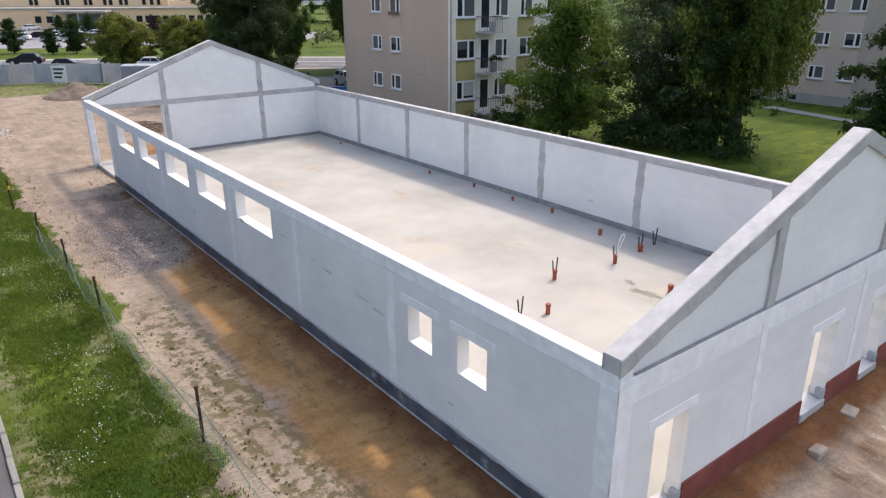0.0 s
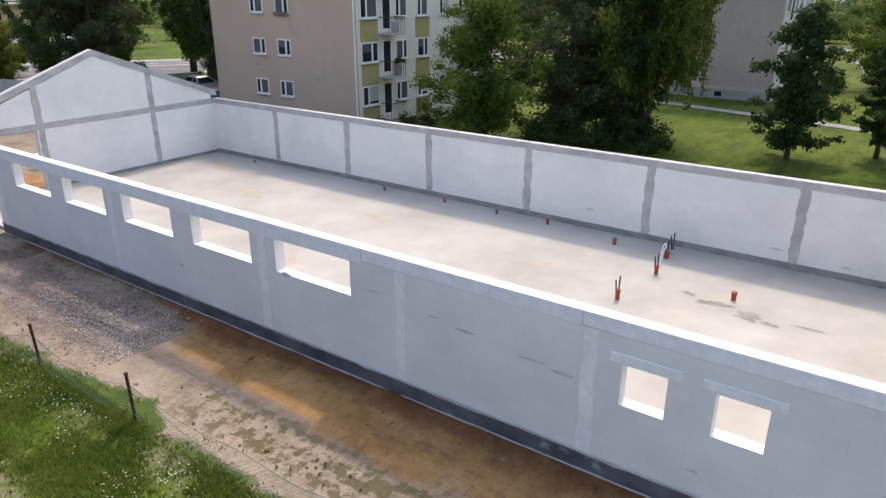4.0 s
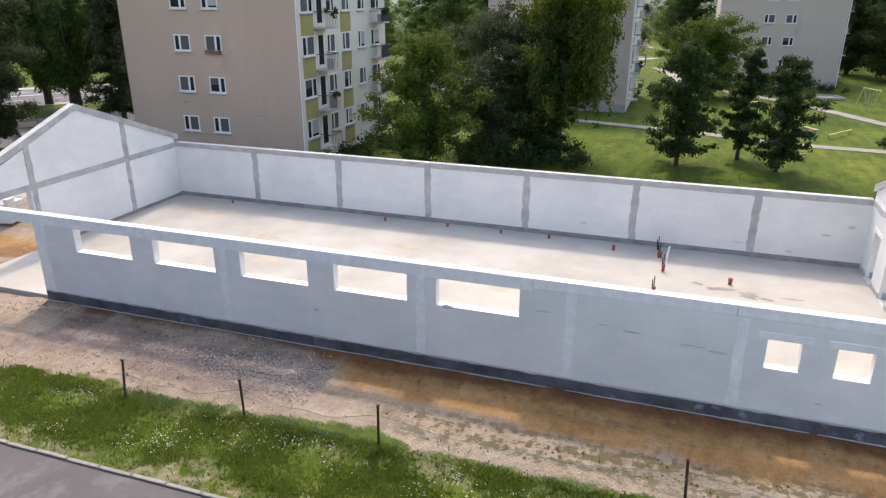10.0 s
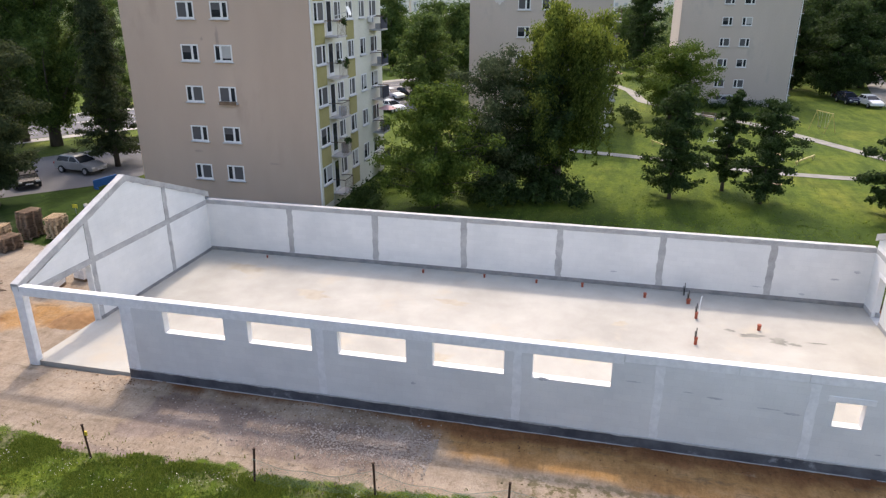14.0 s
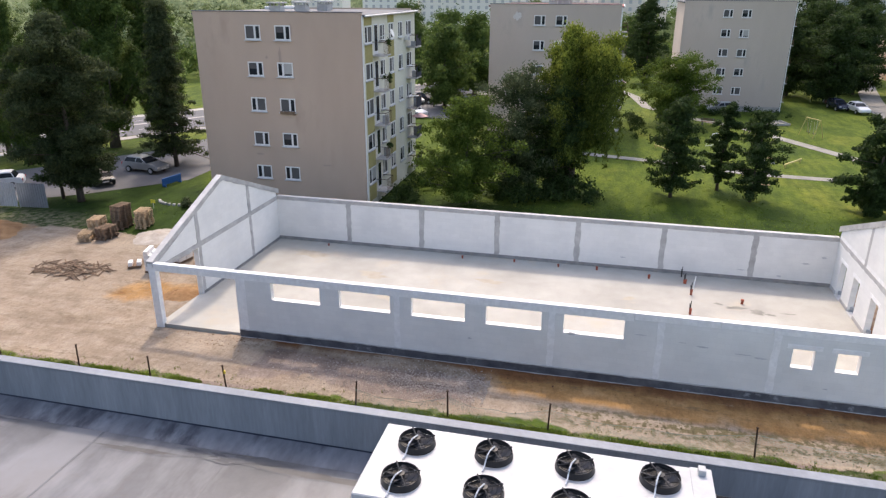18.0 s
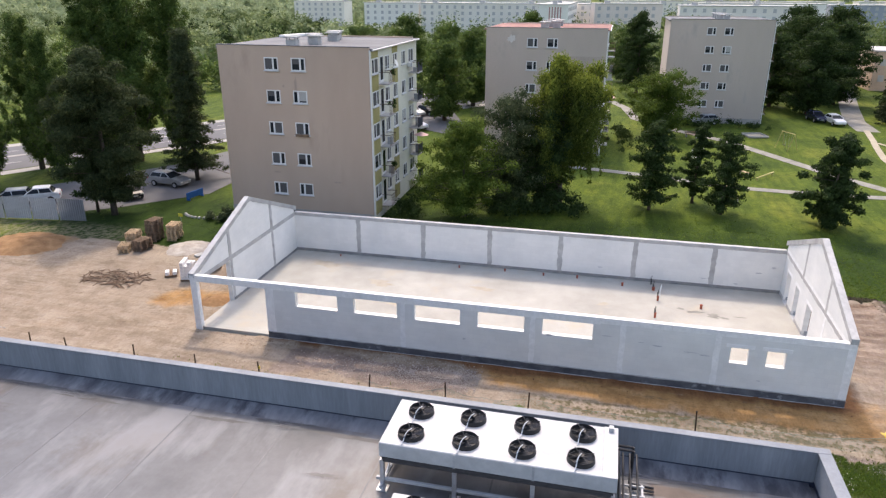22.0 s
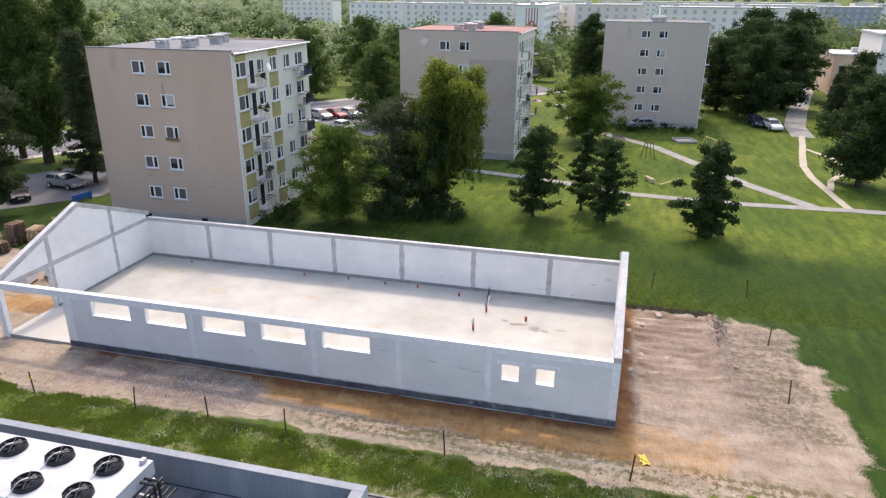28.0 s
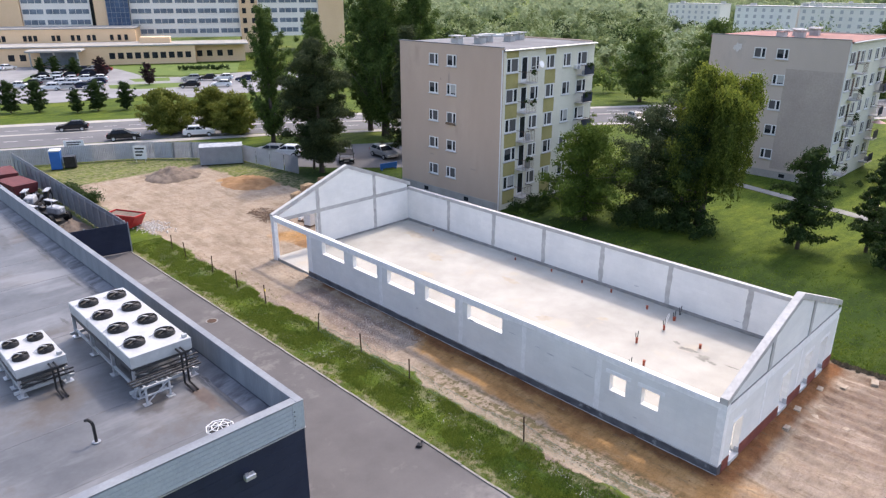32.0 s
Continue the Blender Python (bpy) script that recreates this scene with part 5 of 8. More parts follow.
def cooler(loc, w, l, cols, rows, height, body, name_label):
    """A gas cooler on legs: origin at roof level under its middle; w across x, l along y."""
    c = thing("roof_cooler", loc, name_label, "air cooler")
    z0, z1 = height - body, height
    part("casing", box(-w / 2, w / 2, -l / 2, l / 2, z0 + 0.1, z1, 0.02), M_UNIT, c, "white sheet-metal casing")
    for s in (-1, 1):
        part("coil", box(s * (w / 2) - 0.01, s * (w / 2) + 0.01, -l / 2 + 0.1, l / 2 - 0.1, z0 - 0.02, z0 + 0.1), M_FIN, c)
    part("underside", box(-w / 2 + 0.05, w / 2 - 0.05, -l / 2 + 0.05, l / 2 - 0.05, z0 - 0.02, z0 + 0.096), M_FIN, c)
    part("end_cap", box(-w / 2 - 0.006, w / 2 + 0.006, -l / 2 - 0.012, -l / 2 + 0.34, z0 + 0.14, z1 + 0.008, 0.006), M_UNIT, c)
    part("header_box", box(w / 2 - 0.22, w / 2 - 0.06, -l / 2 + 0.1, -l / 2 + 0.22, z1 + 0.01, z1 + 0.12, 0.008), M_UNIT, c)
    r = min(w / cols, l / rows) * 0.335
    for i in range(cols):
        for j in range(rows):
            fan(c, -w / 2 + w * (i + 0.5) / cols, -l / 2 + 0.15 + (l - 0.15) * (j + 0.5) / rows, z1 + 0.002, r)
    for y in (-l / 2 + 0.06, -l / 6, l / 6, l / 2 - 0.06):
        for s in (-1, 1):
            part("leg", box(s * (w / 2 - 0.06) - 0.05, s * (w / 2 - 0.06) + 0.05, y - 0.05, y + 0.05, 0.03, z0), M_STEEL, c)
            part("foot", box(s * (w / 2 - 0.06) - 0.14, s * (w / 2 - 0.06) + 0.14, y - 0.14, y + 0.14, 0.0, 0.03), M_STEEL, c)
    for y in (-l / 2 + 0.06, l / 2 - 0.06):
        part("brace", rod((-w / 2 + 0.06, y, 0.12), (w / 2 - 0.06, y, z0 - 0.1), 0.025, seg=6), M_STEEL, c)
        part("brace", rod((w / 2 - 0.06, y, 0.12), (-w / 2 + 0.06, y, z0 - 0.1), 0.025, seg=6), M_STEEL, c)
        part("base_beam", box(-w / 2 - 0.15, w / 2 + 0.15, y - 0.04, y + 0.04, 0.14, 0.24, 0.005), M_UNIT, c)
    for s in (-1, 1):
        part("base_beam", box(s * (w / 2 - 0.06) - 0.04, s * (w / 2 - 0.06) + 0.04, -l / 2 - 0.1, l / 2 + 0.1, 0.28, 0.36, 0.005), M_UNIT, c)
    for k, y in enumerate((-l / 6, l / 6)):
        part("seam", box(-w / 2 - 0.012, -w / 2 - 0.001, y - 0.03, y + 0.03, z0 + 0.1, z1 - 0.02), M_FOAM, c)
    for z in (z0 - 0.06, z0 - 0.2):
        part("manifold", rod((-w / 2 + 0.05, -l / 2 - 0.09, z), (w / 2 + 0.12, -l / 2 - 0.09, z), 0.03, seg=8), M_BLACK, c)
    for k in range(2):
        bm = bmesh.new()
        pts = [(w / 2 - 0.4 - k * 0.15, -l / 2 - 0.02, z0 + 0.3), (w / 2 - 0.4 - k * 0.15, -l / 2 - 0.4, z0 + 0.3), (w / 2 - 0.4 - k * 0.15, -l / 2 - 0.4, 0.1), (w / 2 - 0.4 - k * 0.15, -l / 2 - 1.0, 0.06)]
        for a, b in zip(pts, pts[1:]):
            add_rod(bm, a, b, 0.035, seg=6)
        part("pipe", bm, M_BLACK, c)
    return c


cooler((-17.85, 14.17, ROOF_Z), 2.0, 5.75, 2, 4, 1.42, 0.52, "long white roof cooler with eight black fans on steel legs")
rack = thing("pipe_rack", (-18.75, 11.2, ROOF_Z), "white angle-iron pipe rack beside the long cooler", "rack")
for x, y in ((0.0, 0.0), (0.0, -0.55), (0.75, 0.0), (0.75, -0.55)):
    part("post", box(x - 0.03, x + 0.03, y - 0.03, y + 0.03, 0.0, 0.62, 0.004), M_UNIT, rack)
    part("foot", box(x - 0.12, x + 0.12, y - 0.1, y + 0.1, 0.0, 0.03, 0.004), M_STEEL, rack)
for y in (0.0, -0.55):
    for z in (0.3, 0.6):
        part("rail", box(-0.1, 0.85, y - 0.025, y + 0.025, z - 0.025, z + 0.025, 0.003), M_UNIT, rack)
    part("brace", rod((0.0, y, 0.05), (0.75, y, 0.58), 0.022, seg=6), M_UNIT, rack)
for x in (0.0, 0.4, 0.75):
    part("cross_bar", box(x - 0.025, x + 0.025, -0.6, 0.05, 0.61, 0.65, 0.003), M_UNIT, rack)
for k in range(3):
    part("pipe", rod((-0.35, -0.1 - 0.17 * k, 0.70), (1.9, -0.1 - 0.17 * k, 0.70), 0.03, seg=8), M_BLACK, rack)
cooler((-20.75, 15.05, ROOF_Z), 1.5, 2.5, 2, 2, 1.0, 0.42, "small white roof cooler with four black fans on legs")


# ---- street side: kerb, roads, paths ----
kerb = tagged(new("kerb"), "weathered concrete kerb along the service road", "kerb", kind="structure")
stone = None
for k in range(76):
    y = -31.0 + k
    if stone is None:
        bm = box(-0.06, 0.06, 0.01, 0.99, -0.1, 0.075, 0.015)
        stone = part("kerb_stone", bm, M_KERB, kerb, loc=(-7.28, y, 0))
    else:
        twin(stone, (-7.28 + RNG.uniform(-0.012, 0.012), y, RNG.uniform(-0.012, 0.006)), RNG.uniform(-0.4, 0.4))
NEAR = [(-89.77, 133.35), (-40.27, 110.43), (-4.37, 93.35), (11.79, 86.03), (28.75, 77.1), (46.1, 65.3), (72.67, 46.8), (114.92, 14.04)]
FAR = [(-83.27, 149.01), (-33.96, 126.01), (-0.26, 109.26), (18.03, 100.43), (38.09, 86.85), (55.73, 73.09), (84.53, 54.48), (126.65, 24.38)]


def strip(name, a, b, z, mat, label):
    n = len(a)
    verts = [(x, y, z) for x, y in a] + [(x, y, z) for x, y in b]
    return tagged(link_mesh(name, verts, [(i, i + 1, n + i + 1, n + i) for i in range(n - 1)], mat), label, "road", kind="structure")


def lerp2(a, b, f):
    return [(p[0] + (q[0] - p[0]) * f, p[1] + (q[1] - p[1]) * f) for p, q in zip(a, b)]


M_LOT = mottled("pale_car_park", (0.19, 0.192, 0.198), (0.27, 0.27, 0.272), 0.2, 12, 0.92, 0.1)
strip("street", NEAR, FAR, 0.012, M_STREET, "wide grey asphalt street with white markings")
strip("pavement", lerp2(NEAR, FAR, 1.0), lerp2(NEAR, FAR, 1.14), 0.03, M_PAVE, "pale paved footway along the street")
strip("pavement", lerp2(NEAR, FAR, -0.16), lerp2(NEAR, FAR, -0.03), 0.03, M_PAVE, "pale paved footway along the street")
strip("verge_strip", lerp2(NEAR, FAR, 0.52), lerp2(NEAR, FAR, 0.58), 0.05, M_PAVE, "pale median kerb of the street")
for f in (0.27, 0.78):
    a, b = lerp2(NEAR, FAR, f - 0.004), lerp2(NEAR, FAR, f + 0.004)
    verts, faces = [], []
    for i in range(1, len(a) - 1):
        for q in range(6):
            p0, p1 = q / 6, q / 6 + 0.09
            k = len(verts)
            for s, w in ((a, p0), (a, p1), (b, p1), (b, p0)):
                verts.append((s[i][0] + (s[i + 1][0] - s[i][0]) * w, s[i][1] + (s[i + 1][1] - s[i][1]) * w, 0.018))
            faces.append((k, k + 1, k + 2, k + 3))
    tagged(link_mesh("lane_marking", verts, faces, M_MARK), "dashed white lane marking on the street", "marking", kind="structure")
sheet("car_park", [(16.84, 59.74), (19.95, 55.7), (26.05, 50), (34.73, 49.87), (47.78, 52.2), (43.44, 58.19), (35.8, 60.28), (29.12, 64.72), (23.01, 69.17), (17.55, 69.97)], 0.016, M_STREET, "grey asphalt car park beside the flats", "car park")
sheet("car_park", [(-10.0, 146.0), (-8.0, 200.0), (22.0, 206.0), (38.6, 192.9), (43.0, 182.8), (40.4, 156.3), (47.4, 151.2), (64.9, 150.8), (75.0, 142.0), (52.0, 116.0), (33.6, 119.4), (29.0, 127.5), (12.8, 129.7)], 0.016, M_LOT, "large grey car park before the clinic", "car park")
sheet("car_park", [(61.02, 34.72), (67.34, 32.91), (85.6, 39.84), (78.63, 50.4), (70.49, 48.66)], 0.016, M_STREET, "grey car park between the blocks", "car park")
M_ISLAND = mottled("island_grass", (0.075, 0.125, 0.022), (0.12, 0.17, 0.035), 0.3, 6, 0.95, 0.2)
for pts in ([(28.6, 148.2), (42.2, 141.6), (38.7, 134.7), (31.1, 137.1), (26.9, 142.4)], [(16.1, 166.8), (23.1, 180.9), (29.3, 181.5), (23.8, 166.4), (18.6, 164.4)], [(36.0, 156.1), (44.0, 152.8), (41.5, 146.5), (35.0, 149.9)]):
    sheet("lawn_island", pts, 0.03, M_ISLAND, "grass island in the car park", "lawn")
sheet("lawn_island", [(41.9, 187.4), (72.6, 172.0), (61.2, 152.6), (47.4, 154.3), (41.1, 161.9), (42.0, 176.4)], 0.03, M_ISLAND, "mown grass before the clinic", "lawn")
band("path", [(47.66, 23.01), (46.08, 16.6), (43.69, 6.68), (41.11, 0.24), (40.58, -5.5), (40.35, -11.37), (40.84, -20.69), (40.77, -34.52)], 1.3, 0.014, M_OLDPAVE, "narrow pale paved path across the lawn")
band("path", [(97.16, 12.32), (90.34, 9.87), (79.64, 8.39), (71.09, 2.63), (64.95, -3.22), (56.79, -7.65), (47.67, -12.62), (41.06, -17.36)], 1.5, 0.017, M_OLDPAVE, "narrow pale paved path across the lawn")
M_TRACK = mottled("trodden_sand", (0.33, 0.29, 0.22), (0.43, 0.385, 0.30), 0.8, 9, 0.95, 0.2)
band("trodden_track", [(77.98, -23.69), (70.37, -22.29), (65.6, -21.29), (58.48, -20), (53.34, -19.73), (46.23, -20.12), (41.26, -20.48)], 0.8, 0.013, M_TRACK, "trodden sandy track in the grass")
band("trodden_track", [(68.76, -22.31), (64.01, -24.24), (57.36, -24.3), (52.13, -21.42), (47.84, -20.41)], 0.65, 0.011, M_TRACK, "trodden sandy track in the grass")
band("lane", [(76.91, -23.7), (85.59, -24.25), (98.8, -27.16), (113.23, -30.66), (140.7, -37.59)], 3.0, 0.010, M_OLDPAVE, "pale lane between dark trees", "road")


# ---- cars ----
def car_thing(paint, label, estate=False):
    """A parked car: origin on the ground under its middle, its nose along +y."""
    c = thing("car", (0, 0, 0), label, "car")
    prof = [(-2.1, 0.32), (-2.14, 0.75), (-2.0, 0.95), (-1.2, 1.0), (0.75, 0.98), (1.75, 0.82), (2.1, 0.66), (2.12, 0.34)]

    def loft(profile, w_low, w_high, taper):
        bm = bmesh.new()
        n = len(profile)
        zs = [z for _, z in profile]
        lo, hi = min(zs), max(zs)
        rows = []
        for s in (-1, 1):
            rows.append([bm.verts.new((s * (w_low + (w_high - w_low) * (z - lo) / (hi - lo)) * (1 - taper * (abs(y) / 2.2) ** 4), y, z)) for y, z in profile])
        bm.faces.new(rows[0])
        bm.faces.new(rows[1][::-1])
        for i in range(n):
            bm.faces.new((rows[0][i], rows[0][(i + 1) % n], rows[1][(i + 1) % n], rows[1][i]))
        bmesh.ops.recalc_face_normals(bm, faces=bm.faces)
        bmesh.ops.bevel(bm, geom=list(bm.edges), offset=0.05, segments=2, affect="EDGES")
        return bm

    part("body", loft(prof, 0.88, 0.84, 0.12), paint, c, smooth=False)
    back = -2.0 if estate else -1.75
    part("glasshouse", loft([(back + 0.05, 0.97), (back + 0.35, 1.36), (0.15, 1.38), (0.95, 0.97)], 0.80, 0.62, 0.05), M_CARGLASS, c)
    part("roof_panel", loft([(back + 0.38, 1.35), (back + 0.45, 1.45), (0.05, 1.46), (0.2, 1.36)], 0.64, 0.58, 0.02), paint, c)
    for s in (-1, 1):
        for y0, y1 in ((back + 0.2, back + 0.42), (-0.45, -0.36), (0.78, 0.12)):
            part("pillar", rod((s * 0.79, y0, 0.98), (s * 0.63, y1, 1.37), 0.035, seg=5), paint, c)
        part("headlight", box(s * 0.62 - 0.16, s * 0.62 + 0.16, 2.04, 2.11, 0.56, 0.7, 0.02), M_WHITEP, c)
        part("tail_light", box(s * 0.7 - 0.1, s * 0.7 + 0.1, -2.16, -2.1, 0.68, 0.86, 0.015), M_RED, c)
        part("mirror", box(s * 0.92 - 0.07, s * 0.92 + 0.07, 0.55, 0.67, 0.98, 1.1, 0.02), paint, c)
        for y in (-1.3, 1.32):
            w = part("wheel", rod((s * 0.72, y, 0.31), (s * 0.9, y, 0.31), 0.31, seg=16), M_RUBBER, c)
            part("rim", rod((s * 0.88, y, 0.31), (s * 0.91, y, 0.31), 0.2, seg=12), M_STEEL, w)
    part("number_plate", box(-0.26, 0.26, 2.1, 2.14, 0.42, 0.52), M_WHITEP, c)
    return c


P_SILVER = mottled("silver_paint", (0.40, 0.41, 0.42), (0.48, 0.49, 0.50), 2, 30, 0.3, 0.0, 0.6)
P_WHITE = plain("white_paint", (0.76, 0.77, 0.78), 0.3)
P_BLACK = mottled("black_paint", (0.010, 0.011, 0.013), (0.018, 0.019, 0.022), 2, 30, 0.25, 0.0)
P_BLUE = mottled("dark_blue_paint", (0.015, 0.022, 0.05), (0.025, 0.035, 0.07), 2, 30, 0.25, 0.0)
P_RED = mottled("dark_red_paint", (0.22, 0.02, 0.02), (0.3, 0.03, 0.03), 2, 30, 0.3, 0.0)
CARS = {"silver": (P_SILVER, True), "white": (P_WHITE, False), "black": (P_BLACK, False), "blue": (P_BLUE, True), "red": (P_RED, False)}
protos = {}


def park(colour, x, y, rz, where):
    if colour not in protos:
        protos[colour] = car_thing(CARS[colour][0], "%s car %s" % ("dark blue estate" if colour == "blue" else colour + (" estate" if colour == "silver" else " saloon"), where), CARS[colour][1])
        o = protos[colour]
        o.location, o.rotation_euler = (x, y, 0.02), (0, 0, radians(rz))
    else:
        o = copy_thing(protos[colour], pose(x, y, 0.02, 0, 0, rz))
        o["label"] = "%s car %s" % ("dark blue estate" if colour == "blue" else colour + (" estate" if colour == "silver" else " saloon"), where)
    return o


park("silver", 27.96, 55.63, 172, "parked on the lot beside the flats")
park("black", 23.41, 57.1, 143, "parked on the lot beside the flats")
park("white", 19.59, 64.28, 35, "parked behind the sheet-metal fence")
park("silver", 18.35, 66.11, 35, "parked behind the sheet-metal fence")
park("black", 6.21, 99.81, 65, "standing on the far lane of the street")
park("black", 9.05, 88.1, -115, "standing on the near lane of the street")
park("white", 17.67, 83.65, -117, "standing on the street behind shrubs")
park("white", 82.13, -20.51, 100, "parked at the end of the lane")
park("blue", 84.71, -18.6, 100, "parked at the end of the lane")
for k, (c, x, y) in enumerate((("red", 73.01, 44.86), ("white", 74.18, 42.85), ("black", 75.35, 40.82), ("silver", 71.84, 46.87), ("white", 63.63, 39.6))):
    park(c, x, y, 150, "parked between the blocks of flats")
park("silver", 77.59, -1.41, 20, "parked at the foot of the third block")
rc = random.Random(5)
for a, b, n in (((13.1, 155.8), (19.4, 158.8), 3), ((17.3, 148.1), (24.4, 144.2), 4), ((20.6, 154.4), (29.4, 149.6), 5), ((19.6, 163.0), (29.6, 157.0), 5), ((21.8, 170.2), (31.6, 164.4), 5), ((29.2, 171.6), (36.4, 167.4), 4), ((30.7, 180.2), (37.6, 176.0), 4), ((-4.0, 160.0), (8.0, 153.6), 5), ((44.9, 143.2), (50.8, 139.4), 3), ((39.5, 132.6), (45.0, 129.4), 2), ((53.0, 134.0), (58.6, 130.8), 3)):
    for k in range(n):
        if rc.random() < 0.15:
            continue
        f = k / (n - 1)
        park(rc.choice(["silver", "white", "black", "blue", "red", "white", "black"]), a[0] + (b[0] - a[0]) * f, a[1] + (b[1] - a[1]) * f, 60 + rc.uniform(-4, 4), "parked on the clinic car park")
park("white", 21.4, 196.1, -60, "standing before the clinic")

# ---- the clinic beyond the street ----
# panes lightened to grey-blue: reflected sky is put into the colour
M_CLINICGLASS = mottled("clinic_window", (0.10, 0.13, 0.17), (0.22, 0.26, 0.31), 0.35, 3, 0.2, 0.0, 0, 0.4)
clinic = thing("clinic_building", (17.6, 205.1, 0.0), "large ochre clinic with white window bands", "building", rz=-27.0)


def banded(x0, x1, y0, y1, z0, z1, storeys, wall, bays, glass=M_GLASS):
    part("wall", box(x0, x1, y0, y1, z0, z1), wall, clinic)
    h = (z1 - z0) / storeys
    w = (x1 - x0) / bays
    for s in range(storeys):
        for b in range(bays):
            for q in range(3):
                u0, u1 = x0 + b * w + 0.3 + (w - 0.6) * q / 3, x0 + b * w + 0.3 + (w - 0.6) * (q + 1) / 3 - 0.14
                part("window", box(u0, u1, y0 - 0.08, y0 - 0.02, z0 + s * h + h * 0.40, z0 + s * h + h * 0.84), glass, clinic)


part("wall", box(-30, 52.6, 0, 14, 0, 4.7), M_SAND, clinic, "ochre rendered wall")
part("wall", box(52.6, 66, 2.5, 14, 0, 4.7), M_SAND, clinic, "ochre rendered wall")
part("roof", box(-30.4, 67.0, -0.4, 14.2, 4.7, 5.05), M_PAVE, clinic)
for x in (6.5, 9.2, *(30.6 + 2.15 * k for k in range(10)), 52.9, 55.6, 58.4, 61.2):
    y = 2.5 if x > 52.6 else 0.0
    part("window", box(x, x + 1.45, y - 0.06, y - 0.01, 1.5, 3.1), M_GLASS, clinic)
part("canopy", box(12, 25, -7, -0.4, 4.0, 4.5, 0.1), M_PAVE, clinic)
for x in (13, 18.5, 24):
    part("canopy_post", rod((x, -6.5, 0), (x, -6.5, 4.0), 0.2), M_PAVE, clinic)
part("entrance", box(14, 23, -0.12, -0.02, 0.1, 3.6), M_CLINICGLASS, clinic)
part("wall", box(-30, 36.4, 14.5, 30, 0, 8.6), M_SAND, clinic, "ochre rendered wall")
part("roof", box(-30.2, 36.7, 14.3, 30, 8.6, 8.85), M_PAVE, clinic)
part("roof_house", box(38, 46, 6, 12, 5.05, 6.6), M_SAND, clinic)
for x in (1.0, 2.3, 7.5, 8.8, 10.1, 14.6, 15.9, 19.5, 21.0, 23.6, 25.0, 29.6, 31.6, 33.4):
    part("window", box(x, x + 0.9, 14.42, 14.49, 5.5, 7.0), M_GLASS, clinic)
part("stair_tower", box(-6.0, 4.6, 30, 46, 0, 34), M_SAND, clinic)
banded(-30, -6.2, 31, 46, 5.0, 32.0, 9, M_PALEWALL, 4, M_CLINICGLASS)
banded(4.7, 23.2, 31, 46, 5.0, 32.0, 9, M_PALEWALL, 3, M_CLINICGLASS)
part("recess", box(23.2, 24.4, 31.5, 46, 0, 33), M_GLASS, clinic)
part("stair_tower", box(24.4, 27.8, 30, 46, 0, 34), M_SAND, clinic)
part("glass_tower", box(27.8, 34.1, 29.6, 46, 0, 33), M_BLUEGLASS, clinic, "dark blue glass stair tower")
for k in range(6):
    part("mullion", box(27.8 + k * 1.25, 27.86 + k * 1.25, 29.52, 29.6, 6, 33), M_FOAM, clinic)
for k in range(17):
    part("transom", box(27.8, 34.1, 29.5, 29.6, 8 + k * 1.5, 8.06 + k * 1.5), M_FOAM, clinic)
banded(34.2, 66.4, 31, 46, 5.0, 32.0, 9, M_PALEWALL, 5, M_CLINICGLASS)
part("stair_tower", box(66.4, 72.0, 30, 46, 0, 34), M_SAND, clinic)
for k in range(8):
    for x in (67.2, 70.0):
        part("window", box(x, x + 1.2, 29.92, 29.99, 6 + k * 3, 7.6 + k * 3), M_GLASS, clinic)
banded(72.1, 91.4, 31, 46, 5.0, 32.0, 9, M_PALEWALL, 3, M_CLINICGLASS)
part("stair_tower", box(91.4, 99.6, 30, 46, 0, 34), M_SAND, clinic)


# ---- far slab blocks ----
def slab_block(x, y, rz, length, height, storeys, mat, label, depth=11.0):
    """A far long block; its face looks along -y of its own turn."""
    b = thing("slab_block", (x, y, 0), label, "building", rz=rz)
    part("wall", box(0, length, 0, depth, 0, height), mat, b)
    part("roof", box(-0.2, length + 0.2, -0.2, depth + 0.2, height, height + 0.3), M_CONC_LIGHT, b)
    n = int(length / 3.2)
    h = (height - 1.4) / storeys
    pane = None
    for s in range(storeys):
        z = 1.8 + s * h
        if x < 350:
            for k in range(n):
                if pane is None:
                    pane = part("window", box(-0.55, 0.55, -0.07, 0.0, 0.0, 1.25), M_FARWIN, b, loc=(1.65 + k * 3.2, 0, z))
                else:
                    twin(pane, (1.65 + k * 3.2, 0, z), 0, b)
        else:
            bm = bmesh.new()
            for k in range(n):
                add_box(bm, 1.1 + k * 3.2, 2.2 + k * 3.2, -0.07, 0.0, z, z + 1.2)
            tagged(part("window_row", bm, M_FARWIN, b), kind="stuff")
    for k in range(max(2, n // 7)):
        part("chimney", box(4 + k * 20, 6 + k * 20, 4, 5.5, height + 0.3, height + 1.2), M_CONC_LIGHT, b)
    return b


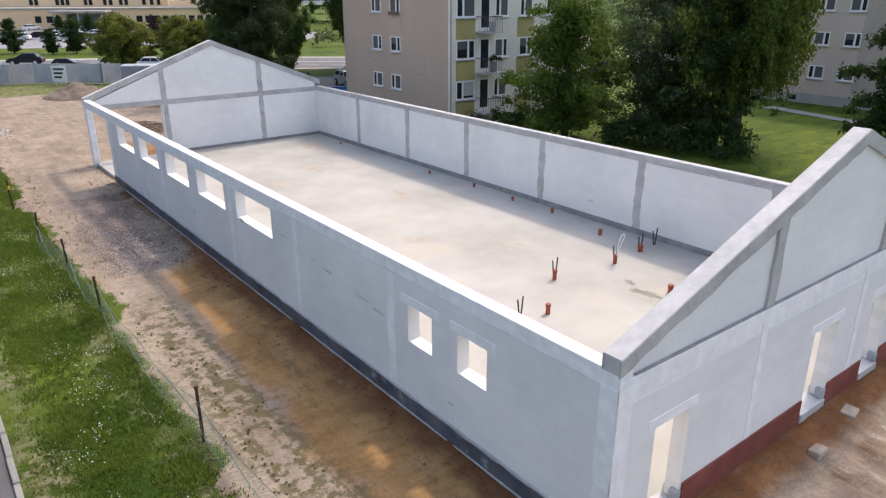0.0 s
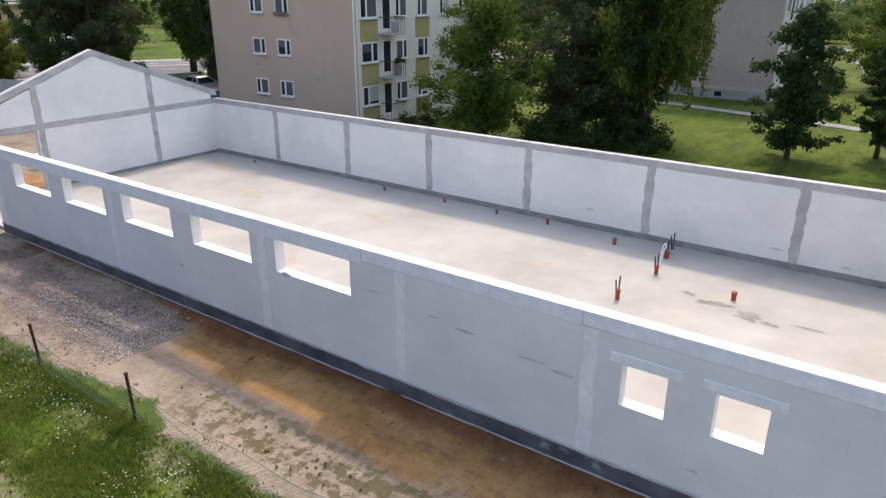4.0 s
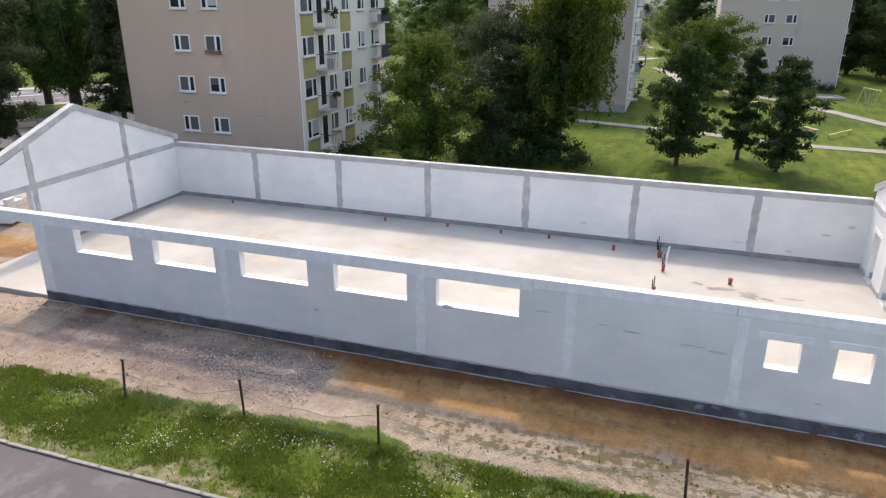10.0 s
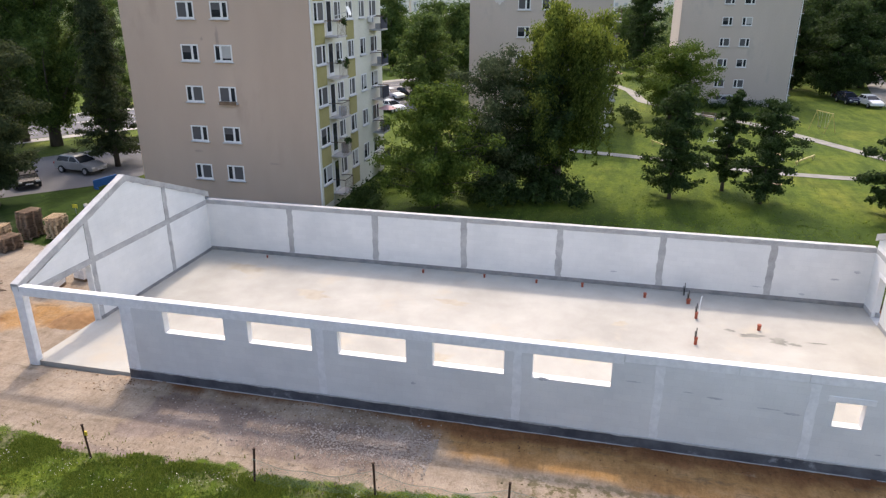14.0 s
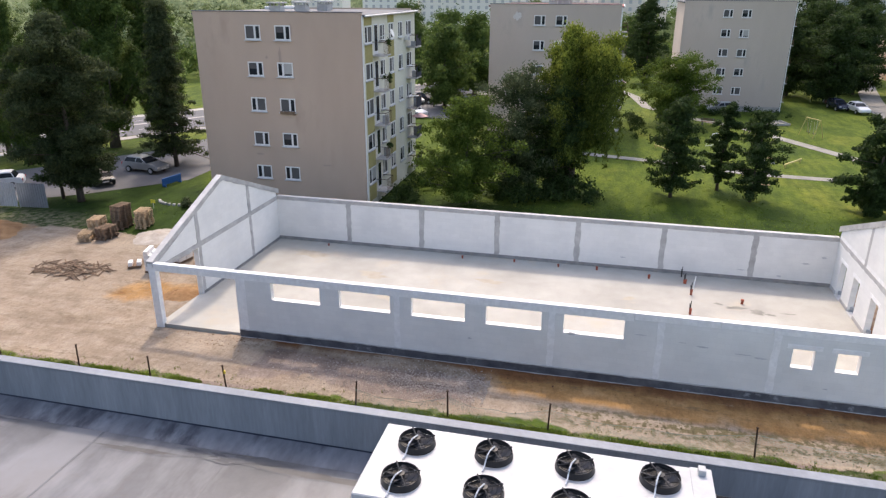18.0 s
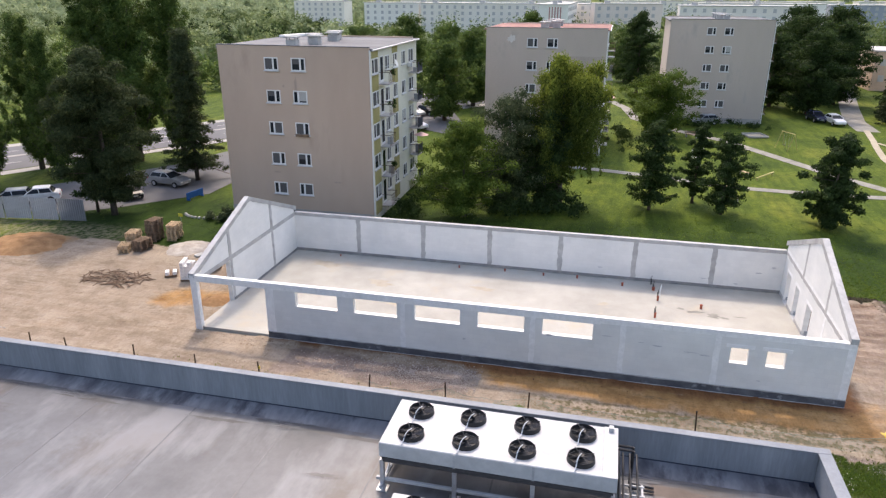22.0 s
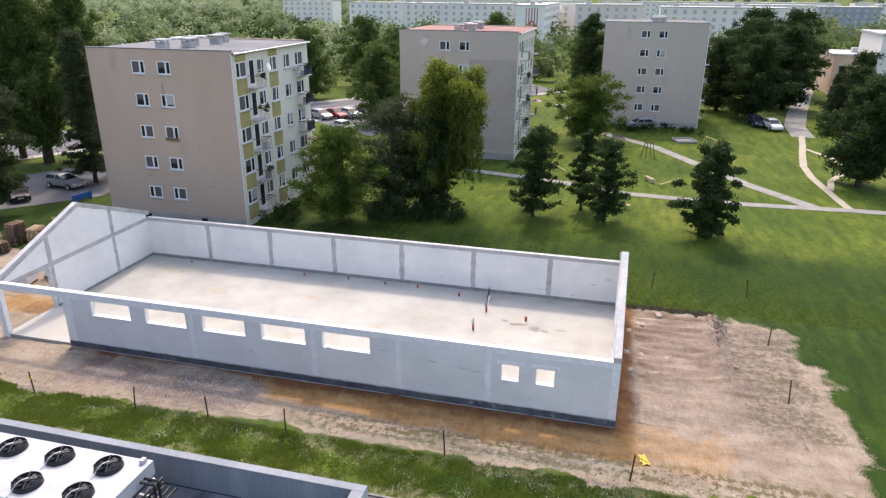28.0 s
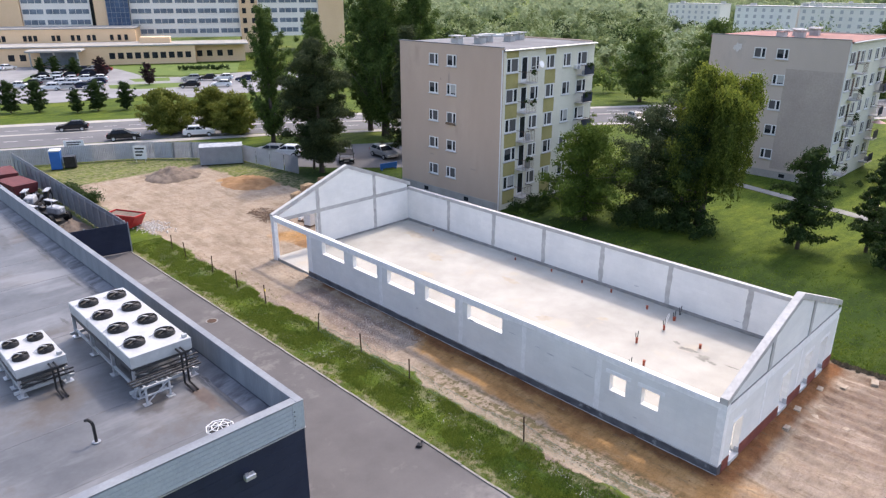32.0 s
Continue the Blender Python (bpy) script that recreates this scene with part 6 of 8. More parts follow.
M_SLABGREY = mottled("far_grey_render", (0.30, 0.33, 0.38), (0.38, 0.41, 0.46), 0.08, 4, 0.95, 0.05)
M_SLABPEACH = mottled("far_peach_render", (0.55, 0.40, 0.30), (0.64, 0.48, 0.36), 0.08, 4, 0.95, 0.05)
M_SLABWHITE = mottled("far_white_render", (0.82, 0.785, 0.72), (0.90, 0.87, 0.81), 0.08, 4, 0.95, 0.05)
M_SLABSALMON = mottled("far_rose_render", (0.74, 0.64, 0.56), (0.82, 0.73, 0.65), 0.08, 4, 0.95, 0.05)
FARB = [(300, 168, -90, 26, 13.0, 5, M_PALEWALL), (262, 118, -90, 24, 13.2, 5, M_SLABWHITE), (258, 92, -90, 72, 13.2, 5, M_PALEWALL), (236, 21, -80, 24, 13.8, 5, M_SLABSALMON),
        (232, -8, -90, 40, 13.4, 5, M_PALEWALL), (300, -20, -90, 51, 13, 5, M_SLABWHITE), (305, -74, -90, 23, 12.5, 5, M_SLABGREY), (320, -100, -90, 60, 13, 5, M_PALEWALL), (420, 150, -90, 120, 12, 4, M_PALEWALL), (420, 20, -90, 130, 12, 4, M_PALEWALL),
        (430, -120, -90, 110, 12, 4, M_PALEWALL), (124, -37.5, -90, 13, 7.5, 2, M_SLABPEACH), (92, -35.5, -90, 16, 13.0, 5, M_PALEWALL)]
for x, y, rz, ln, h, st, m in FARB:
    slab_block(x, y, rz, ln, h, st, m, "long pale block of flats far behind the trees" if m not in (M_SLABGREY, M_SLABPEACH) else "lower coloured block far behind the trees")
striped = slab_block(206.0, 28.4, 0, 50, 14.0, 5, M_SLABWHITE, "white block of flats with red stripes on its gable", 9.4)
M_STRIPE = mottled("faded_red_paint", (0.40, 0.17, 0.16), (0.50, 0.24, 0.22), 0.5, 6, 0.9, 0.02)
for y in (2.2, 3.1, 4.0, 4.9, 5.8):
    part("stripe", box(-0.06, -0.01, y, y + 0.35, 1.0, 13.4), M_STRIPE, striped)
bm = bmesh.new()
add_box(bm, -0.1, -0.065, -1.7, 1.7, -1.7, 1.7)
bmesh.ops.rotate(bm, cent=(0, 0, 0), matrix=Matrix.Rotation(radians(45), 3, "X"), verts=bm.verts)
part("diamond", bm, M_STRIPE, striped, loc=(0, 4.2, 7.4))

# ---- far woods ----
def woods(name, spots, leaf, label, per=70, size=1.3):
    """Many crowns in one mesh: each a dome of overlapping clumps of leaves."""
    rng = random.Random(len(spots))
    clumps = []
    for x, y, r in spots:
        h = rng.uniform(0.8, 1.25)
        clumps.append((x, y, r * 0.85 * h, r * 0.8, h))
        for k in range(5):
            a, q = rng.uniform(0, math.tau), rng.uniform(0.35, 0.8)
            clumps.append((x + r * q * math.cos(a), y + r * q * math.sin(a), r * h * rng.uniform(0.35, 1.35 - 0.5 * q), r * rng.uniform(0.3, 0.5), 0.9))
    v, f = leaf_cloud(rng, clumps, size, per * len(spots))
    return tagged(link_mesh(name, v, f, leaf), label, "woods", kind="stuff")


rw = random.Random(3)


def scatter(n, d0, d1, a0, a1, r0, r1):
    out = []
    for _ in range(n):
        d, a = d0 + (d1 - d0) * rw.random() ** 1.3, radians(rw.uniform(a0, a1))
        out.append((-25 + d * math.cos(a), 5 + d * math.sin(a), rw.uniform(r0, r1)))
    return out


def clear(spots):
    """Keep the woods off the clinic, the street and the near blocks."""
    ok = []
    for x, y, r in spots:
        if 15 < x < 140 and 120 < y < 270:
            continue
        if x < 125 and y < 160 and -50 < y:
            continue
        if any(abs(x - (bx + 6)) < 14 and by - ln - 6 < y < by + 6 for bx, by, rz, ln, h, st, m in FARB):
            continue
        ok.append((x, y, r))
    return ok


beyond = []
while len(beyond) < 190:
    x, y = rw.uniform(48, 200), rw.uniform(38, 175)
    e = (x - 30) * 0.62 + (y - 105) * 0.78          # distance past the street's far side
    if e > 9 and not (x < 75 and y > 116) and not (56 < x < 90 and y < 52):
        beyond.append((x, y, rw.uniform(1.6, 4.2)))
# hillside leaves lightened: haze over the valley is in the colour
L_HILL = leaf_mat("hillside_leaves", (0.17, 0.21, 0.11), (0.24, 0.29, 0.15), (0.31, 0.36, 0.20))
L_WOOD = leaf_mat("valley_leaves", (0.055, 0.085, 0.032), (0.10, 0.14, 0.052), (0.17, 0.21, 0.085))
woods("far_woods", beyond[:70], L_MID, "leafy scrub and trees beyond the street", 190, 0.5)
woods("far_woods", beyond[70:130], L_WOOD, "leafy trees beyond the street", 190, 0.5)
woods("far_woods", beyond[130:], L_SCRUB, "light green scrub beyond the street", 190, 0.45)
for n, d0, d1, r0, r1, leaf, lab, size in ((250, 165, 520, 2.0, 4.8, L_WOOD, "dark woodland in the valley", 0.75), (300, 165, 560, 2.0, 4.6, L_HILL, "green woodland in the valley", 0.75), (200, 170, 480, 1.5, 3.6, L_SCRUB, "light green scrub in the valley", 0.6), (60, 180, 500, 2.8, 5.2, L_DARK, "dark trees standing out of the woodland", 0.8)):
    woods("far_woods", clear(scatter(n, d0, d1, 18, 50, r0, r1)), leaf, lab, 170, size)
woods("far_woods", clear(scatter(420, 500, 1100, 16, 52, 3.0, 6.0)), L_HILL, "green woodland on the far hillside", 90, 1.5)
woods("far_woods", clear(scatter(200, 500, 1000, 16, 52, 2.8, 5.5)), L_FAR, "haze-paled woodland on the far hillside", 80, 1.4)
woods("far_woods", clear(scatter(160, 150, 420, -28, 20, 3.0, 6.5)), L_WOOD, "trees among the far blocks", 190, 0.7)
woods("far_woods", clear(scatter(110, 150, 400, -28, 20, 2.5, 5.5)), L_MID, "green trees among the far blocks", 170, 0.7)
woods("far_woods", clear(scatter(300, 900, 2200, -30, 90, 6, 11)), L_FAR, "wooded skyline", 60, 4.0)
woods("far_woods", clear(scatter(160, 260, 600, 48, 95, 4, 8)), L_DARK, "trees behind the clinic", 80, 1.4)
woods("shrubs", [(rw.uniform(22.0, 36), rw.uniform(27.5, 30.0), rw.uniform(0.5, 1.0)) for _ in range(22)] + [(rw.uniform(54, 68), rw.uniform(9.5, 11.5), rw.uniform(0.5, 0.9)) for _ in range(14)] + [(rw.uniform(74, 76.5), rw.uniform(-10, 3), rw.uniform(0.5, 0.9)) for _ in range(16)], L_DARK, "low dark shrubs at the foot of the flats", 160, 0.12)
woods("shrubs", [(-5.3 + rw.uniform(-0.8, 0.8), 61 + rw.uniform(-2.6, 5.0), rw.uniform(0.6, 1.1)) for _ in range(12)], L_DARK, "dark bramble bush behind the yard fence", 260, 0.12)
woods("hedge", [(52.5 + k * 0.85, 165.5 - k * 0.6, 0.8) for k in range(12)], L_DARK, "clipped dark hedge before the clinic", 60, 0.3)


# ---- on the site: pipes in the floor ----
def pipe_stub(x, y, h, r, kind):
    t = thing("pipe_stub", (x, y, FLOOR), {0: "short orange drain pipe standing out of the floor", 1: "orange pipe with black cables standing out of the floor", 2: "black conduit standing out of the floor"}[kind], "pipe", "pipes in the hall floor")
    if kind < 2:
        part("pipe", rod((0, 0, -0.05), (0, 0, h), r * 0.75, seg=12), M_PIPE, t)
        part("collar", rod((0, 0, h - 0.05), (0, 0, h + 0.02), r * 0.9, seg=12), M_PIPE, t)
    if kind > 0:
        for k in range(2):
            a = k * 2.2
            part("conduit", rod((0.03 * math.cos(a), 0.03 * math.sin(a), 0), (0.09 * math.cos(a), 0.09 * math.sin(a), h + 0.42 - 0.1 * k), 0.022, seg=6), M_BLACK, t)
    return t


for x, y, h, r, k in ((5.1, 7.27, 0.15, 0.05, 2), (5.78, 6.85, 0.3, 0.09, 0), (7.76, 8.48, 0.32, 0.09, 1), (10.38, 8.2, 0.3, 0.09, 1), (12.0, 8.4, 0.22, 0.12, 1), (12.25, 10.42, 0.22, 0.09, 0), (12.85, 13.47, 0.2, 0.08, 0), (9.78, 5.6, 0.25, 0.1, 0), (12.92, 18.55, 0.16, 0.07, 0), (12.78, 21.85, 0.16, 0.07, 0), (12.8, 15.8, 0.16, 0.07, 0), (12.95, 8.5, 0.2, 0.07, 2), (12.9, 31.0, 0.12, 0.06, 0)):
    pipe_stub(x, y, h, r, k)
hose = thing("cable_loop", (10.33, 8.1, FLOOR), "white cable looped on top of a pipe", "cable")
bm = bmesh.new()
pts = [(0, 0, 0.3), (0.03, 0.02, 0.7), (0.1, -0.02, 1.0), (0.2, -0.06, 1.08), (0.24, -0.06, 0.95), (0.14, -0.02, 0.72), (0.05, 0, 0.45)]
for a, b in zip(pts, pts[1:]):
    add_rod(bm, a, b, 0.02, seg=6)
part("cable", bm, M_WHITEP, hose)


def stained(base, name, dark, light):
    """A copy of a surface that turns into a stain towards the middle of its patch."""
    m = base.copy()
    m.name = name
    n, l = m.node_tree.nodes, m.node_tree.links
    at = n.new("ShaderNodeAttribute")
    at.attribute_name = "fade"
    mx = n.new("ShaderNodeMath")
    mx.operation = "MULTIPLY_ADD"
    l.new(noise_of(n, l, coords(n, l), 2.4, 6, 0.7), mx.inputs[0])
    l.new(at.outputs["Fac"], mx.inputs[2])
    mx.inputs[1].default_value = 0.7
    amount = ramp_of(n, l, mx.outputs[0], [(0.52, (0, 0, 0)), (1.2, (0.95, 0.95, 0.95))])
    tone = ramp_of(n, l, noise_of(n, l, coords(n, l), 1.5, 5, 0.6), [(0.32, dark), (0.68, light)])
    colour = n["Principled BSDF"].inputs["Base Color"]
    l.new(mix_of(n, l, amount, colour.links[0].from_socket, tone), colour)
    return m


def blot(name, x, y, rx, ry, z, mat, label, seed, origin=(0, 0, 0)):
    """A flat, ragged patch lying on a surface, thinning out at its rim."""
    rg = random.Random(seed)
    p = [rg.uniform(0, math.tau) for _ in range(3)]
    n = 44
    x, y, z = x - origin[0], y - origin[1], z - origin[2]
    verts, fade = [(x, y, z)], [1.0]
    for s, f in ((0.5, 0.85), (1.1, 0.0)):
        for k in range(n):
            a = k * math.tau / n
            q = s * (0.78 + 0.2 * math.sin(2 * a + p[0]) + 0.13 * math.sin(5 * a + p[1]) + 0.08 * math.sin(9 * a + p[2]) + 0.06 * rg.random())
            verts.append((x + rx * q * math.cos(a), y + ry * q * math.sin(a), z))
            fade.append(f)
    faces = [(0, 1 + k, 1 + (k + 1) % n) for k in range(n)] + [(1 + k, 1 + n + k, 1 + n + (k + 1) % n, 1 + (k + 1) % n) for k in range(n)]
    ob = link_mesh(name, verts, faces, mat, loc=origin)
    ob.data.attributes.new("fade", "FLOAT", "POINT").data.foreach_set("value", fade)
    return tagged(ob, label, "stain", kind="structure")


M_DAMP = stained(M_FLOOR, "damp_screed", (0.15, 0.15, 0.13), (0.26, 0.255, 0.222))
M_DAMP2 = stained(M_FLOOR, "dusty_screed", (0.32, 0.285, 0.22), (0.40, 0.36, 0.29))
for k, (x, y, rx, ry) in enumerate(((9.15, 6.0, 0.28, 0.75), (8.85, 4.95, 0.4, 0.6), (9.45, 6.85, 0.2, 0.3), (9.0, 3.4, 0.1, 0.5), (8.65, 4.35, 0.2, 0.35))):
    blot("damp_patch", x, y, rx, ry, FLOOR + 0.004 + 0.0015 * k, M_DAMP, "dark damp patch on the concrete floor", 50 + k)
for k, (x, y, rx, ry) in enumerate(((9.5, 19.5, 0.5, 1.0), (6.5, 14.2, 0.5, 0.8), (8.8, 26.5, 0.7, 1.3), (6.0, 24.5, 0.5, 1.2), (11.2, 31.5, 0.9, 1.4), (9.0, 11.6, 0.35, 0.5), (4.0, 19.0, 0.6, 1.0))):
    blot("damp_patch", x, y, rx, ry, FLOOR + 0.003, M_DAMP2, "faint dusty stain on the concrete floor", 70 + k)

# ---- heaps of soil ----
def soil_heap(x, y, rx, ry, h, mat, label, seed):
    n, verts, faces = 26, [], []
    for j in range(n + 1):
        for i in range(n + 1):
            u, v = i / n * 2 - 1, j / n * 2 - 1
            d = math.hypot(u, v) * (1 + 0.35 * fbm(u * 2 + seed, v * 2, 1.0, seed))
            verts.append((x + u * rx, y + v * ry, -0.08 + h * max(0, 1 - d) ** 0.85 * (1 + 0.6 * fbm(u * 5, v * 5, 1.0, seed + 3)) + (0.05 * fbm(u * 9, v * 9, 1.0, seed + 5) if d < 1 else -0.1)))
    for j in range(n):
        for i in range(n):
            k = j * (n + 1) + i
            faces.append((k, k + 1, k + n + 2, k + n + 1))
    return tagged(link_mesh("soil_mound", verts, faces, mat, smooth=True), label, "soil heap")


M_HEAP = mottled("grey_soil", (0.10, 0.078, 0.06), (0.22, 0.175, 0.14), 1.3, 9, 0.95, 0.6)
M_HEAP2 = mottled("orange_soil", (0.20, 0.105, 0.046), (0.34, 0.20, 0.095), 1.1, 8, 0.95, 0.6)
soil_heap(5.14, 64.47, 2.9, 2.9, 1.25, M_HEAP, "conical heap of grey-brown soil on the site", 3.0)
soil_heap(9.86, 56.59, 2.8, 3.6, 0.5, M_HEAP2, "low uneven heap of orange sandy soil", 7.0)
soil_heap(3.77, 36.15, 1.2, 1.1, 0.35, M_HEAP2, "small heap of orange sand beside the gable", 11.0)
soil_heap(12.07, 43.36, 1.9, 2.0, 0.35, mottled("pale_gravel_bank", (0.34, 0.30, 0.25), (0.50, 0.45, 0.39), 1.3, 12, 0.95, 0.5), "low bank of pale gravel beside the gable", 13.0)

# ---- pallets, block stacks, timber heap ----
def pallet_stack(x, y, n, rz, mat, label):
    p = thing("pallet_stack", (x, y, 0.0), label, "pallets", "pallet stacks", rz=rz)
    base = None
    for k in range(n):
        z = k * 0.145
        ob = thing("pallet", (RNG.uniform(-0.05, 0.05), RNG.uniform(-0.05, 0.05), z))
        ob.rotation_euler = (0, 0, radians(RNG.uniform(-4, 4)))
        ob.parent = p
        for q in range(5):
            y0 = -0.4 + q * 0.175
            if base is None:
                base = part("board", box(-0.6, 0.6, 0.0, 0.1, 0.118, 0.14), mat, ob, loc=(0, y0, 0))
            else:
                twin(base, (0, y0, 0), parent=ob)
        for s in (-0.55, 0.0, 0.55):
            bm = box(s - 0.05, s + 0.05, -0.4, 0.4, 0.0, 0.022)
            for yy in (-0.4, -0.07, 0.26):
                add_box(bm, s - 0.05, s + 0.05, yy, yy + 0.14, 0.022, 0.118)
            part("bearer", bm, mat, ob)
    return p


for x, y, n, rz, m, lab in ((11.66, 47.83, 8, 12, M_TIMBER, "stack of light wooden pallets beside the grass"), (10.99, 46.58, 6, -8, M_OLDWOOD, "stack of brown weathered pallets beside the grass"), (13.73, 45.6, 9, 8, M_TIMBER, "tall stack of light wooden pallets"),
                             (13.19, 47.01, 12, -4, M_OLDWOOD, "tall stack of brown weathered pallets"), (10.36, 47.71, 4, 20, M_TIMBER, "low stack of light wooden pallets")):
    pallet_stack(x, y, n, rz, m, lab)


def block_stack(x, y, nx, ny, nz, rz, label):
    t = thing("block_stack", (x, y, 0), label, "blocks", rz=rz)
    part("pallet", box(-0.6, 0.6, -0.4, 0.4, 0, 0.13, 0.01), M_OLDWOOD, t)
    first = None
    for k in range(nz):
        for i in range(nx):
            for j in range(ny):
                if k == nz - 1 and RNG.random() < 0.35:
                    continue
                p = (-0.3 + i * 0.6 + RNG.uniform(-0.01, 0.01), -0.27 + j * 0.25, 0.13 + k * 0.25)
                if first is None:
                    first = part("block", box(-0.29, 0.29, -0.12, 0.12, 0.0, 0.24, 0.01), M_MORTAR, t, loc=p)
                else:
                    twin(first, p, RNG.uniform(-2, 2), t)
    return t


block_stack(6.72, 39.88, 2, 3, 5, 15, "tall white stack of aerated blocks on a pallet")
block_stack(8.45, 39.15, 2, 3, 3, -10, "white aerated blocks stacked on a pallet")
block_stack(7.09, 41.52, 2, 3, 1, 30, "few remaining white blocks on a pallet")
M_DARKWOOD = mottled("damp_boards", (0.095, 0.06, 0.04), (0.22, 0.15, 0.10), 3, 25, 0.9, 0.3, vary=0.45)
heap = thing("timber_heap", (5.51, 44.84, 0.0), "flat heap of dark broken formwork boards", "timber")
heap.scale = (0.85, 0.85, 0.55)
first = None
for k in range(120):
    a, d = RNG.uniform(0, math.tau), RNG.random() ** 0.55
    p = (1.6 * d * math.cos(a), 3.1 * d * math.sin(a), 0.02 + 0.25 * (1 - d) * RNG.random())
    if first is None:
        first = part("board", box(-0.5, 0.5, -0.05, 0.05, 0, 0.03, 0.003), M_DARKWOOD, heap, loc=p)
        o = first
    else:
        o = twin(first, p, 0, heap)
    o.rotation_euler = (RNG.uniform(-0.2, 0.2), RNG.uniform(-0.25, 0.25), RNG.uniform(0, math.pi))
for k, (x, y) in enumerate(((9.5, 37.24), (10.07, 38.7), (10.81, 41.6))):
    o = part("cement_rubble", box(-0.35, 0.35, -0.25, 0.25, 0, 0.12, 0.03), M_BRICKROOF, None, loc=(x, y, 0))
    o.rotation_euler = (0, 0, k * 1.3)
    tagged(o, "pale lump of concrete rubble on the soil", "rubble")

# ---- sheet-metal site fence ----
def sheet_fence(pts, h, mat, label):
    f = tagged(new("site_fence"), label, "fence", kind="structure")
    panel = None
    for (x0, y0), (x1, y1) in zip(pts, pts[1:]):
        d = math.hypot(x1 - x0, y1 - y0)
        n = max(1, round(d / 2.4))
        a = math.degrees(math.atan2(y1 - y0, x1 - x0))
        for k in range(n):
            p = (x0 + (x1 - x0) * k / n, y0 + (y1 - y0) * k / n, 0)
            if panel is None:
                bm = bmesh.new()
                prev = None
                for q in range(49):
                    u = q * 0.05
                    v = 0.02 if (q // 2) % 2 else -0.02
                    cur = (bm.verts.new((u, v, 0.06)), bm.verts.new((u, v, h)))
                    if prev:
                        bm.faces.new((prev[0], cur[0], cur[1], prev[1]))
                    prev = cur
                bmesh.ops.solidify(bm, geom=bm.faces[:], thickness=0.004)
                panel = part("panel", bm, mat, f, loc=p)
                panel.rotation_euler = (0, 0, radians(a))
                leg = part("post", box(-0.03, 0.03, -0.03, 0.03, 0, h + 0.05), M_STEEL, f, loc=p)
            else:
                twin(panel, (p[0], p[1], RNG.uniform(-0.02, 0.02)), a + RNG.uniform(-0.8, 0.8), f)
                twin(leg, p, a, f)
    return f


M_OXIDE = mottled("dark_red_oxide_paint", (0.085, 0.018, 0.02), (0.15, 0.035, 0.035), 1.2, 9, 0.7, 0.15)
M_OLDPAINT = mottled("worn_grey_paint", (0.24, 0.26, 0.29), (0.42, 0.44, 0.47), 2.0, 10, 0.6, 0.1)
M_SHEET = mottled("zinc_sheet", (0.40, 0.42, 0.455), (0.50, 0.525, 0.56), 0.6, 10, 0.55, 0.05, 0.2)
sheet_fence([(-9.5, 82.77), (5.84, 75.69), (10.63, 71.23), (14.15, 68.06), (15.77, 55.5)], 2.0, M_SHEET, "grey corrugated sheet-metal site fence")
cont = thing("storage_container", (12.21, 66.54, 0), "grey ribbed storage container inside the fence", "container", rz=-28)
part("body", box(-2.4, 2.4, -1.1, 1.1, 0.1, 2.1, 0.02), M_PANEL, cont)
part("roof", box(-2.42, 2.42, -1.12, 1.12, 2.1, 2.18, 0.01), M_OLDPAINT, cont)
for k in range(20):
    part("rib", box(-2.3 + k * 0.24, -2.22 + k * 0.24, -1.13, -1.1, 0.15, 2.08), M_PANEL, cont)
for x in (-2.2, 2.2):
    part("skid", box(x - 0.1, x + 0.1, -1.1, 1.1, 0, 0.1), M_RUST, cont)
wc = thing("portable_toilet", (-2.77, 76.77, 0), "blue portable toilet with pale roof by the fence", "toilet", rz=-25)
part("cabin", box(-0.55, 0.55, -0.55, 0.55, 0.05, 2.1, 0.04), M_BLUE, wc)
part("door", box(-0.35, 0.35, -0.575, -0.55, 0.15, 1.95, 0.01), M_BLUE, wc)
part("roof", box(-0.6, 0.6, -0.6, 0.6, 2.1, 2.28, 0.06), M_WHITEP, wc)
part("base", box(-0.58, 0.58, -0.58, 0.58, 0, 0.08), M_BLACK, wc)
bin_ = thing("waste_container", (-1.45, 76.35, 0), "dark waste containers beside the toilet", "bin", rz=-25)
part("body", box(-0.6, 0.6, -0.5, 0.5, 0.1, 1.3, 0.05), M_BLACK, bin_)
part("lid", box(-0.62, 0.62, -0.52, 0.52, 1.3, 1.4, 0.03), M_BLACK, bin_)
part("wheel", rod((-0.6, 0.3, 0.1), (0.6, 0.3, 0.1), 0.1), M_RUBBER, bin_)


def sign_board(x, y, w, h, z, rz, label):
    s = thing("sign_board", (x, y, 0), label, "sign", rz=rz)
    part("board", box(-w / 2, w / 2, -0.02, 0.02, z, z + h, 0.004), M_WHITEP, s)
    for k in (-1, 1):
        part("post", rod((k * w * 0.35, 0.04, -0.2), (k * w * 0.35, 0.04, z + h * 0.9), 0.03), M_STEEL, s)
    for r in range(3):
        part("text_bar", box(-w * 0.36, w * (0.36 - 0.1 * r), -0.026, -0.02, z + h * (0.72 - 0.24 * r), z + h * (0.84 - 0.24 * r)), M_BLACK, s)
    return s


sign_board(5.48, 73.66, 1.5, 1.6, 0.35, -40, "white site notice board with dark unreadable lines")
sign_board(0.42, 80.45, 2.2, 1.1, 1.2, -26, "wide pale sign board behind the fence")

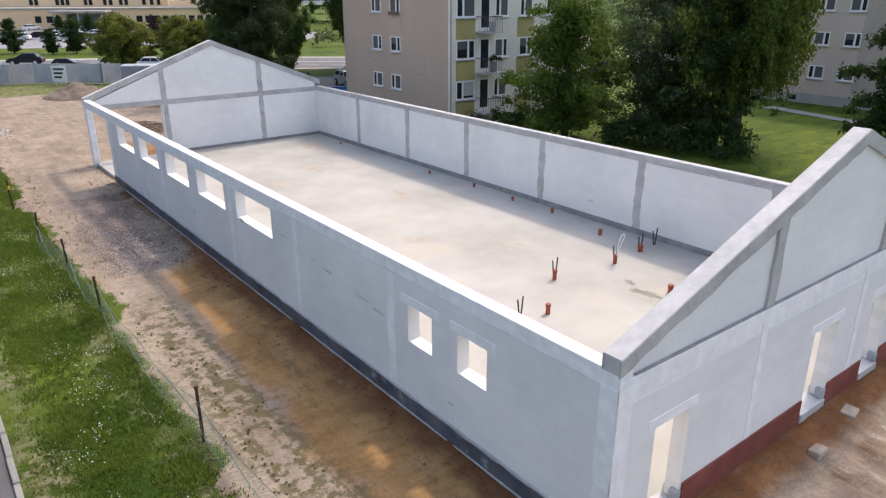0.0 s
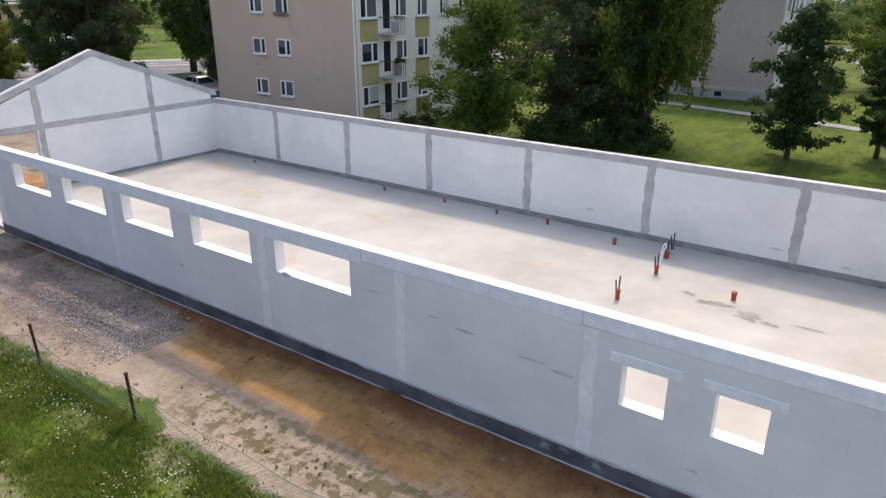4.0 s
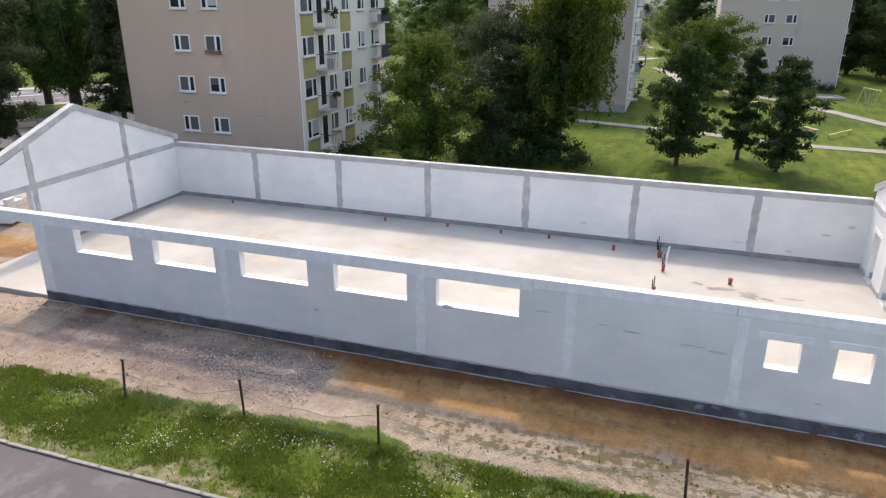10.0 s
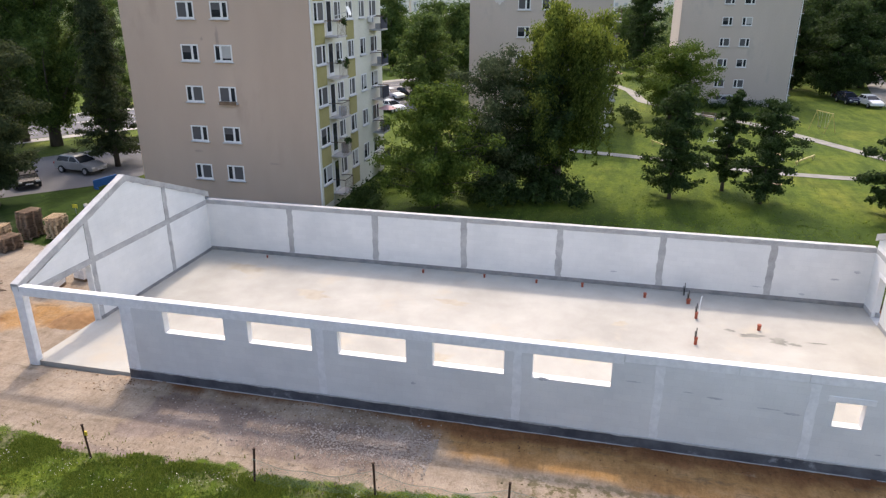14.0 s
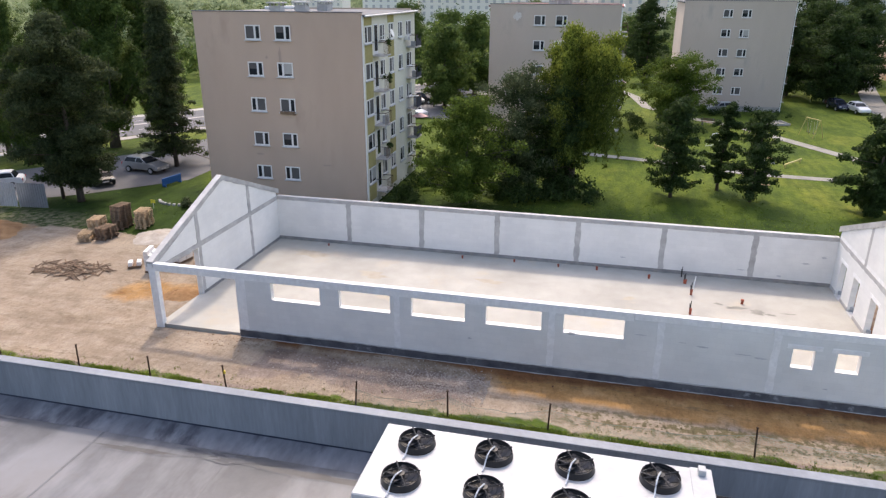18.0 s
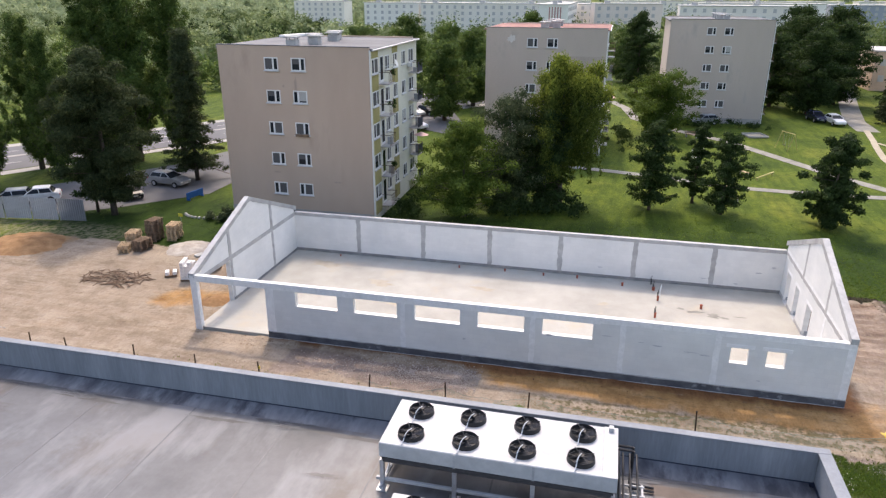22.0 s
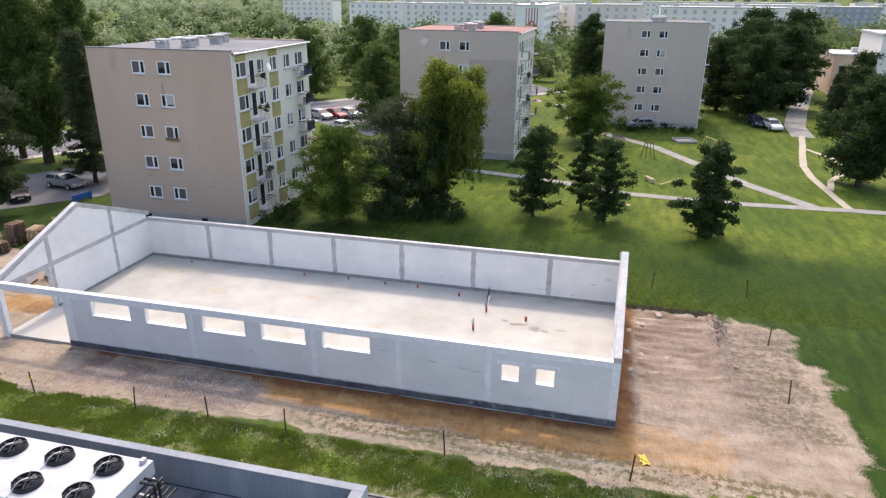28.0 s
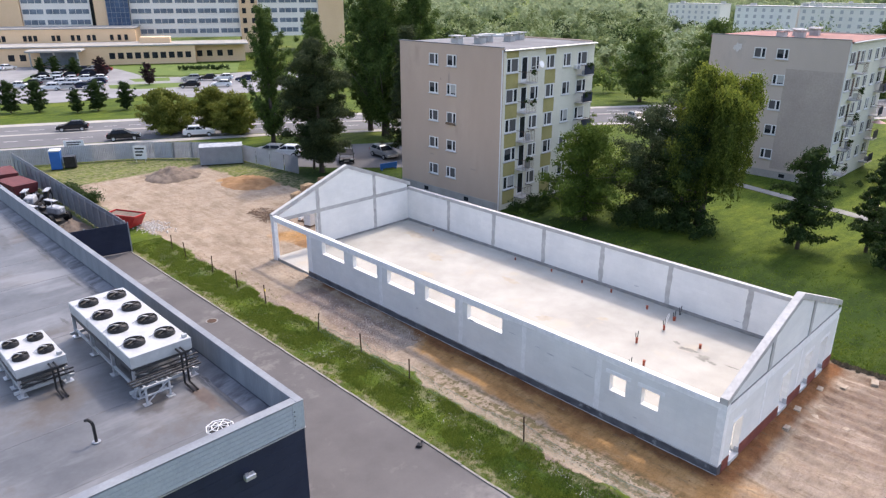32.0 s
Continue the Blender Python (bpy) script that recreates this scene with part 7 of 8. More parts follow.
# ---- skip, yard and its dark fence ----
skip = thing("rubble_skip", (-4.99, 50.84, 0), "red steel skip beside the yard gate", "skip", rz=-62)
skip.scale = (0.82, 0.8, 0.8)
part("hull", slab_of([(-1.2, 0.1), (1.2, 0.1), (1.9, 1.3), (-1.9, 1.3)], "x", -0.85, 0.85), M_RED, skip)
for a, b, c, d in ((-1.93, 1.93, -0.92, -0.82), (-1.93, 1.93, 0.82, 0.92), (-1.96, -1.84, -0.82, 0.82), (1.84, 1.96, -0.82, 0.82)):
    part("rim", box(a, b, c, d, 1.29, 1.48, 0.02), M_RED, skip)
# dark plate on the solid hull paints the shade of an open inside
part("fill", box(-1.83, 1.83, -0.81, 0.81, 1.303, 1.33, 0.01), M_HEAP, skip, "dark plate standing in for the shade inside the skip")
for k, (a, b) in enumerate(((-0.7, -0.35), (-0.2, 0.1), (0.25, 0.6))):
    part("letter_bar", box(a, b, -0.875, -0.862, 0.6, 0.95), M_WHITEP, skip)
gate = thing("yard_gate", (-10.2, 44.6, 0), "dark slatted metal gate closing the yard", "gate", rz=-10)
for k in range(17):
    part("slat", box(-3.0, 3.0, -0.02, 0.02, 0.1 + k * 0.135, 0.231 + k * 0.135, 0.004), M_NAVY, gate)
for x in (-3.05, 0.0, 3.05):
    part("post", box(x - 0.05, x + 0.05, 0.03, 0.11, 0, 2.45), M_PANEL, gate)
yf = tagged(new("yard_fence"), "tall grey slatted fence along the yard", "fence", kind="structure")
sl = None
for k in range(112):
    f = k / 111
    p = (-7.1 + 0.35 * f, 45.0 + 33.0 * f, 0)
    if sl is None:
        sl = part("slat", box(-0.02, 0.02, -0.15, 0.15, 0.05, 2.3, 0.006), M_PANEL, yf, loc=p)
    else:
        twin(sl, p, -0.6, yf)
rail = part("rail", rod((-7.16, 45, 2.0), (-6.81, 78, 2.0), 0.03), M_PANEL, yf)
for k in range(20):
    part("post", box(-0.04, 0.04, -0.05, 0.05, 0, 2.12, 0.008), M_STEEL, yf, loc=(-7.2 + 0.35 * k / 19, 45.6 + 32 * k / 19, 0))
yard = sheet("yard", [(-16.53, 45.03), (-7.42, 44.87), (-7.36, 76.24), (-16.69, 86.48)], 0.012, mottled("dark_yard", (0.08, 0.075, 0.07), (0.13, 0.12, 0.11), 0.5, 10, 0.9, 0.3), "dark trodden storage yard", "yard")


def machine(x, y, rz, paint, label, cab=True):
    m = thing("farm_machine", (x, y, 0), label, "machine", rz=rz)
    part("chassis", box(-0.5, 0.5, -1.8, 1.7, 0.55, 0.85, 0.03), M_BLACK, m)
    part("bonnet", box(-0.42, 0.42, 0.3, 1.75, 0.85, 1.5, 0.1), paint, m)
    if cab:
        part("cab", box(-0.7, 0.7, -1.2, 0.25, 0.9, 2.3, 0.08), M_CARGLASS, m)
        part("cab_roof", box(-0.78, 0.78, -1.3, 0.35, 2.3, 2.42, 0.04), paint, m)
    else:
        part("seat", box(-0.25, 0.25, -1.1, -0.6, 0.85, 1.25, 0.08), M_BLACK, m)
        part("steering_column", rod((0, 0.3, 0.9), (0, -0.15, 1.45), 0.03, seg=6), M_STEEL, m)
        part("exhaust_pipe", rod((0.3, 1.0, 1.4), (0.3, 1.0, 2.0), 0.04, seg=8), M_STEEL, m)
        part("headlamp", rod((0, 1.75, 1.2), (0, 1.8, 1.2), 0.12, seg=12), M_WHITEP, m)
    for s in (-1, 1):
        w = part("rear_wheel", rod((s * 0.75, -0.9, 0.75), (s * 1.15, -0.9, 0.75), 0.75, seg=20), M_RUBBER, m)
        part("rim", rod((s * 1.12, -0.9, 0.75), (s * 1.17, -0.9, 0.75), 0.4, seg=16), M_STEEL, w)
        w = part("front_wheel", rod((s * 0.65, 1.2, 0.45), (s * 0.95, 1.2, 0.45), 0.45, seg=18), M_RUBBER, m)
        part("rim", rod((s * 0.93, 1.2, 0.45), (s * 0.97, 1.2, 0.45), 0.25, seg=14), M_STEEL, w)
        part("mudguard", box(s * 0.95 - 0.25, s * 0.95 + 0.25, -1.6, -0.2, 1.5, 1.58, 0.03), paint, m)
    return m


machine(-9.33, 56.87, 200, M_OLDPAINT, "open pale grey tractor standing in the yard", False)
machine(-9.16, 61.8, 150, M_OLDPAINT, "open silver tractor standing beside the yard fence", False)
machine(-12.85, 61.23, 160, P_BLUE, "dark blue tractor standing in the yard")
machine(-12.7, 73.45, 190, M_OXIDE, "dark red tractor standing in the yard")
for x, y, rz in ((-9.19, 66.89, 8), (-9.11, 72.52, -4)):
    tr = thing("farm_trailer", (x, y, 0), "dark red steel trailer standing in the yard", "trailer", rz=rz)
    part("tub", slab_of([(-0.95, 0.8), (0.95, 0.8), (1.15, 1.7), (-1.15, 1.7)], "x", -2.0, 2.0), M_OXIDE, tr)
    for s in (-1, 1):
        for yy in (-0.6, 0.6):
            part("wheel", rod((s * 0.8, yy, 0.45), (s * 1.05, yy, 0.45), 0.45, seg=16), M_RUBBER, tr)
    part("axle", rod((-0.9, 0, 0.7), (0.9, 0, 0.7), 0.09), M_RUST, tr)
pile = thing("earth_pile", (-10.36, 48.68, 0), "brown heap of earth inside the yard gate", "earth")
bm = bmesh.new()
bmesh.ops.create_icosphere(bm, subdivisions=3, radius=1.6)
for v in bm.verts:
    v.co.z = max(-0.05, v.co.z * 0.6 * (1 + 0.3 * fbm(v.co.x * 2, v.co.y * 2, 1.0)))
part("soil", bm, mottled("brown_earth", (0.10, 0.065, 0.04), (0.19, 0.13, 0.085), 1.5, 14, 0.95, 0.5), pile, smooth=True)

# ---- roof details of the store ----
vent = thing("roof_vent", (-17.95, 7.4, ROOF_Z), "round roof fan with white spoked guard", "vent")
vent.scale = (0.8, 0.8, 0.85)
part("kerb_ring", rod((0, 0, 0), (0, 0, 0.42), 0.42, seg=24), M_PANEL, vent)
part("throat", rod((0, 0, 0.42), (0, 0, 0.44), 0.38, seg=24), M_BLACK, vent)
bm = bmesh.new()
for q in range(8):
    a, b = q * math.tau / 8, (q + 1) * math.tau / 8
    add_rod(bm, (0, 0, 0.58), (0.5 * math.cos(a), 0.5 * math.sin(a), 0.48), 0.018, seg=5)
    for k in (0.5, 0.3):
        add_rod(bm, (k * math.cos(a), k * math.sin(a), 0.58 - 0.2 * k), (k * math.cos(b), k * math.sin(b), 0.58 - 0.2 * k), 0.02, seg=5)
part("guard", bm, M_WHITEP, vent)
goose = thing("gooseneck_pipe", (-20.6, 9.75, ROOF_Z), "black bent vent pipe on the flat roof", "pipe")
bm = bmesh.new()
pts = [(0, 0, 0), (0, 0, 0.55), (-0.02, 0.03, 0.68), (-0.08, 0.12, 0.74), (-0.14, 0.2, 0.7)]
for a, b in zip(pts, pts[1:]):
    add_rod(bm, a, b, 0.045, seg=8)
part("pipe", bm, M_BLACK, goose)
part("flange", rod((0, 0, 0), (0, 0, 0.04), 0.12, seg=12), M_PANEL, goose)
fl = thing("wall_floodlight", (-17.95, 6.08, 6.6), "pale floodlight fixed to the dark cladding", "lamp")
part("bracket", box(-0.05, 0.05, -0.12, 0.0, 0.0, 0.06), M_STEEL, fl)
part("housing", box(-0.16, 0.16, -0.3, -0.12, -0.02, 0.14, 0.02), M_STEEL, fl)
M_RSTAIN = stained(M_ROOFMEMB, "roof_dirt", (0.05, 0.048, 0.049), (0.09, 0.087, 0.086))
M_RUSTSTAIN = stained(M_ROOFMEMB, "rusty_roof_dirt", (0.062, 0.044, 0.036), (0.115, 0.085, 0.07))
for k, (x, y, rx, ry, m) in enumerate(((-17.25, 9.8, 0.28, 1.5, M_RUSTSTAIN), (-18.0, 31.0, 0.4, 3.0, M_RSTAIN), (-23.5, 19.0, 1.2, 1.6, M_RSTAIN), (-18.6, 10.6, 0.9, 0.7, M_RSTAIN))):
    blot("roof_stain", x, y, rx, ry, ROOF_Z + 0.004 + 0.001 * (k % 2), m, "weathered stain on the roof membrane", 90 + k, store.location[:])
sq = None
for k in range(12):
    sm = part("membrane_seam", box(-18.0, -0.4, 0.0, 0.05, 0, 0.005), M_ROOFMEMB, store, loc=(0, 2.0 + k * 3.1, ROOF_Z)) if sq is None else twin(sq, (0, 2.0 + k * 3.1, ROOF_Z), 0, store)
    sq = sq or sm

# ---- east end: slabs, posts, trench edge ----
M_SLABSOIL = mottled("dusty_concrete", (0.30, 0.24, 0.18), (0.44, 0.37, 0.29), 2, 10, 0.95, 0.4)
for k, (x, y) in enumerate(((17.3, -2.05), (17.5, -8.2), (10.7, -8.45), (4.45, -8.4))):
    copy_thing(post, pose(x, y, -0.02, RNG.uniform(-5, 5), RNG.uniform(-5, 5), k * 50))
for k, (x, y, s, r) in enumerate(((7.8, -0.5, 0.34, 10), (7.9, -1.3, 0.36, 25), (7.95, -2.65, 0.3, -20), (13.4, -2.4, 0.4, 15), (10.6, -0.6, 0.3, 5), (11.9, -1.4, 0.3, -10), (5.9, -0.7, 0.28, 0))):
    o = part("concrete_slab", box(-s * 0.7, s * 0.7, -s * 0.45, s * 0.45, -0.14, 0.015, 0.02), M_SLABSOIL, None, loc=(x, y, -0.15))
    o.rotation_euler = (RNG.uniform(-0.1, 0.1), RNG.uniform(-0.1, 0.1), radians(r))
    o.location.z = ground_z(x, y) + 0.015
    tagged(o, "pale broken concrete slab lying in the soil", "slab")
edging = thing("stone_edging", (0, 0, 0), "curved row of pale stones edging a flower bed", "edging")
stone = None
for k in range(18):
    a = radians(120 + k * 12)
    p = (20.3 + 1.5 * math.cos(a), 46.6 + 2.1 * math.sin(a), -0.02)
    if stone is None:
        stone = part("stone", box(-0.14, 0.14, -0.1, 0.1, 0.0, 0.2, 0.04), M_BRICKROOF, edging, loc=p)
    else:
        twin(stone, p, math.degrees(a), edging)
# ---- playground on the lawn ----
sb = thing("sandbox", (69.7, -7.4, 0), "low timber sandbox on the lawn", "sandbox", rz=15)
for a in range(4):
    o = part("beam", box(-1.3, 1.3, 1.2, 1.35, 0, 0.25, 0.01), M_PAVE, sb)
    o.rotation_euler = (0, 0, a * math.pi / 2)
part("sand", box(-1.18, 1.18, -1.18, 1.18, 0.0, 0.08), M_TRACK, sb)
sw = thing("swing_frame", (61.76, -9.77, 0), "orange-yellow steel swing frame on the lawn", "swing", rz=25)
M_YEL = plain("yellow_paint", (0.52, 0.43, 0.16), 0.5)
for s in (-1, 1):
    for q in (-1, 1):
        part("leg", rod((s * 1.2, q * 0.7, 0), (s * 1.2, 0, 2.1), 0.04), M_YEL, sw)
part("crossbar", rod((-1.3, 0, 2.1), (1.3, 0, 2.1), 0.045), M_YEL, sw)
for x in (-0.5, 0.5):
    for q in (-0.2, 0.2):
        part("chain", rod((x + q, 0, 2.1), (x + q, 0, 0.5), 0.012, seg=4), M_STEEL, sw)
    part("seat", box(x - 0.25, x + 0.25, -0.1, 0.1, 0.46, 0.5), M_BLACK, sw)
ss = thing("balance_beam", (45.9, -4.5, 0), "low pale yellow balance beam on the lawn", "beam", rz=-35)
part("beam", box(-2.0, 2.0, -0.06, 0.06, 0.25, 0.37, 0.01), M_YEL, ss)
for x in (-1.7, 1.7):
    part("foot", box(x - 0.06, x + 0.06, -0.06, 0.06, 0, 0.25), M_YEL, ss)
for k, (x, y, rz) in enumerate(((35.6, 0.35, 90), (39.3, 0.3, 88), (46.5, -2.4, 30))):
    b = thing("bench", (x, y, 0), "simple pale wooden bench on the lawn", "bench", rz=rz)
    part("seat", box(-0.8, 0.8, -0.2, 0.2, 0.4, 0.46, 0.01), M_TIMBER, b)
    for q in (-0.6, 0.6):
        part("leg", box(q - 0.05, q + 0.05, -0.18, 0.18, 0, 0.4), M_CONC_LIGHT, b)
beam = thing("balance_beam", (49.1, 7.55, 0), "slim pale yellow balance beam on the lawn", "beam", rz=28)
part("beam", box(-2.0, 2.0, -0.05, 0.05, 0.3, 0.4, 0.01), M_YEL, beam)
for x in (-1.7, 1.7):
    part("foot", box(x - 0.05, x + 0.05, -0.05, 0.05, 0, 0.3), M_YEL, beam)
goal = thing("football_goal", (53.1, 1.75, 0), "small white steel football goal on the lawn", "goal", rz=-50)
for x in (-0.85, 0.85):
    part("post", rod((x, 0, 0), (x, 0, 1.5), 0.04), M_WHITEP, goal)
    part("stay", rod((x, 0, 1.5), (x, 0.8, 0), 0.02), M_WHITEP, goal)
part("crossbar", rod((-0.89, 0, 1.5), (0.89, 0, 1.5), 0.04), M_WHITEP, goal)
part("ground_bar", rod((-0.85, 0.8, 0.03), (0.85, 0.8, 0.03), 0.025), M_WHITEP, goal)
climb = thing("climbing_frame", (57.9, -2.4, 0), "brown steel climbing frame on the lawn", "climbing frame", rz=20)
for x, y in ((-0.6, -0.5), (0.6, -0.5), (-0.6, 0.5), (0.6, 0.5)):
    part("leg", rod((x * 1.2, y * 1.2, 0), (x * 0.6, y * 0.6, 2.0), 0.04), M_RUST, climb)
for z in (0.6, 1.2, 1.8):
    q = 1.2 - 0.3 * z
    for y in (-0.5, 0.5):
        part("rung", rod((-0.6 * q, y * q, z), (0.6 * q, y * q, z), 0.03), M_RUST, climb)
park = thing("park_bench", (66.6, 1.2, 0), "dark slatted park bench beside the path", "bench", rz=65)
for k in range(3):
    part("slat", box(-0.9, 0.9, -0.22 + 0.16 * k, -0.08 + 0.16 * k, 0.42, 0.46, 0.005), M_OLDWOOD, park)
for z in (0.62, 0.8):
    part("back_slat", box(-0.9, 0.9, 0.26, 0.3, z, z + 0.12, 0.005), M_OLDWOOD, park)
for x in (-0.7, 0.7):
    part("leg", box(x - 0.05, x + 0.05, -0.2, 0.3, 0, 0.42, 0.01), M_CONC_DARK, park)
    part("back_post", box(x - 0.03, x + 0.03, 0.3, 0.35, 0.2, 0.95, 0.005), M_CONC_DARK, park)
bb = thing("blue_bench", (24.43, 50.53, 0), "low blue metal barrier beside the lot", "barrier", rz=-10)
part("panel", box(-1.1, 1.1, -0.05, 0.05, 0.15, 0.75, 0.02), M_BLUE, bb)
for q in (-0.9, 0.9):
    part("leg", box(q - 0.04, q + 0.04, -0.2, 0.2, 0, 0.15), M_BLUE, bb)
lp = thing("street_lamp", (91.72, -18.43, 0), "tall slim street lamp by the lane", "street lamp")
part("pole", rod((0, 0, 0), (0, 0, 8.5), 0.07, 0.04), M_STEEL, lp)
part("arm", rod((0, 0, 8.5), (-1.2, -0.6, 8.9), 0.04), M_STEEL, lp)
part("head", box(-1.7, -1.1, -0.85, -0.55, 8.84, 8.98, 0.03), M_PANEL, lp)

# ---- wire netting along the verge ----
net = thing("wire_netting", (0, 0, 0), "sagging green wire netting strung between the fence posts", "netting")
for (x0, y0, _), (x1, y1, _) in zip(POSTS[5:], POSTS[6:]):
    cols, rows = int((y0 - y1) / 0.13), 7
    verts, faces = [], []

    def knot(i, j):
        f, h0 = i / cols, 0.05 + 0.85 * j / rows
        sag = 4 * f * (1 - f)
        return Vector((x0 + (x1 - x0) * f - 0.16 * sag * (1 - h0) - 0.05 * math.sin(9 * f + j), y0 + (y1 - y0) * f, max(0.05, h0 * (1 - 0.42 * sag) + 0.08 + 0.03 * math.sin(17 * f))))

    def wire(a, b, r):
        k = len(verts)
        for p in (a, b):
            verts.extend([(p.x, p.y, p.z + r), (p.x + r, p.y, p.z - r), (p.x - r, p.y, p.z - r)])
        faces.extend([(k, k + 1, k + 4, k + 3), (k + 1, k + 2, k + 5, k + 4), (k + 2, k, k + 3, k + 5)])

    for i in range(cols):
        wire(knot(i, rows), knot(i + 1, rows), 0.005)
        for j in range(rows):
            wire(knot(i, j), knot(i + 1, j + 1), 0.0025)
            wire(knot(i + 1, j), knot(i, j + 1), 0.0025)
    link_mesh("netting_bay", verts, faces, M_WIRE, net)

# ---- loose stones, tufts and flowers ----
def stones(name, n, spots, size, mat, label, seed):
    rg = random.Random(seed)
    verts, faces = [], []
    for _ in range(n):
        x, y = spots(rg)
        s = size * rg.uniform(0.4, 1.5)
        k, gz = len(verts), ground_z(x, y) + 0.02
        for dx, dy, dz in ((1, 0, 0), (-1, 0, 0), (0, 1, 0), (0, -1, 0), (0, 0, 0.8), (0, 0, -0.6)):
            verts.append((x + dx * s * rg.uniform(0.6, 1.2), y + dy * s * rg.uniform(0.6, 1.2), gz + dz * s * rg.uniform(0.6, 1.1)))
        faces += [(k + a, k + b, k + c) for a, b, c in ((0, 2, 4), (2, 1, 4), (1, 3, 4), (3, 0, 4), (2, 0, 5), (1, 2, 5), (3, 1, 5), (0, 3, 5))]
    return tagged(link_mesh(name, verts, faces, mat), label, "stones", kind="stuff")


M_CLOD = mottled("crumbled_soil", (0.20, 0.155, 0.115), (0.31, 0.25, 0.19), 2, 12, 0.95, 0.4, vary=0.2)
stones("gravel", 300, lambda r: (r.gauss(-3.3, 0.35), r.uniform(17.5, 33)), 0.022, M_CLOD, "loose grey gravel on the site track", 1)
stones("gravel", 260, lambda r: (r.gauss(-4.1, 0.2), r.uniform(2, 42)), 0.022, M_CLOD, "loose stones along the verge", 2)
stones("gravel", 300, lambda r: (r.uniform(0.5, 12.5), r.gauss(-6.4, 1.6)), 0.03, M_CLOD, "loose stones in the dug soil", 3)
stones("gravel", 600, lambda r: (r.uniform(-4, 10), r.uniform(36, 62)), 0.028, M_CLOD, "loose stones on the site", 4)
stones("clods", 260, lambda r: (r.gauss(-0.6, 0.35), r.uniform(14, 32)), 0.03, mottled("soil_clods", (0.10, 0.055, 0.03), (0.2, 0.12, 0.06), 2, 14, 0.95, 0.3), "loose soil clods along the plinth", 5)


M_TURF = mottled("dark_turf_edge", (0.035, 0.028, 0.018), (0.075, 0.06, 0.035), 2, 14, 0.95, 0.6)
stones("turf_clods", 420, lambda r: (14.05 + r.gauss(0, 0.09), r.uniform(-5.7, -0.1)), 0.12, M_TURF, "dark cut edge of the turf beside the dug soil", 10)
stones("soil_clods", 260, lambda r: (13.7 - abs(r.gauss(0, 3.0)), r.gauss(-5.75, 0.28)), 0.06, M_HEAP, "row of dark clods along a trench", 11)
stones("soil_clods", 300, lambda r: (r.uniform(0.5, 12.5), r.gauss(-8.0, 1.0)), 0.04, M_CLOD, "clods scattered over the dug soil", 12)


def tufts(name, n, spots, h, mat, label, seed):
    rg = random.Random(seed)
    verts, faces = [], []
    for _ in range(n):
        x, y = spots(rg)
        gz = ground_z(x, y)
        for _ in range(5):
            a, hh, w = rg.uniform(0, math.tau), h * rg.uniform(0.4, 1.3), 0.018 * rg.uniform(0.7, 1.8)
            bx, by = x + rg.gauss(0, 0.06), y + rg.gauss(0, 0.06)
            k = len(verts)
            lx, ly = rg.gauss(0, 0.35) * hh, rg.gauss(0, 0.35) * hh
            verts += [(bx - w * math.cos(a), by - w * math.sin(a), gz - 0.02), (bx + w * math.cos(a), by + w * math.sin(a), gz - 0.02), (bx + lx, by + ly, gz + hh)]
            faces.append((k, k + 1, k + 2))
    return tagged(link_mesh(name, verts, faces, mat), label, "grass", kind="stuff")


def verge_spot(r):
    while True:
        x, y = r.uniform(-7.15, -4.15), r.uniform(-14, 46)
        if dirt_mask(x, y) < r.uniform(0.2, 0.75) and r.random() < (0.06 + 1.5 * max(0, fbm(x, y, 0.6, 61.0) + 0.16)) * min(1.0, max(0.0, (x + 6.9 + 0.9 * fbm(x, y, 0.3, 71.0)) * 1.8)):
            return x, y


def lime_spot(r):
    while True:
        x, y = verge_spot(r)
        if fbm(x, y, 0.7, 81.0) + 0.012 * min(12.0, y - 7.0) - 0.03 * max(0.0, 5.0 - y) > 0.02:
            return x, y


tufts("verge_grass", 18000, verge_spot, 0.085, L_GRASS, "long rough grass on the verge", 6)
tufts("verge_grass", 26000, lime_spot, 0.075, L_LIME, "paler yellow-green grass in patches on the verge", 46)
tufts("weeds", 120, lambda r: (r.gauss(-3.9, 0.4), r.uniform(-6, 42)), 0.10, L_YELLOW, "dry weeds on the track edge", 7)
tufts("lawn_grass", 9000, lambda r: (14.1 + r.expovariate(0.25), r.gauss(4, 16)), 0.09, L_GRASS, "rough lawn behind the hall", 8)
tufts("lawn_grass", 5000, lambda r: (14.2 + r.expovariate(0.2), round(r.gauss(0, 12) * 0.7) / 0.7 + r.gauss(0, 0.3)), 0.08, L_LIME, "pale streaks of longer grass on the lawn", 18)
M_DAISY = plain("white_petals", (0.62, 0.62, 0.56), 0.8)
rd = random.Random(9)
verts, faces = [], []
for _ in range(80):
    cx, cy = rd.uniform(-6.4, -4.5), rd.uniform(-8, 44)
    for _ in range(rd.randint(6, 40)):
        x, y, z, s = cx + rd.gauss(0, 0.2), cy + rd.gauss(0, 0.34), rd.uniform(0.06, 0.14), rd.uniform(0.009, 0.019)
        k = len(verts)
        verts += [(x - s, y, z), (x, y - s, z + 0.01), (x + s, y, z), (x, y + s, z + 0.01)]
        faces.append((k, k + 1, k + 2, k + 3))
tagged(link_mesh("daisies", verts, faces, M_DAISY), "small white flowers in the verge grass", "flowers", kind="stuff")

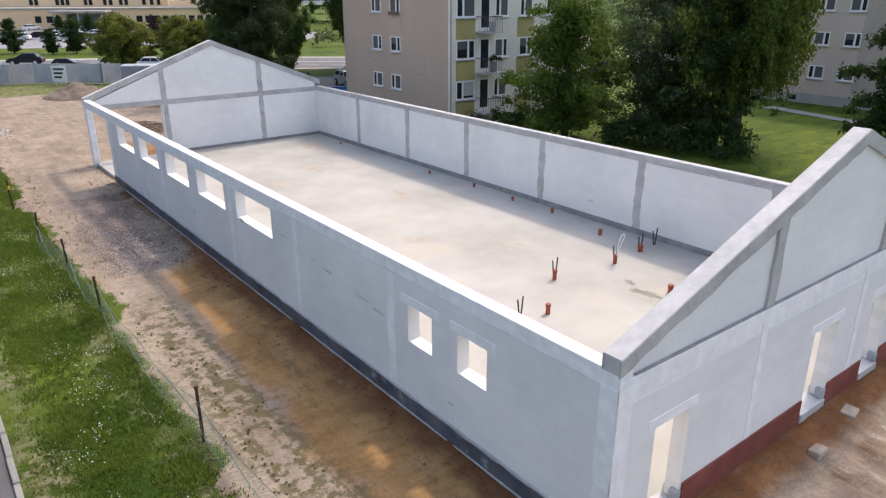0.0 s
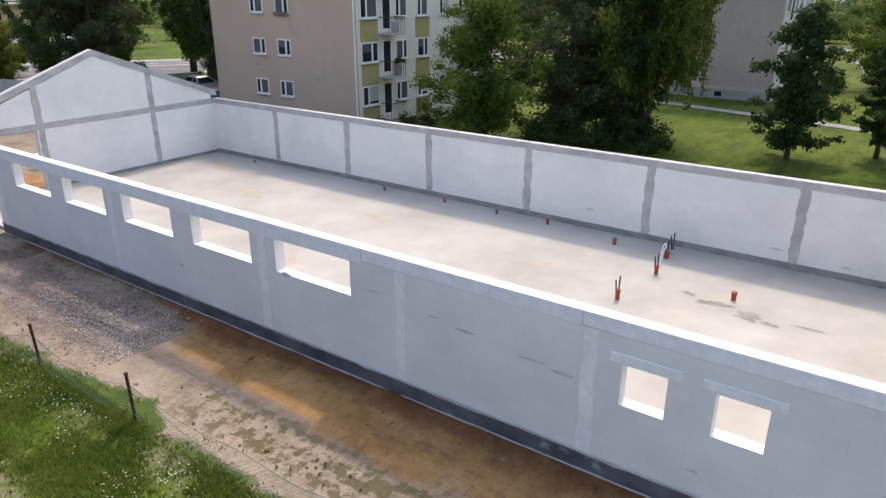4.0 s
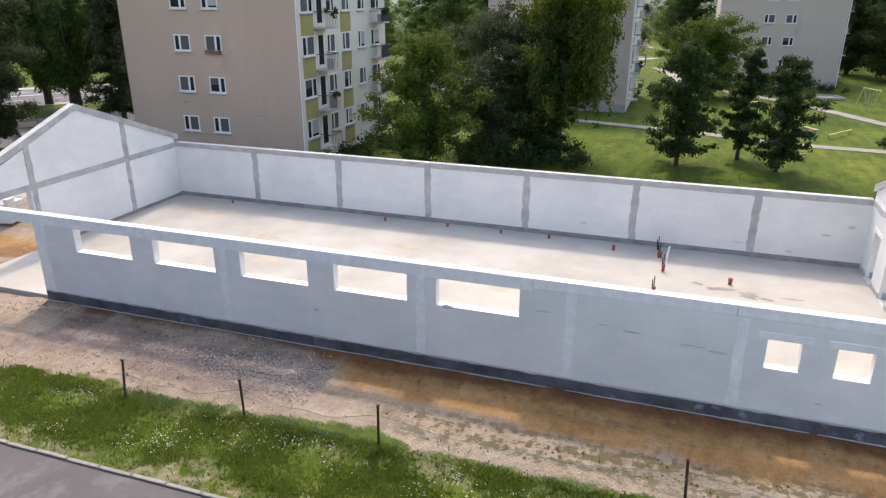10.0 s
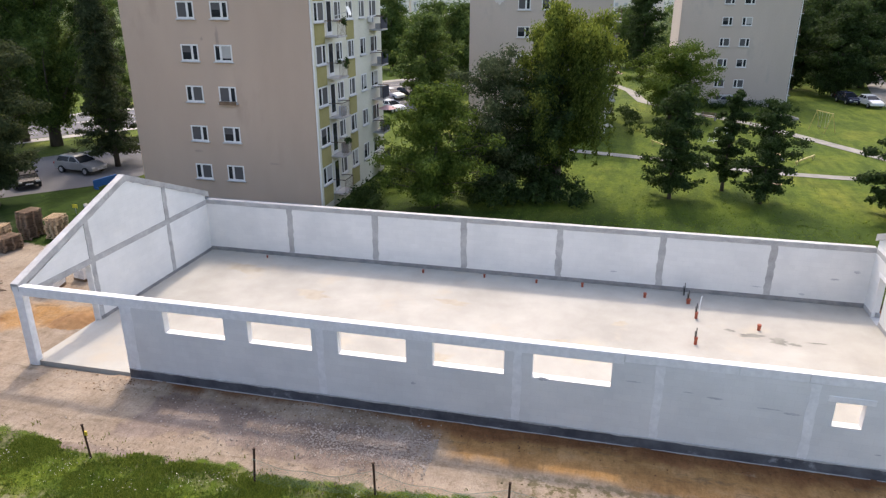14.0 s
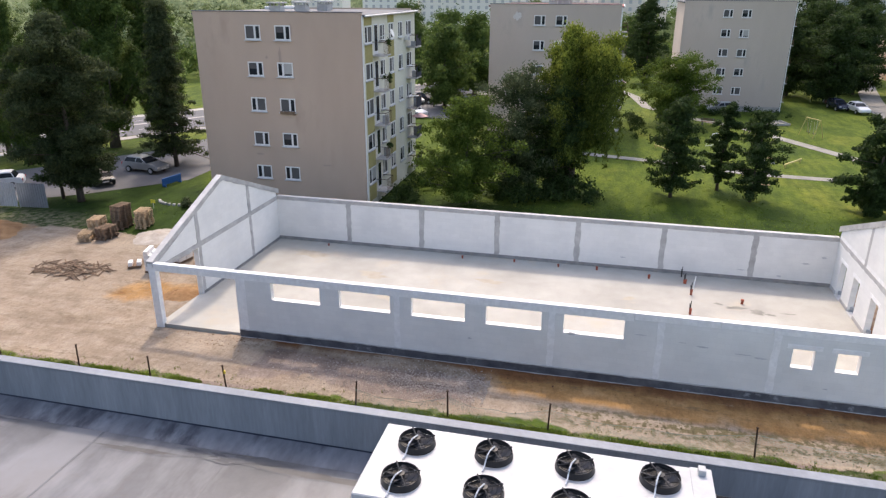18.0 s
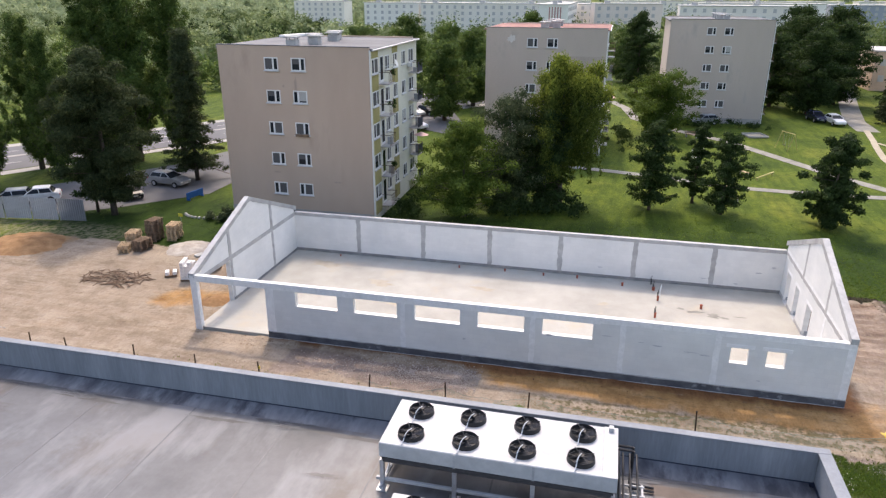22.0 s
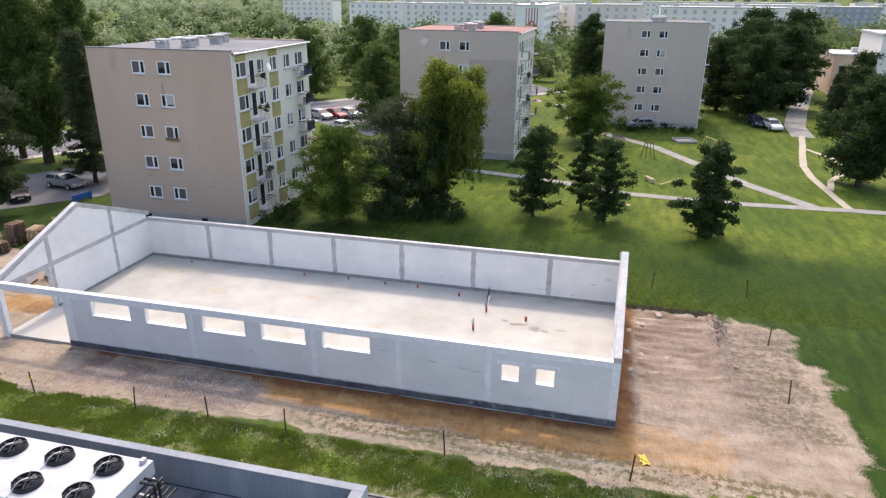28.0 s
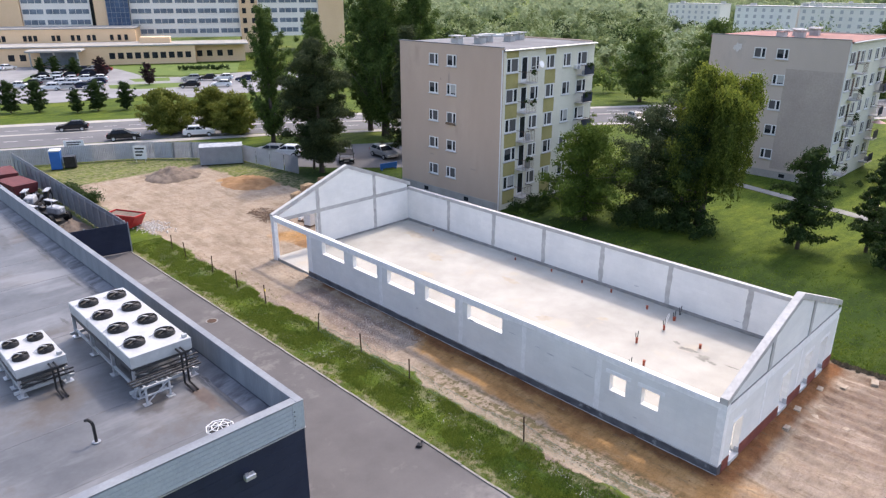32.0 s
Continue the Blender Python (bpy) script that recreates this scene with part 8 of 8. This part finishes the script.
# ---- marks and small things ----
def smear(x, y, z, w, h, mat, label, seed):
    """A thin ragged smear on a wall that faces along x."""
    rg = random.Random(seed)
    bm = bmesh.new()
    vs = [bm.verts.new((x, y + w * (0.6 + 0.5 * rg.random()) * math.cos(a), z + h * (0.5 + 0.6 * rg.random()) * math.sin(a))) for a in (k * math.tau / 22 for k in range(22))]
    bm.faces.new(vs)
    return tagged(part("wall_stain", bm, mat), label, "stain", kind="structure")


M_SMEAR = mottled("mortar_smear", (0.46, 0.46, 0.47), (0.60, 0.60, 0.61), 3, 10, 0.95, 0.1)
for k, (x, y, z, w, h) in enumerate(((-0.004, 6.6, 2.02, 0.28, 0.05), (-0.004, 7.3, 2.1, 0.45, 0.025), (-0.004, 8.9, 2.25, 0.3, 0.04), (-0.004, 9.7, 2.35, 0.2, 0.02), (-0.004, 14.3, 2.2, 0.22, 0.08), (-0.004, 11.4, 2.5, 0.25, 0.03), (-0.004, 4.0, 0.95, 0.12, 0.03), (-0.004, 18.8, 1.4, 0.1, 0.06),
                                     (13.446, 1.8, 1.45, 0.25, 0.06), (13.446, 0.9, 1.9, 0.16, 0.1), (13.446, 5.2, 0.75, 0.3, 0.03), (13.446, 12.0, 0.9, 0.2, 0.05), (13.446, 3.1, 0.55, 0.14, 0.06))):
    smear(x, y, z, w, h, M_SMEAR, "faint grey mortar smear on the block wall", 120 + k)
cover = thing("manhole_cover", (-8.44, 28.48, 0.016), "round iron manhole cover in the asphalt", "cover")
part("ring", rod((0, 0, 0), (0, 0, 0.012), 0.36, seg=24), M_CONC_DARK, cover)
part("lid", rod((0, 0, 0.012), (0, 0, 0.02), 0.30, seg=24), M_RUST, cover)
lump = thing("discarded_bag", (-7.68, 10.23, 0.015), "small crumpled black bag beside the kerb", "bag")
bm = bmesh.new()
bmesh.ops.create_icosphere(bm, subdivisions=2, radius=0.16)
rb = random.Random(5)
for v in bm.verts:
    v.co = Vector((v.co.x * rb.uniform(0.8, 1.5), v.co.y * rb.uniform(0.6, 1.1), (v.co.z + 0.15) * rb.uniform(0.35, 0.7)))
part("bag", bm, M_BLACK, lump)
part("knot", rod((0.1, 0.0, 0.1), (0.22, 0.05, 0.2), 0.03, 0.06, 6), M_BLACK, lump)
tape = part("warning_tape", rod((-4.65, 28.45, 0.88), (-4.65, 28.45, 1.02), 0.045, seg=8), plain("yellow_tape", (0.75, 0.55, 0.05), 0.5))
tagged(tape, "yellow tape wound round a fence post", "tape")
soil_heap(-8.7, 53.08, 1.5, 1.7, 0.9, M_HEAP, "heap of dark spoil inside the yard", 17.0)
stones("rubble_pile", 420, lambda r: (r.gauss(-3.5, 0.55), r.gauss(49.2, 1.0)), 0.085, mottled("pale_rubble", (0.32, 0.30, 0.275), (0.54, 0.52, 0.49), 2, 10, 0.95, 0.4), "pale rubble strewn beside the skip", 31)
rag = thing("plastic_sheet", (-2.04, -1.33, ground_z(-2.04, -1.33)), "crumpled yellow plastic sheet on the soil", "litter", rz=20)
bm = bmesh.new()
bmesh.ops.create_grid(bm, x_segments=7, y_segments=4, size=0.5)
ry = random.Random(77)
for v in bm.verts:
    v.co = Vector((v.co.x * 0.7 + ry.uniform(-0.05, 0.05), v.co.y * 0.34 + ry.uniform(-0.04, 0.04), 0.03 + ry.uniform(0.0, 0.07)))
part("sheet", bm, plain("yellow_sheeting", (0.62, 0.43, 0.04), 0.4), rag)
ys = thing("marker_sign", (17.88, 47.79, 0), "small yellow marker sign in the grass", "sign")
part("post", rod((0, 0, -0.1), (0, 0, 0.5), 0.025, seg=6), M_STEEL, ys)
part("plate", box(-0.03, 0.0, -0.2, 0.2, 0.4, 0.66, 0.004), plain("yellow_plate", (0.75, 0.6, 0.06), 0.5), ys)
M_STONEY = mottled("mauve_gravel", (0.30, 0.25, 0.212), (0.50, 0.43, 0.37), 2, 12, 0.95, 0.4)
M_BANK = mottled("dark_bank_soil", (0.085, 0.062, 0.045), (0.17, 0.13, 0.10), 2, 12, 0.95, 0.4)
M_RUSTSOIL = mottled("rusty_clods", (0.10, 0.045, 0.02), (0.20, 0.10, 0.045), 2, 12, 0.95, 0.4)
stones("gravel", 3200, lambda r: (r.gauss(-1.95, 0.62), 17.6 + abs(r.gauss(0, 3.8))), 0.034, M_STONEY, "mauve-grey gravel spread along the track", 41)
stones("soil_clods", 700, lambda r: (r.gauss(-4.2, 0.14) + 0.12 * math.sin(r.uniform(0, 3)), r.uniform(-6, 40)), 0.03, M_BANK, "dark crumbling soil along the verge bank", 42)
stones("soil_clods", 200, lambda r: (-0.12 - abs(r.gauss(0, 0.45)), r.uniform(-1, 34)), 0.032, M_RUSTSOIL, "rusty clods at the foot of the wall", 43)
stones("track_weeds", 240, lambda r: (r.choice((-3.4, -3.3, -2.7)) + r.gauss(0, 0.16), 5.0 + r.gauss(0, 5.0)), 0.036, mottled("olive_weeds", (0.075, 0.062, 0.03), (0.15, 0.125, 0.065), 2, 12, 0.95, 0.4), "low olive weeds between the wheel tracks", 44)
tufts("kerb_weeds", 1500, lambda r: (-7.1 + abs(r.gauss(0, 0.5)), r.uniform(-14, 46)), 0.06, L_YELLOW, "short yellowing grass beside the kerb", 45)
# stains and repainted fields on the gables
M_GSTAIN = mottled("weathered_render", (0.355, 0.275, 0.23), (0.42, 0.33, 0.28), 0.8, 6, 0.95, 0.1)
for k, (y, z, w, h) in enumerate(((37.7, 11.5, 0.14, 0.75), (34.4, 3.4, 0.5, 0.07), (40.0, 4.0, 0.35, 0.1), (36.7, 13.4, 0.12, 0.5), (38.8, 11.4, 0.1, 0.12))):
    smear(21.346, y, z, w, h, M_GSTAIN, "dark weathered patch on the rendered gable", 200 + k)
M_REPAINT = mottled("repainted_render", (0.39, 0.32, 0.28), (0.455, 0.38, 0.332), 0.3, 6, 0.95, 0.1)
fld = part("repainted_field", box(52.29, 52.299, 13.35, 18.9, 1.0, 11.6, 0.002), M_REPAINT)
tagged(fld, "darker repainted field on the grey gable", "wall field", kind="structure")
smear(52.294, 24.3, 13.5, 0.55, 0.5, mottled("pale_filler", (0.60, 0.56, 0.53), (0.68, 0.64, 0.61), 1, 8, 0.95, 0.1), "pale round patch on the grey gable", 210)
# slanted membrane along the parapet foot
bm = bmesh.new()
y0, y1 = 6.45, 63.7
v = [bm.verts.new(p) for p in ((-16.72, y0, ROOF_Z + 0.006), (-16.1, y0, ROOF_Z + 0.13), (-16.1, y1, ROOF_Z + 0.13), (-16.72, y1, ROOF_Z + 0.006))]
bm.faces.new(v)
bm.normal_update()
for f in bm.faces:
    if f.normal.z < 0:
        f.normal_flip()
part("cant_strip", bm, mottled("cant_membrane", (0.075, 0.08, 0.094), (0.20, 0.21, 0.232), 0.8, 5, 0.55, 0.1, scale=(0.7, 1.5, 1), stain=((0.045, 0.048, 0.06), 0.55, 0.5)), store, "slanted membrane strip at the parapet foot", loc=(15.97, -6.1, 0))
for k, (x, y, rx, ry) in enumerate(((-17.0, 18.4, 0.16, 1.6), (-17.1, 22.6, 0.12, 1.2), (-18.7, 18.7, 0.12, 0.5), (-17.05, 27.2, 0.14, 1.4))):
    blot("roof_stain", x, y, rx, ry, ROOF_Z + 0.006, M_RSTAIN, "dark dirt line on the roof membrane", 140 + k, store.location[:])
woods("shrubs", [(19.0 + rw.uniform(-0.8, 0.8), 44.9 + rw.uniform(-1.0, 1.0), rw.uniform(0.35, 0.6)) for _ in range(8)], L_SILVER, "low pale-leaved shrub on the lawn", 260, 0.1)
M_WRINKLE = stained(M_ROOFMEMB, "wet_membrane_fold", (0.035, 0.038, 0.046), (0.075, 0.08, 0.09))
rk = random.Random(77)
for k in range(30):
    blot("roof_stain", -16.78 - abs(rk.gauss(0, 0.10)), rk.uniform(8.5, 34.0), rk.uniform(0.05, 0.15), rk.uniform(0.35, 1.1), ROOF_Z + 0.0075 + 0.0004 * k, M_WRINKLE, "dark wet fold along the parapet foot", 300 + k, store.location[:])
# dark understorey between the near trees
woods("shrubs", [(27.2 + rw.uniform(-2.2, 2.4), 19.0 + rw.uniform(-5.0, 4.5), rw.uniform(0.5, 1.2)) for _ in range(17)], L_DARK, "dense dark understorey beneath the trees by the flats", 300, 0.13)
